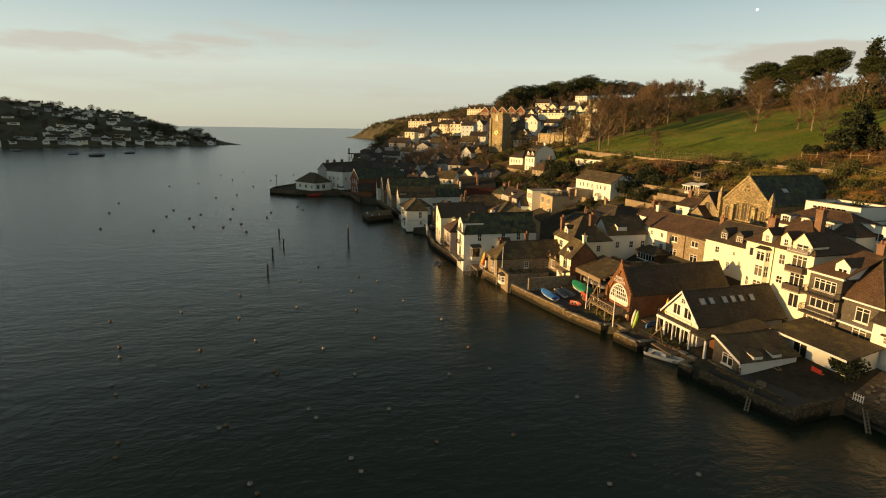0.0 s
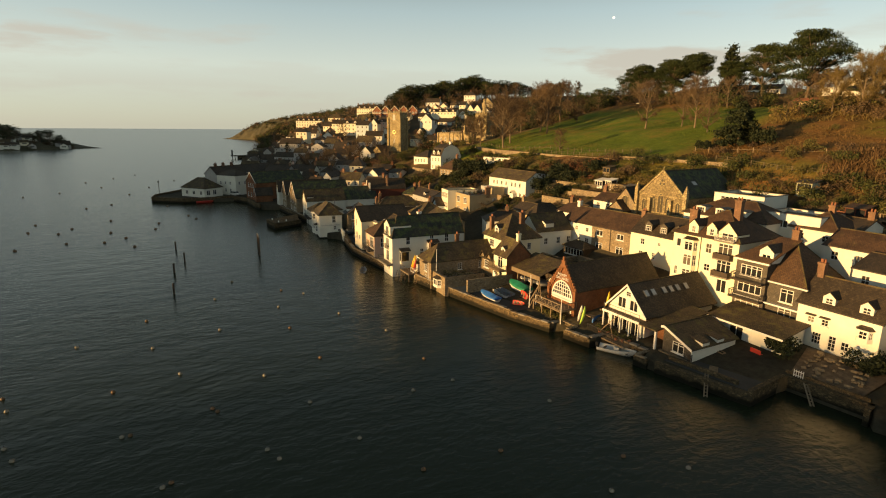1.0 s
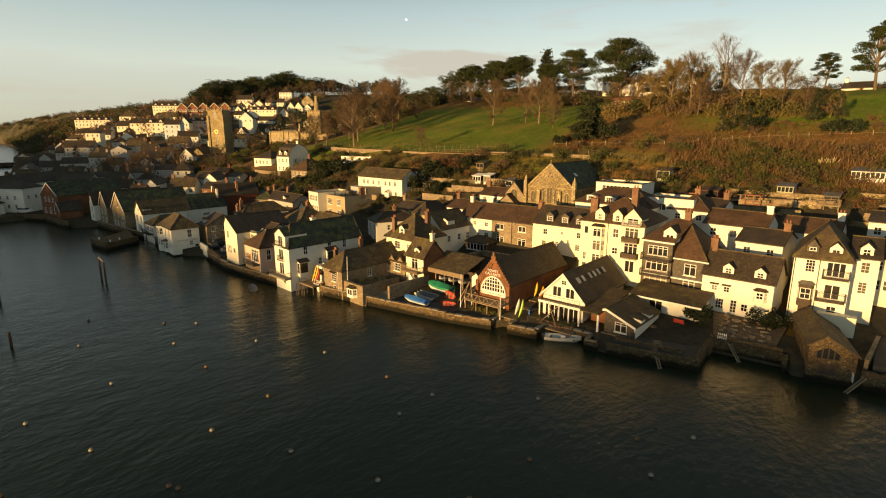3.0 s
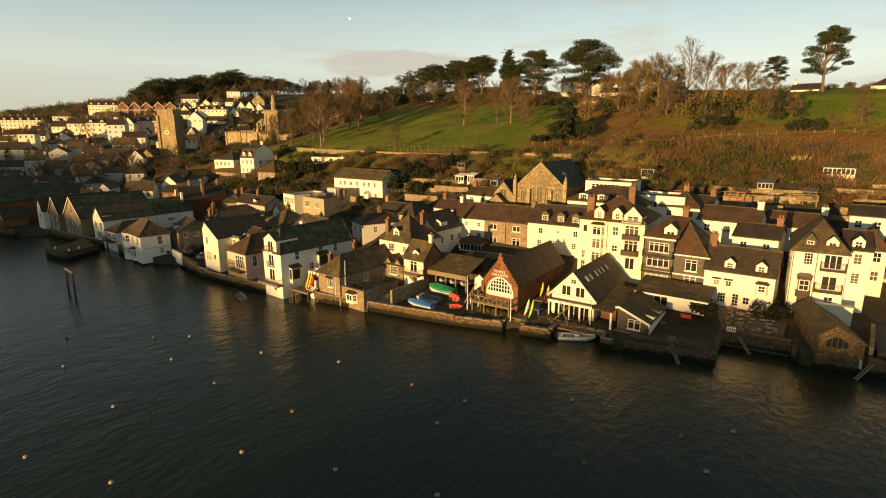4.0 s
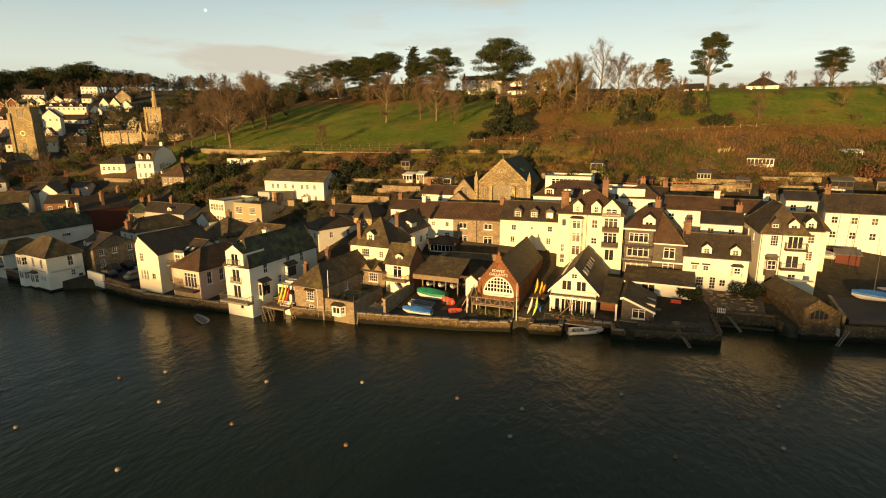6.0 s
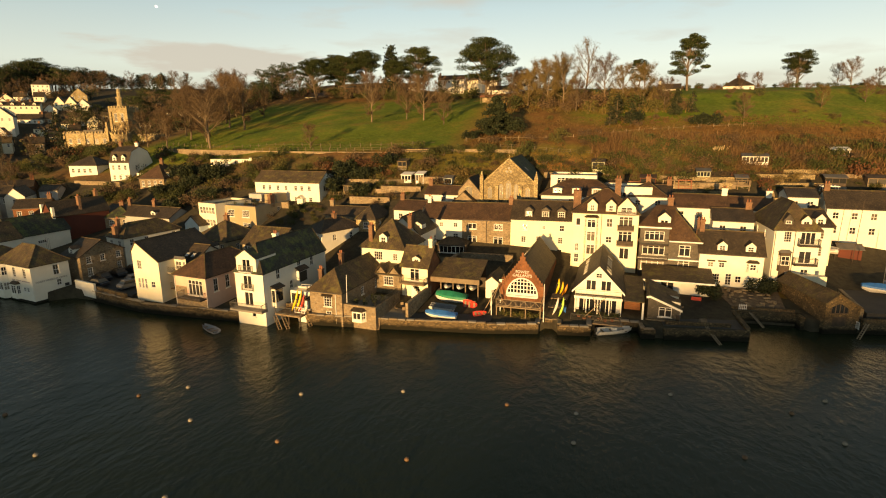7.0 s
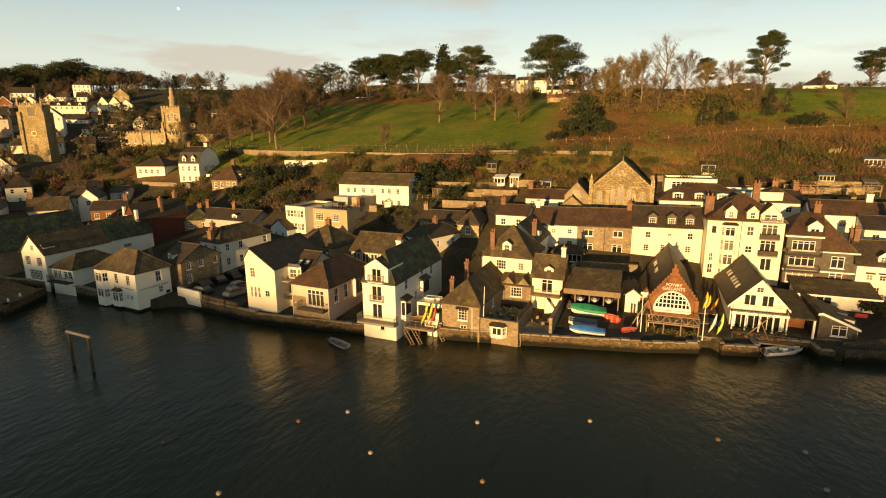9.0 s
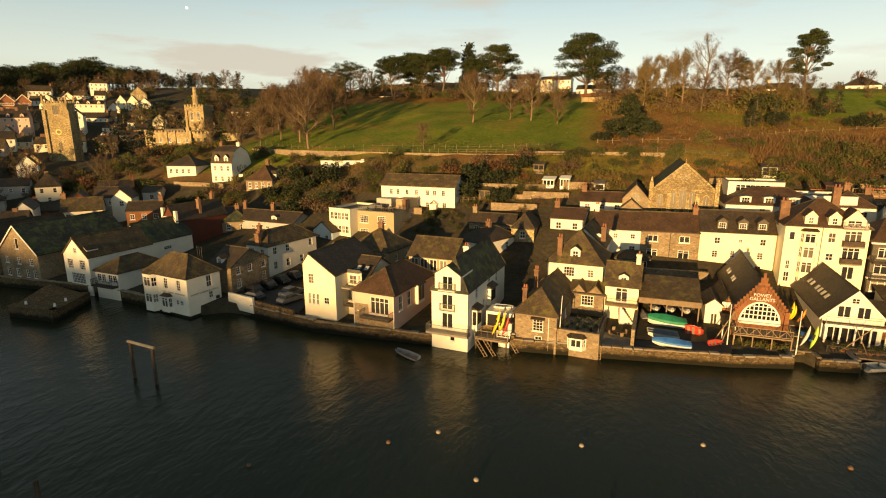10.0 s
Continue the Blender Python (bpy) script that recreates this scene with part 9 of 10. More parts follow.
for x, y, s, p in ((153, 36.5, 1.0, B3), (166, 53.2, 1.12, B4), (156, 65, 1.1, B3), (157, 42, 0.95, B3), (156, 71, 0.9, B3), (158, 60, 1.2, B3), (150, 56, 0.8, B5), (160, 76, 0.85, B5), (162, 47, 0.9, B1), (170, 68, 1.05, B3), (149, 31, 0.8, B5), (176, 60, 0.9, B3), (163, 84, 0.7, B5), (190, 0, 0.5, B5), (205, -20, 0.5, B5), (140, 12, 0.55, B5), (150, -10, 0.5, B3), (160, -25, 0.55, B5), (240, -55, 0.7, B1), (265, -60, 0.7, B1), (275, -30, 0.6, B2), (230, -60, 0.6, B5)):
    plant("bare_tree", "golden leafless tree on the bracken hillside", p, x, y, s, y * 53 % 360, group="hillside trees")
# trees and shrubs about the church and the middle town
for i in range(64):
    x, y = 80 + 80 * rng.random(), 205 + 90 * rng.random()
    if 122 < x < 152 and y > 262 or x > 98 and 184 < y < 264:
        continue
    plant("tree", "leafless brown tree among the shaded town gardens", BF[i % 2], x, y, rng.uniform(0.6, 0.95), rng.uniform(0, 360), group="town trees")
for i in range(150):
    y = rng.uniform(-20, 185)
    x = shore(y) + rng.uniform(46, 64) if y < 150 else 92 + rng.uniform(0, 28)
    if 84 < x < 108 and 108 < y < 134 and x < 99:
        continue
    m = BUSHES[rng.choice((0, 0, 1, 3, 3, 4))]
    plant("shrub", "dense garden shrub on the slope above the houses", m, x, y, rng.uniform(0.7, 1.5), rng.uniform(0, 360), category="shrub", group="garden shrubs", parts=("stem", "foliage"))
for x, y, s in ((94, 112, 2.0), (97, 105, 1.9), (99, 110, 2.2), (101, 147, 2.2), (98, 152, 2.0), (104, 158, 2.0), (96, 160, 1.8), (103, 100, 1.6), (92, 103, 1.5), (65.9, 27.0, 1.3), (62.8, 35.5, 1.3), (126, 72, 2.0), (133, 24, 1.8), (136, 40, 1.8), (88, 150, 1.6), (92, 142, 1.6), (120, 84, 1.2), (129, 80, 1.6)):
    plant("shrub", "large dark evergreen shrub", DENSE, x, y, s, x * 29 % 360, category="shrub", group="large shrubs", parts=("stem", "foliage"))
spots = []
# green gardens and hedges round the white villas and the churchyard
for i in range(90):
    x, y = (rng.uniform(112, 146), rng.uniform(204, 240)) if i % 3 else (rng.uniform(97, 106), rng.uniform(196, 262))
    spots.append((BUSHES[(0, 3, 1, 0, 4)[i % 5]], x, y, rng.uniform(0.8, 1.7), rng.uniform(0, 360)))
thicket("garden_growth", "green and brown shrubs in the gardens below the churchyard", spots)
# tall olive growth below the hilltop trees
for i, (x, y, s) in enumerate(((152, 44, 2.6), (156, 50, 2.3), (150, 38, 2.4), (148, 33, 2.0), (154, 57, 2.4), (158, 70, 2.6), (153, 66, 2.0), (155, 76, 2.2), (150, 51, 1.8), (161, 38, 2.5), (166, 62, 2.8), (149, 26, 1.7))):
    plant("shrub", "tall olive-brown thicket shrub below the hilltop trees", BUSHES[(1, 4, 0, 1, 4)[i % 5]], x, y, s, x * 29 % 360, category="shrub", group="hilltop shrubs", parts=("stem", "foliage"))
spots = []
# scrub over the bracken slope: dark olive growth above the gardens, thin brown bushes higher up
for i in range(26):
    x, y = 140 + 60 * rng.random(), -40 + 125 * rng.random()
    if x < 150 and y < 60:
        continue
    spots.append((BUSHES[(4, 2, 4, 0, 4)[i % 5]], x, y, rng.uniform(0.5, 1.2), rng.uniform(0, 360)))
for i in range(70):
    x, y = rng.uniform(116, 146), rng.uniform(-70, 84)
    spots.append((BUSHES[(4, 2, 4, 4, 2, 1)[i % 6]], x, y, rng.uniform(0.4, 1.0), rng.uniform(0, 360)))
for i in range(210):
    y = rng.uniform(-70, 62)
    x = rng.triangular(102, 124, 106)
    if x < 112 and y > 48:
        continue
    spots.append((BUSHES[(0, 3, 4, 1, 3, 4)[i % 6]], x, y, rng.uniform(0.6, 1.5), rng.uniform(0, 360)))
thicket("scrub_bushes", "low brown scrub bushes over the bracken slope and field", spots)
spots = []
for i in range(64):
    q = i / 63
    x, y = 196 + 36 * q + rng.uniform(-6, 6), 96 + 100 * q + rng.uniform(-6, 6)
    spots.append((BUSHES[(0, 3, 4, 0)[i % 4]], x, y, rng.uniform(1.2, 2.4), rng.uniform(0, 360)))
for i in range(46):
    x, y = rng.uniform(196, 262), rng.uniform(60, 215)
    plant("tree", "brown leafless tree on the hilltop", (BF[0], BF[1], PF[1], FF, BF[0])[i % 5], x, y, rng.uniform(0.6, 0.95), rng.uniform(0, 360), group="hilltop trees")
for i in range(40):
    q = i / 39
    x, y = 205 + 50 * q + rng.uniform(-4, 4), 40 - 110 * q + rng.uniform(-4, 4)
    spots.append((BUSHES[(0, 3, 4)[i % 3]], x, y, rng.uniform(0.7, 1.3), rng.uniform(0, 360)))
thicket("hedge", "dark hedge along the hilltop and below the pines", spots, "hedge")
# close-set houses of the seaward town, dim below and lit above, partly by wall colour
TAKEN = [(o.matrix_basis.translation.x, o.matrix_basis.translation.y) for o in scene.objects if o.type == "EMPTY" and o.parent is None and o.get("category") in ("house", "church", "church tower", "mansion", "warehouse", "hall")]
for i in range(700):
    y = rng.uniform(196, 470)
    edge = float(np.interp(y, BASE_Y, BASE_X))
    s_ = rng.uniform(9, 185 if y > 290 else 105)
    x = edge + s_
    if y < 290 and x > 142 or y > 325 and x > 150 and i % 3 == 0 or any(math.hypot(x - a_, y - b_) < 9.5 for a_, b_ in TAKEN) or 118 < x < 165 and 255 < y < 300 or 98 < x < 166 and 186 < y < 264 or len(TAKEN) > 335:
        continue
    w = rng.uniform(7.0, 14.0) if i % 3 == 0 and y > 240 else rng.uniform(4.6, 7.8)
    turn = 47 - 0.05 * (x - 100) + rng.uniform(-5, 5) if y > 235 else rng.uniform(18, 50)
    run = radians(turn - 90)
    TAKEN.extend((x + math.cos(run) * k, y + math.sin(run) * k) for k in ((0, w - 4) if w > 8 else (0,)))
    z = min(ground_z(x, y), ground_z(x + 6, y))
    ze = ground_z(x, y) + (rng.uniform(3.8, 5.2) if y < 325 or x < 150 else rng.uniform(2.6, 3.6))
    # wall palette carries the light: greyer where shaded, brighter above 17 m
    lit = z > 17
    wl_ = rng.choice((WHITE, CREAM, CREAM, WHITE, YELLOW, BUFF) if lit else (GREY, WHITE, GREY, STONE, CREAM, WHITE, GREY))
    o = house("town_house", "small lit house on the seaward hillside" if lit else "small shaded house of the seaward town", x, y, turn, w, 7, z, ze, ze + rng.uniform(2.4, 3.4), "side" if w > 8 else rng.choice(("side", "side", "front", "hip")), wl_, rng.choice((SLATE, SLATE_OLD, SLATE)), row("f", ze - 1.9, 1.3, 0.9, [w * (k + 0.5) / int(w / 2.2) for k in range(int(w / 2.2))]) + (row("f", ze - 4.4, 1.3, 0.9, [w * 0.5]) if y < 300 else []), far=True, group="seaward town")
    chimney(o, w * 0.5, 3.5, ze + 1.5 - z, ze + 3.9 - z, 0.9, 0.6, None, 0)
for i in range(110):
    y = rng.uniform(215, 500) if i < 70 else rng.uniform(205, 330)
    x = float(np.interp(y, BASE_Y, BASE_X)) + rng.uniform(20, 190)
    if any(math.hypot(x - a_, y - b_) < 5 for a_, b_ in TAKEN):
        continue
    plant("tree", "brown tree between the seaward houses", (BF[0], BF[1], FF, BF[1])[i % 4], x, y, rng.uniform(0.45, 0.9), rng.uniform(0, 360), group="seaward trees")


def scrub(name, label, count, where, mats, height, seed):
    """Rough undergrowth as one mass: tufts of upright stems."""
    r = random.Random(seed)
    s = Shape()
    for i in range(count):
        p = where(r)
        if p is None:
            continue
        x, y = p
        z = ground_z(x, y)
        hh = height * r.uniform(0.5, 1.3)
        c = Vector((x, y, z - 0.1))
        for j in range(9):
            d = Vector((r.gauss(0, 0.7), r.gauss(0, 0.7), 0.8)).normalized() * hh * r.uniform(0.5, 1.1)
            q = c + Vector((r.gauss(0, 0.5), r.gauss(0, 0.5), 0))
            side = Vector((r.uniform(-1, 1), r.uniform(-1, 1), 0)).normalized() * r.uniform(0.04, 0.14)
            s.face(q - side, q + side, q + d + side * 0.3, q + d - side * 0.3)
    return tagged(new(name, s.mesh(name, mats, uv=False)), label, "undergrowth", kind="stuff")


def on_slope(r):
    y = r.uniform(-70, 92)
    x = r.uniform(103, 143)
    if x > 112 and y > 84 or (x < 112 and 50 < y):
        return None
    return x, y


scrub("bracken", "rust-brown winter bracken and brambles over the slope", 6500, on_slope, BRACKEN, 0.55, 3)
scrub("scrub_twigs", "tall leafless brown scrub over the lower slope", 8500, lambda r: (r.triangular(104, 125, 112), r.uniform(-75, 52)), mat_leaf("scrub_stems", (0.11, 0.066, 0.034), (0.2, 0.125, 0.06), patch=(0.13, 0.12, 0.04)), 1.9, 4)
scrub("garden_undergrowth", "tangled green and brown garden growth behind the houses", 2600, lambda r: (lambda y: (shore(y) + r.uniform(47, 62), y))(r.uniform(-30, 150)), OLIVE, 0.9, 5)
scrub("hill_scrub", "brown brush along the hilltop", 800, lambda r: (r.uniform(146, 176), r.uniform(24, 84)), GOLD_TWIGS, 1.6, 6)
scrub("meadow_grass", "short tufted meadow grass", 5000, lambda r: (r.uniform(112, 165), r.uniform(90, 195)), mat_leaf("grass_blades", (0.06, 0.1, 0.015), (0.12, 0.15, 0.03)), 0.16, 7)


# ---- fences, walls and the lane above the town ----
def fence(label, pts, mat, gap=2.4, hgt=1.1, rails=2):
    o = base("fence", label, "fence", pose(0, 0, 0))
    for (x0, y0), (x1, y1) in zip(pts, pts[1:]):
        n = max(1, int(math.hypot(x1 - x0, y1 - y0) / gap))
        for i in range(n):
            a, b = i / n, (i + 1) / n
            pa, pb = (x0 + (x1 - x0) * a, y0 + (y1 - y0) * a), (x0 + (x1 - x0) * b, y0 + (y1 - y0) * b)
            za, zb = ground_z(*pa), ground_z(*pb)
            part("post", Shape().box(pa[0] - 0.07, pa[0] + 0.07, pa[1] - 0.07, pa[1] + 0.07, za - 0.4, za + hgt), mat, o)
            for k in range(rails):
                z = hgt * (0.5 + 0.42 * k)
                part("rail", Shape().tube((*pa, za + z), (*pb, zb + z), 0.035, k=4), mat, o)
    return o


PALE_WOOD = mat_plain("pale_fence_timber", (0.11, 0.088, 0.055), (0.16, 0.125, 0.08), 2.0, 0.85, 14.0, 0.3)
fence("pale timber post and rail fence along the lane", [(130, 187), (120, 162), (112.5, 125), (111, 98)], PALE_WOOD)
fence("thin post fence across the lower meadow", [(134, 186), (125, 160), (117, 122), (116, 92)], PALE_WOOD, 3.0, 1.0, 1)
fence("timber post and rail fence by the bracken slope", [(110, 74), (107.5, 60), (108, 52)], PALE_WOOD)
fence("thin post fence across the bracken slope", [(118, 84), (118, 60), (128, 40), (134, 10)], WOOD, 3.4, 1.0, 1)
for pts, dz in (([(109.5, 99), (109.2, 86), (107.5, 70)], 1.0),):
    wall_line("lane_wall", "old rubble wall along the lane", pts, 22.4, 18.0, 0.6, STONE, kind="", category="wall")
wall_line("lane_wall", "low rubble wall along the lane below the meadow", [(109.6, 100), (111.2, 124), (118.8, 161), (128.6, 187)], 21.6, 18.5, 0.5, STONE, kind="", category="wall")
o = base("long_shelter", "long low shelter with dark roof by the lane", "shelter", pose(109.8, 97.5, 20.8, 0, 0, -94))
part("wall", Shape().box(0, 10.5, 0, 0.3, -1, 1.3), STONE, o)
part("roof", Shape().slab([(-0.2, -0.9, 1.35), (10.8, -0.9, 1.35), (10.8, 2.4, 1.9), (-0.2, 2.4, 1.9)], 0.15), DARK_WOOD, o)
o = base("park_shelter", "open red-roofed shelter under the pine", "shelter", pose(176.5, 89.5, ground_z(176.5, 88), 0, 0, -94))
part("roof", Shape().slab([(-0.3, -0.5, 2.4), (7.3, -0.5, 2.4), (7.3, 1.5, 3.2), (-0.3, 1.5, 3.2)], 0.12).slab([(-0.3, 1.5, 3.2), (7.3, 1.5, 3.2), (7.3, 3.5, 2.4), (-0.3, 3.5, 2.4)], 0.12), TERRACOTTA, o)
part("back_wall", Shape().box(0, 7, 2.8, 3.0, -1, 2.6), BUFF, o)
for u in (0, 2.3, 4.6, 6.9):
    part("post", Shape().box(u, u + 0.15, 0, 0.15, -1, 2.4), WOOD, o)
for y0 in (44, 40, 34, 29, 24):
    x0 = 92.5 + (44 - y0) * 0.25
    z0 = ground_z(x0, y0)
    wall_line("garden_wall", "rubble terrace wall of the hillside gardens", [(x0, y0 + 2.4), (x0 + 0.4, y0 - 2.0)], z0 + 1.0, z0 - 1.5, 0.5, STONE, kind="", category="garden wall")
for y0, x0 in ((124, 87.5), (100, 88), (94, 92), (105, 96), (86, 95), (58, 96)):
    z0 = ground_z(x0, y0)
    wall_line("garden_wall", "rubble terrace wall of the hillside gardens", [(x0, y0 + 4.5), (x0 - 0.3, y0 - 4.5)], z0 + 1.1, z0 - 2, 0.5, STONE, kind="", category="garden wall")
for y0, x0 in ((38.5, 95.0), (26, 97)):
    z0 = ground_z(x0, y0) + 0.6
    o = base("garden_deck", "timber garden deck with rails on the slope", "deck", pose(x0, y0, z0, 0, 0, -96))
    part("deck", Shape().box(0, 4.5, 0, 3, -0.2, 0), WOOD, o)
    for u in (0.1, 2.2, 4.3):
        part("post", Shape().box(u - 0.08, u + 0.08, 0, 0.16, -3, 1.0), WOOD, o)
    rail(o, [(0, 0.08, 0), (4.5, 0.08, 0)], 1.0, WOOD, gap=0.5, post=0.05)

# right of the boat store: a yard with trailers and masts
o = base("upper_yard", "gravelled boat park above the river wall", "yard", pose(0, 0, 0), kind="structure")
part("surface", Shape().slab([(58.2, 16.6, 2.6), (61.5, -30, 2.6), (84, -30, 3.0), (79, 15.2, 3.0)], 2.0), TARMAC, o)
for i, (x, y, tn, mt) in enumerate(((67.5, 10.5, 80, BLUE_SHEET), (69.5, 6.5, 75, GREY_SHEET), (66.0, 4.0, 85, BLUE_SHEET), (71.0, 1.0, 70, WHITE_GEL))):
    boat("laid_up_boat", "sailing boat laid up under a dull sheet", pose(x, y, 3.0, 0, 0, tn), 5.2, 1.9, 0.9, WHITE_GEL, mt if i != 3 else None)
    m_ = base("boat_mast", "bare boat mast standing in the yard", "mast", pose(x, y, 3.2))
    part("pole", Shape().tube((0, 0, 0), (0.1, 0, 7.5), 0.06, 0.04, 6), METAL, m_)
boat("wrapped_boat", "boat wrapped in a silver cover on the upper yard", pose(80.5, 13.8, 6.2, 0, 0, 60), 4.6, 1.9, 0.9, WHITE_GEL, SILVER_PAINT)
h = house("rust_shed", "rust-red timber shed in the upper yard", 80.2, 11.4, -8, 3.4, 3, 4.5, 7.0, 7.5, "side", RED_WALL, LEAD, [], category="shed")
for x, y, z1 in ((79.5, 12.2, 15), (78.8, 9.8, 15.5)):
    m_ = base("boat_mast", "tall dark mast in the upper yard", "mast", pose(x, y, 3.4))
    part("pole", Shape().tube((0, 0, 0), (0.3, -0.5, z1 - 3.4), 0.05, 0.035, 6), DARK_WOOD, m_)

# ---- on the water ----
for x, y, h_, r in ((4.5, 110.2, 2.0, 0.2), (6.6, 125.6, 2.0, 0.22), (9.9, 134.8, 2.0, 0.2), (10.0, 148.4, 2.0, 0.2)):
    o = base("mooring_post", "dark weeded mooring pile in the river", "post", pose(x, y, 0), "mooring piles")
    part("pile", Shape().tube((0, 0, -3), (0.05, 0, h_), r, r * 0.9, 8), DARK_WOOD, o)
o = base("mooring_gantry", "pair of piles joined by a pale crossbeam", "post", pose(25.4, 131.8, 0))
part("pile", Shape().tube((0, 0, -3), (0, 0, 4.4), 0.2, 0.18, 8), DARK_WOOD, o)
part("pile", Shape().tube((0.7, 3.7, -3), (0.7, 3.7, 4.4), 0.2, 0.18, 8), DARK_WOOD, o)
part("crossbeam", Shape().tube((-0.1, -0.4, 4.45), (0.8, 4.1, 4.45), 0.17, k=6), CONCRETE, o)
boat("rowing_dinghy", "grey rowing dinghy afloat by the quay", pose(39.8, 106.8, -0.1, 0, 0, 62), 3.9, 1.5, 0.5, GREY_SHEET)


def buoy(x, y, r, pale):
    o = base("mooring_buoy", "round weathered mooring buoy afloat", "buoy", pose(x, y, 0.05, 0, 0, x * 31 % 360), "mooring buoys")
    s = Shape()
    rings = []
    for i in range(7):
        a = -math.pi / 2 + math.pi * (i + 0.02) / 6.04
        rings.append([(r * math.cos(a) * math.cos(t), r * math.cos(a) * math.sin(t), 0.85 * r * math.sin(a)) for t in [2 * math.pi * j / 12 for j in range(12)]])
    s.ring(rings)
    part("float", s, BUOY_PALE if pale else BUOY_RED, o, smooth=True)
    part("ring", Shape().tube((0, 0, 0.82 * r), (0, 0, 0.82 * r + 0.1), 0.06, k=6), IRON, o)


NEAR_BUOYS = ((27.6, 62.9), (27.3, 55.9), (33.4, 46.0), (31.8, 34.9), (35.2, 30.6), (22.9, 41.7), (27.0, 32.3), (11.2, 60.0), (16.4, 70.4), (28.1, 74.3), (16.5, 82.9), (25.2, 85.0), (12.8, 50.7), (15.4, 43.2), (4.8, 53.6), (2.1, 64.2), (-1.4, 85.3), (7.2, 43.5), (-3.3, 53.2), (-4.0, 52.9), (-12.8, 53.4), (22.0, 56.2), (10.0, 103.0), (-12.6, 50.9))
MORE_BUOYS = ((-1.5, 42.9), (-1.0, 41.4), (-15.5, 66.8), (-14.7, 64.1), (-5.6, 63.1), (-6.3, 63.2), (-6.5, 74.0), (0.5, 75.0), (-9.9, 91.0), (-16.6, 78.6), (-16.0, 75.1), (-19.6, 90.0), (8.9, 69.1), (24.0, 98.2), (21.2, 102.2), (18.0, 93.3), (-1.0, 97.3), (5.3, 51.6), (7.6, 41.3), (2.4, 63.3), (7.6, 87.6), (14.9, 112.6))
FAR_BUOYS = ((-39, 203), (-36, 173), (-40, 227), (-22, 166), (-21, 191), (-20, 204), (-14, 185), (-11, 192), (-2, 180), (1, 170), (-12, 169), (-1, 202), (9, 180), (11, 190), (21, 201), (2, 157), (-4, 166), (22, 193), (18, 228), (-7, 235), (1, 242), (-28, 283), (9, 274), (19, 300), (0, 310), (-16, 293), (34, 331), (19, 377), (7, 357), (-6, 339))
for i, (x, y) in enumerate(NEAR_BUOYS + MORE_BUOYS):
    buoy(x, y, 0.23, i % 5 not in (0, 3))
for i, (x, y) in enumerate(FAR_BUOYS):
    buoy(x, y, 0.4, False)

# ---- the far bank's village ----
def bank_point(k, q):
    i = min(int(k), len(FAR_BANK) - 2)
    a = k - i
    (x0, y0, h0), (x1, y1, h1) = FAR_BANK[i], FAR_BANK[i + 1]
    t = Vector((x1 - x0, y1 - y0, 0)).normalized()
    n = Vector((t.y, -t.x, 0))
    p = Vector((x0 + (x1 - x0) * a, y0 + (y1 - y0) * a, 0)) + n * 260 * q
    return p.x, p.y, (h0 + (h1 - h0) * a) * math.sin(min(1, q * 1.25) * math.pi / 2) ** 0.9


rng = random.Random(77)
for i in range(210):
    k, q = rng.uniform(1.3, 6.2), rng.choice((0.03, 0.06, 0.1, 0.15, 0.21, 0.28, 0.36, 0.44, 0.55))
    if k < 2.6 and q > 0.2:
        continue
    x, y, z = bank_point(k, q)
    w = rng.uniform(6, 12)
    psi = math.degrees(math.atan2(y, x)) + rng.uniform(-12, 12)
    wl_ = rng.choice((WHITE, WHITE, CREAM, GREY, WHITE))
    ze = z + rng.uniform(2.2, 4.2)
    o = house("village_house", "small shaded house on the far bank", x, y, psi, w, 7, z - 2, ze, ze + 2.6, rng.choice(("side", "side", "side", "hip", "front")), wl_, rng.choice((SLATE, SLATE_OLD)), [], group="far village", far=True)
    part("window", Shape().box(w * 0.25, w * 0.75, -0.05, 0.0, ze - z + 0.3, ze - z + 1.3), GLASS, o, "long dark window")
for i in range(40):
    k, q = rng.uniform(1.2, 6.0), rng.uniform(0.1, 0.8)
    x, y, z = bank_point(k, q)
    plant("tree", "dark tree on the far bank", (PF[0], PF[1], FF)[i % 3], x, y, rng.uniform(0.4, 0.8), rng.uniform(0, 360), z=z - 0.5, group="far bank trees")
spots = []
for i in range(260):
    x, y, z = bank_point(rng.uniform(1.1, 6.4), rng.uniform(0.02, 0.75))
    spots.append((FAR_BUSHES[i % 5], x, y, rng.uniform(1.8, 3.6), rng.uniform(0, 360), z - 1.0))
thicket("bank_growth", "dark trees and gardens between the far village houses", spots)
for i in range(14):
    x, y, z = bank_point(rng.uniform(1.3, 2.7), rng.uniform(0.05, 0.2))
    plant("tree", "dark pine on the point of the far bank", PF[i % 3], x, y, rng.uniform(0.8, 1.15), rng.uniform(0, 360), z=z - 0.5, group="far bank trees")
for x, y, L in ((-106, 544, 12), (-130, 575, 8), (-88, 590, 9), (-190, 640, 8)):
    boat("moored_boat", "dark working boat moored off the far bank", pose(x, y, -0.2, 0, 0, 20), L, L * 0.34, L * 0.14, DARK_WOOD, GREY_SHEET)
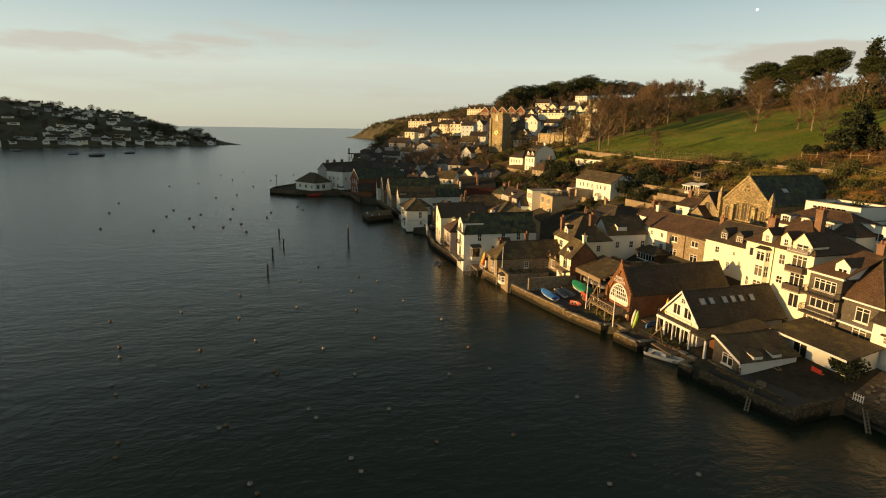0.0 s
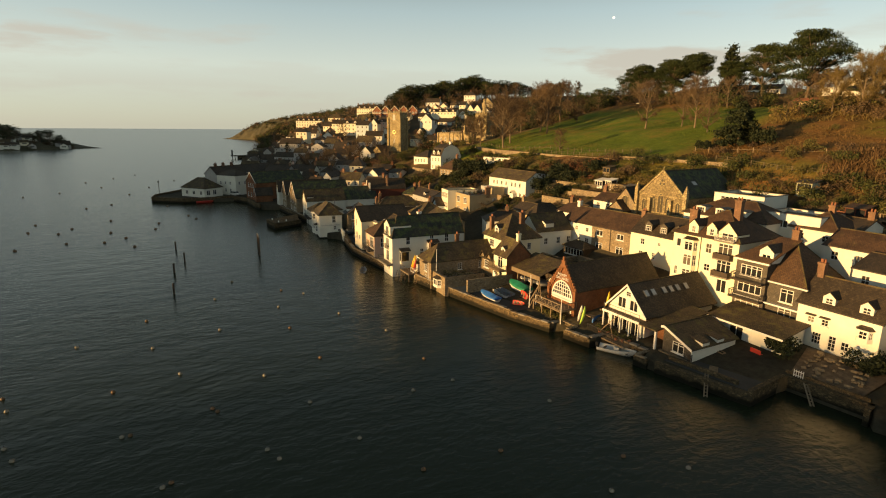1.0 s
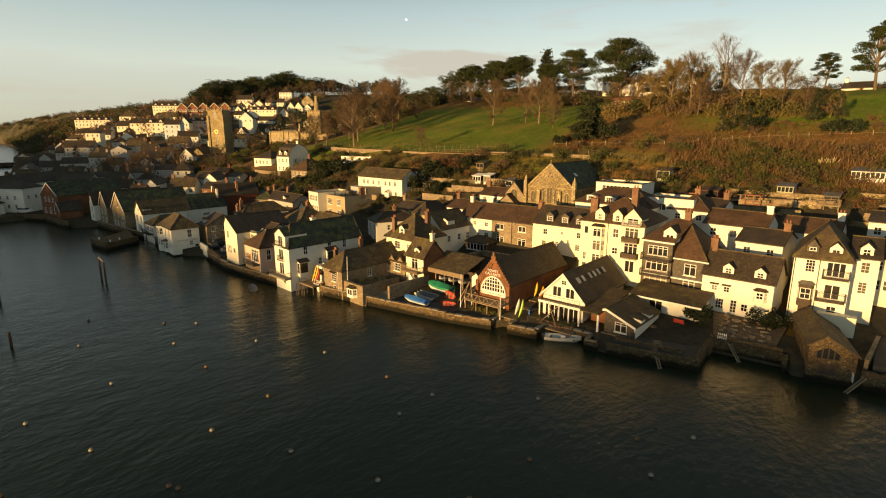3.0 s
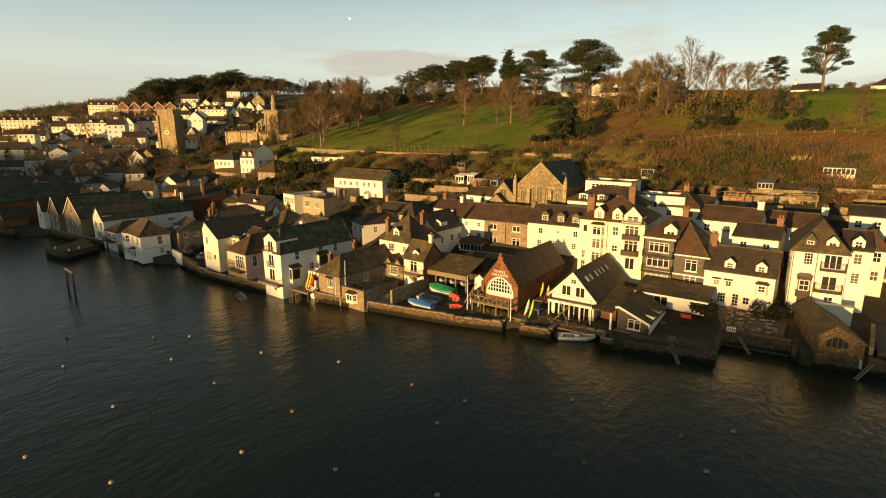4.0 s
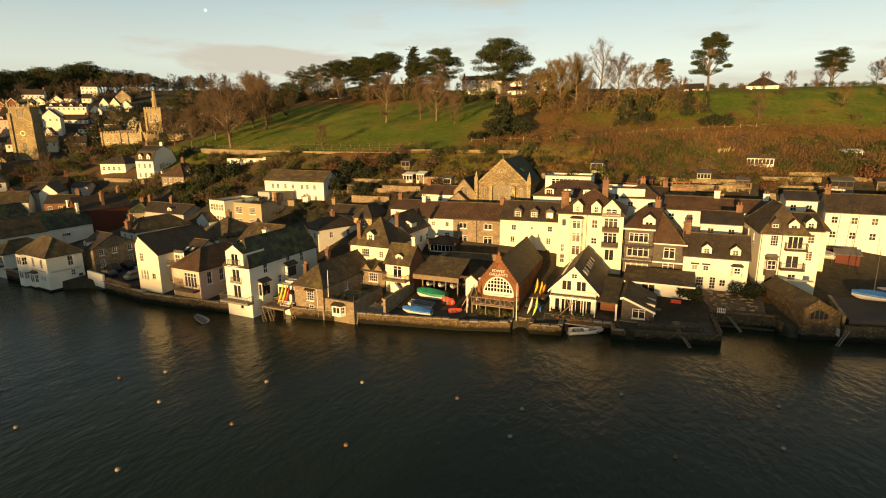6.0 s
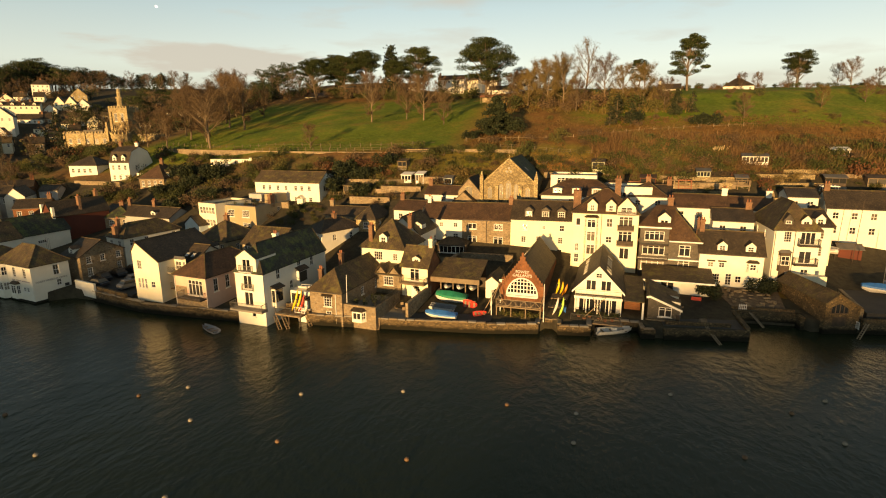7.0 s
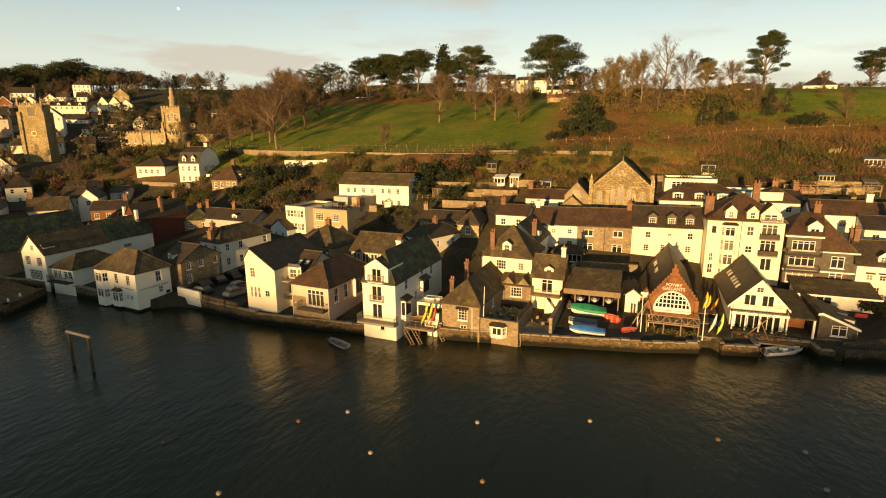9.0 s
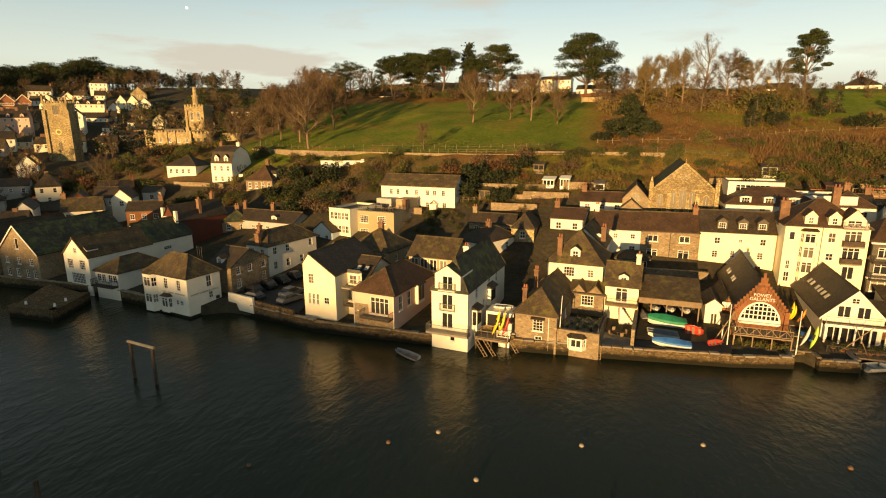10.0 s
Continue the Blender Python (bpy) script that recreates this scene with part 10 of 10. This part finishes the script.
# the daytime moon, pale and far
mm = bpy.data.materials.new("pale_moon")
mm.use_nodes = True
mp_ = mm.node_tree.nodes["Principled BSDF"]
mp_.inputs["Base Color"].default_value, mp_.inputs["Roughness"].default_value = (0.3, 0.3, 0.3, 1), 1.0
mp_.inputs["Emission Color"].default_value, mp_.inputs["Emission Strength"].default_value = (0.95, 0.98, 1.0, 1), 0.62
s = Shape()
s.ring([[(10 * math.cos(a) * math.cos(t), 10 * math.cos(a) * math.sin(t), 10 * math.sin(a)) for t in [2 * math.pi * j / 16 for j in range(16)]] for a in [-1.5 + 3.0 * i / 8 for i in range(9)]])
mo = new("moon", s.mesh("moon", mm, True, False))
mo.location = (3393, 2847, 832)
tagged(mo, "pale daytime moon high in the sky", "moon", kind="structure")


# ---- gardens on the slope ----
def hut(name, label, X, Y, psi, w, d, h, wall, panes, roof=None, z=None, glazed=False):
    """A light garden building: frame, boarded or glazed walls, a thin leaning roof."""
    zb = ground_z(X, Y) if z is None else z
    o = base(name, label, "garden building", pose(X, Y, zb, 0, 0, -90 + psi))
    part("floor", Shape().box(-0.1, w + 0.1, -0.1, d + 0.1, -1.2, 0.06), CONCRETE, o)
    s = Shape()
    lo = 0.75 if panes else h
    s.box(0, w, 0, 0.08, 0.06, lo).box(0, 0.08, 0.08, d, 0.06, h).box(w - 0.08, w, 0.08, d, 0.06, h if not glazed else lo).box(0, w, d - 0.08, d, 0.06, h)
    if panes:
        s.box(0, w, 0, 0.08, h - 0.22, h)
        for i in range(panes + 1):
            u = i * (w - 0.12) / panes
            s.box(u, u + 0.12, 0, 0.08, lo, h - 0.22)
    part("wall", s, wall, o)
    if panes:
        g = Shape().box(0.05, w - 0.05, 0.03, 0.05, lo, h - 0.2)
        if glazed:
            g.box(w - 0.05, w - 0.03, 0.1, d - 0.1, lo, h)
        part("pane", g, GLASS, o)
    part("roof", Shape().slab([(-0.2, -0.25, h), (w + 0.2, -0.25, h), (w + 0.2, d + 0.2, h + 0.5), (-0.2, d + 0.2, h + 0.5)], 0.1), roof or LEAD, o)
    return o


GREEN_PAINT = mat_plain("pale_green_boards", (0.34, 0.36, 0.26), (0.42, 0.43, 0.32), 2.0, 0.7, 12.0, 0.2)
hut("garden_hut", "pale grey-green garden hut above the hotel", 99.4, 52.6, -6, 2.6, 2.4, 2.4, GREEN_PAINT, 2, DARK_WOOD)
hut("garden_pavilion", "long white summer house with a row of windows", 107.2, 20.6, -12, 5.0, 3, 2.0, PAINT, 7)
hut("summer_house", "open white-framed summer house on the slope", 113.0, 1.6, -10, 3.8, 2.5, 1.9, PAINT, 4, PAINT, glazed=True)
hut("garden_shed", "pale green garden shed with windows", 99.4, 31.2, -8, 2.6, 2.4, 1.8, GREEN_PAINT, 4)
hut("garden_shed", "small dark shed with white trellis front", 100.2, 6.8, -10, 3.6, 2.0, 1.9, DARK_WOOD, 3)
hut("glasshouse", "white-framed glasshouse among the gardens", 95.6, 95.0, -6, 2.4, 2.2, 1.9, PAINT, 3, PAINT, glazed=True)
hut("conservatory", "white octagonal-looking conservatory hut", 94.9, 91.4, -6, 1.9, 1.9, 2.3, PAINT, 3, PAINT, glazed=True)
hut("stone_shed", "small rubble stone shed with dark openings", 101.2, 97.6, -6, 2.3, 2.2, 1.9, STONE, 2, SLATE_OLD)
hut("garden_hut", "small pale blue hut behind the white wall", 93.0, 84.4, -6, 1.9, 1.8, 1.9, BLUE, 1)
hut("garden_shed", "weathered timber shed beside the long white house", 92.6, 108.2, -6, 2.4, 2.2, 2.2, WOOD, 2, SLATE_OLD)
o = base("garden_arbour", "orange-stained timber arbour on the terraces", "arbour", pose(94.4, 35.6, ground_z(94.4, 35), 0, 0, -98))
for u in (0, 2.4):
    for v in (0, 1.8):
        part("post", Shape().box(u, u + 0.14, v, v + 0.14, -1.2, 2.1), TERRACOTTA, o)
for z_ in (0.5, 1.0, 2.1):
    part("beam", Shape().box(-0.1, 2.64, 0, 0.12, z_, z_ + 0.12), TERRACOTTA, o)
    part("beam", Shape().box(-0.1, 2.64, 1.8, 1.92, z_, z_ + 0.12), TERRACOTTA, o)
for i in range(5):
    part("rafter", Shape().box(0.55 * i, 0.55 * i + 0.1, -0.2, 2.1, 2.22, 2.32), TERRACOTTA, o)


def panel_fence(label, pts, hgt, mat, group=""):
    o = base("garden_fence", label, "fence", pose(0, 0, 0))
    for (x0, y0), (x1, y1) in zip(pts, pts[1:]):
        n = max(1, int(math.hypot(x1 - x0, y1 - y0) / 1.8))
        for i in range(n):
            a, b = i / n, (i + 0.94) / n
            pa, pb = (x0 + (x1 - x0) * a, y0 + (y1 - y0) * a), (x0 + (x1 - x0) * b, y0 + (y1 - y0) * b)
            za, zb = ground_z(*pa) - 0.3, ground_z(*pb) - 0.3
            part("panel", Shape().slab([(*pa, za + hgt), (*pb, zb + hgt), (pb[0] + 0.05, pb[1], zb + hgt), (pa[0] + 0.05, pa[1], za + hgt)], hgt), mat, o)
            part("post", Shape().box(pa[0] - 0.06, pa[0] + 0.06, pa[1] - 0.06, pa[1] + 0.06, za - 0.3, za + hgt + 0.12), mat, o)
    return o


panel_fence("pale weathered panel fence between gardens", [(95.7, 105.1), (95.5, 94.2)], 1.2, PALE_WOOD)
panel_fence("weathered panel fence behind the terrace gardens", [(92.0, 104), (91.8, 98)], 1.3, WOOD)
panel_fence("brown panel fence of a terrace garden", [(96.0, 33), (97.0, 24)], 1.2, WOOD)
panel_fence("low timber fence on the garden terrace", [(92.5, 46), (93.5, 38)], 1.0, PALE_WOOD)
fence("white picket-like rails behind the long white house", [(99.5, 124), (98.8, 113)], PAINT, 1.2, 1.1)
fence("timber rails of a sloping garden path", [(92.0, 111.5), (91.4, 106.5)], PALE_WOOD, 1.2, 1.2)

GOLD_BUSH = bush(61, 1.6, GOLD_TWIGS, 420)
RED_TWIGS = mat_leaf("red_brown_leaves", (0.085, 0.042, 0.026), (0.14, 0.066, 0.036))
RED_BUSH = bush(62, 1.6, RED_TWIGS, 420)
for x, y, s_, m_ in ((99.3, 90.6, 1.4, GOLD_BUSH), (95.7, 81.3, 1.5, GOLD_BUSH), (97.5, 83.0, 1.5, GOLD_BUSH), (97.0, 79.5, 1.2, GOLD_BUSH), (101.5, 12.5, 1.2, GOLD_BUSH), (100.4, 15.5, 1.0, GOLD_BUSH), (117.7, 17.3, 1.1, GOLD_BUSH), (101.9, 105.2, 1.6, RED_BUSH), (103.5, 101.0, 1.6, RED_BUSH), (98.0, 99.0, 1.0, RED_BUSH), (104.5, -0.6, 1.9, RED_BUSH), (98.5, 18, 1.3, RED_BUSH), (104, 225, 2.2, RED_BUSH), (128, 222, 2.4, RED_BUSH), (100, 22, 1.2, RED_BUSH), (101.5, 116, 1.5, RED_BUSH), (103, 110, 1.4, RED_BUSH)):
    plant("shrub", "golden winter shrub in a garden" if m_ is GOLD_BUSH else "russet winter shrub in a garden", m_, x, y, s_, x * 29 % 360, category="shrub", group="coloured shrubs", parts=("stem", "foliage"))

# dark growth nobody could count: the wooded hill, gardens behind the middle town
spots = []
for i in range(230):
    k = rng.random() * 6.99
    a, b, f_ = RIDGE[int(k)], RIDGE[int(k) + 1], k - int(k)
    back = rng.uniform(-26, 30)
    x, y = a[0] + (b[0] - a[0]) * f_ + back * 0.62, a[1] + (b[1] - a[1]) * f_ + back * 0.78
    if any(math.hypot(x - a_ - 3, y - b_) < 10 for a_, b_ in TAKEN):
        continue
    spots.append((FAR_BUSHES[i % 5], x, y, rng.uniform(2.6, 4.6), rng.uniform(0, 360)))
for i in range(24):
    x, y = rng.uniform(148, 178), rng.uniform(26, 86)
    spots.append(((BUSHES[4], GOLD_BUSH, GOLD_BUSH)[i % 3], x, y, rng.uniform(1.0, 2.4), rng.uniform(0, 360)))
for i in range(150):
    x, y = rng.uniform(178, 290), rng.uniform(196, 320)
    spots.append((FAR_BUSHES[i % 5], x, y, rng.uniform(2.0, 4.0), rng.uniform(0, 360)))
for i in range(260):
    x, y = rng.uniform(150, 400), rng.uniform(470, 760)
    if x < float(np.interp(y, BASE_Y, BASE_X)) + 45 or any(-16 < x - a_ < 14 and -22 < y - b_ < 14 for a_, b_ in TAKEN):
        continue
    spots.append((FAR_BUSHES[i % 5], x, y, rng.uniform(2.2, 4.2), rng.uniform(0, 360)))
for i in range(60):
    x, y = rng.uniform(262, 330), rng.uniform(330, 470)
    if any(-16 < x - a_ < 12 and -20 < y - b_ < 12 for a_, b_ in TAKEN):
        continue
    spots.append((FAR_BUSHES[i % 5], x, y, rng.uniform(2.0, 3.4), rng.uniform(0, 360)))
for i in range(240):
    y = rng.uniform(500, 1150)
    x = float(np.interp(y, BASE_Y, BASE_X)) + rng.uniform(2, 60)
    spots.append((FAR_BUSHES[i % 5], x, y, rng.uniform(3.0, 5.5), rng.uniform(0, 360)))
for i in range(150):
    k = rng.uniform(2.2, 8.9)
    (x0, y0, h0), (x1, y1, h1) = HEADLAND[int(k)], HEADLAND[int(k) + 1]
    f_, q = k - int(k), rng.uniform(0.3, 0.8)
    t = Vector((y0 - y1, x1 - x0, 0)).normalized() * 70 * q
    hz = (h0 + (h1 - h0) * f_) * math.sin(min(1, q * 1.25) * math.pi / 2) ** 0.9
    spots.append((FAR_BUSHES[i % 5], x0 + (x1 - x0) * f_ + t.x, y0 + (y1 - y0) * f_ + t.y, rng.uniform(2.4, 4.2), rng.uniform(0, 360), hz - 1.5))
thicket("woodland", "dense dark winter woodland on the hill behind the church", spots, "woodland")
spots = []
for i in range(420):
    y = rng.uniform(128, 262)
    x = rng.uniform(84, 128) if y < 200 else rng.uniform(84, 150)
    if ground_z(x, y) > 20 or x > 118 and y > 212 or any(math.hypot(x - a_ - 4, y - b_ + 4) < 8.5 for a_, b_ in TAKEN):
        continue
    spots.append((BUSHES[(0, 4, 3, 3, 1, 4)[i % 6]], x, y, rng.uniform(0.6, 1.7), rng.uniform(0, 360)))
for i in range(330):
    y = rng.uniform(-25, 122)
    x = rng.uniform(88, 104)
    if any(math.hypot(x - a_ - 4, y - b_ + 4) < 6.5 for a_, b_ in TAKEN) or x < 95 and 66 < y < 80 or x < 99 and 108 < y < 134:
        continue
    spots.append(((BUSHES + [GOLD_BUSH])[(0, 4, 3, 1, 5, 3, 4)[i % 7]], x, y, rng.uniform(0.35, 0.85), rng.uniform(0, 360)))
for i in range(120):
    x, y = rng.uniform(80, 97), rng.uniform(95, 131)
    if x > 88.5 and y > 111 or any(-1 < (x - a_) < 8 and -9 < (y - b_) < 1 for a_, b_ in TAKEN):
        continue
    spots.append((BUSHES[(0, 3, 4, 0, 1)[i % 5]], x, y, rng.uniform(0.35, 0.75), rng.uniform(0, 360)))
thicket("garden_growth", "tangled shrubs in the gardens behind the middle town", spots)

# ---- terraced gardens above the white terraces ----
def low_wall(x0, y0, x1, y1, rise, label="lit rubble retaining wall of a garden terrace"):
    z = (ground_z(x0, y0) + ground_z(x1, y1)) / 2
    wall_line("garden_wall", label, [(x0, y0), (x1, y1)], z + rise, z - 1.6, 0.45, CHAPEL_STONE, kind="", category="garden wall")


for x0, y0, y1, rise in ((93.2, 38, 27, 0.7), (96.4, 36, 25, 0.8), (99.0, 33, 24, 0.7), (102.2, 19, 8, 0.6), (99.4, 16, 6, 0.7), (96.6, 14, 4, 0.8), (93.6, 22, 10, 0.7), (104.6, 13, 2, 0.6), (101.2, -2, -14, 0.7), (97.0, -4, -16, 0.8)):
    low_wall(x0, y0, x0 + 0.5, y1, rise)
for i, (x0, y0) in enumerate(((94.8, 34.5), (97.2, 29.6), (100.6, 15.2), (97.8, 9.2), (95.0, 18.4))):
    z0 = ground_z(x0, y0) - 0.2
    st = steps("garden_steps", "rubble steps between the garden terraces", pose(x0, y0, z0, 0, 0, -98), 7, 0.2, 0.34, 1.1, STONE)
hut("garden_shed", "red-brown timber shed in the terraced garden", 94.6, 43.0, -8, 3.0, 2.2, 2.0, RED_WALL, 2, SLATE_BROWN)
hut("garden_shed", "brown timber shed with dark roof on the terrace", 100.8, -1.0, -8, 3.2, 2.2, 2.0, WOOD, 2, DARK_WOOD)
hut("garden_shed", "pale weathered shed beside the steps", 97.8, 24.0, -8, 2.2, 2.0, 1.9, PALE_WOOD, 2)
o = base("garden_pergola", "white painted garden pergola", "pergola", pose(96.6, 8.6, ground_z(96.6, 8), 0, 0, -98))
for u in (0, 2.6):
    for v in (0, 1.6):
        part("post", Shape().box(u, u + 0.12, v, v + 0.12, -1.0, 2.1), PAINT, o)
for v in (0, 1.6):
    part("beam", Shape().box(-0.2, 2.9, v, v + 0.12, 2.1, 2.24), PAINT, o)
for i in range(5):
    part("rafter", Shape().box(0.1 + 0.6 * i, 0.18 + 0.6 * i, -0.2, 1.9, 2.24, 2.34), PAINT, o)
panel_fence("weathered panel fence between the terraces", [(98.2, 41), (98.6, 33)], 1.2, WOOD)
panel_fence("orange-stained panel fence on the terrace", [(95.2, 46), (95.4, 40)], 1.1, TERRACOTTA)
panel_fence("brown panel fence in the upper garden", [(103.6, 4), (104.2, -6)], 1.1, WOOD)
PLUME = mat_leaf("pampas_plumes", (0.42, 0.33, 0.19), (0.55, 0.45, 0.28))
for x0, y0 in ((111.0, 25.2), (111.6, 23.6)):
    rr = random.Random(int(x0 * 10))
    q = base("pampas_grass", "tall pampas grass with pale plumes", "grass", pose(x0, y0, ground_z(x0, y0) - 0.1))
    s, pl = Shape(), Shape()
    for i in range(220):
        d = Vector((rr.gauss(0, 0.5), rr.gauss(0, 0.5), rr.uniform(0.7, 1.3)))
        blade(s, Vector((rr.gauss(0, 0.25), rr.gauss(0, 0.25), 0)), d * 1.3, 0.03, rr)
    for i in range(16):
        d = Vector((rr.gauss(0, 0.4), rr.gauss(0, 0.5), rr.uniform(1.6, 2.2)))
        s.tube((0, 0, 0), d, 0.02, 0.012, 4)
        for j in range(14):
            leaf(pl, d * (0.86 + 0.025 * j), 0.11, rr)
    part("blades", s, GOLD_TWIGS, q)
    part("plume", pl, PLUME, q, "pale feathery plumes")
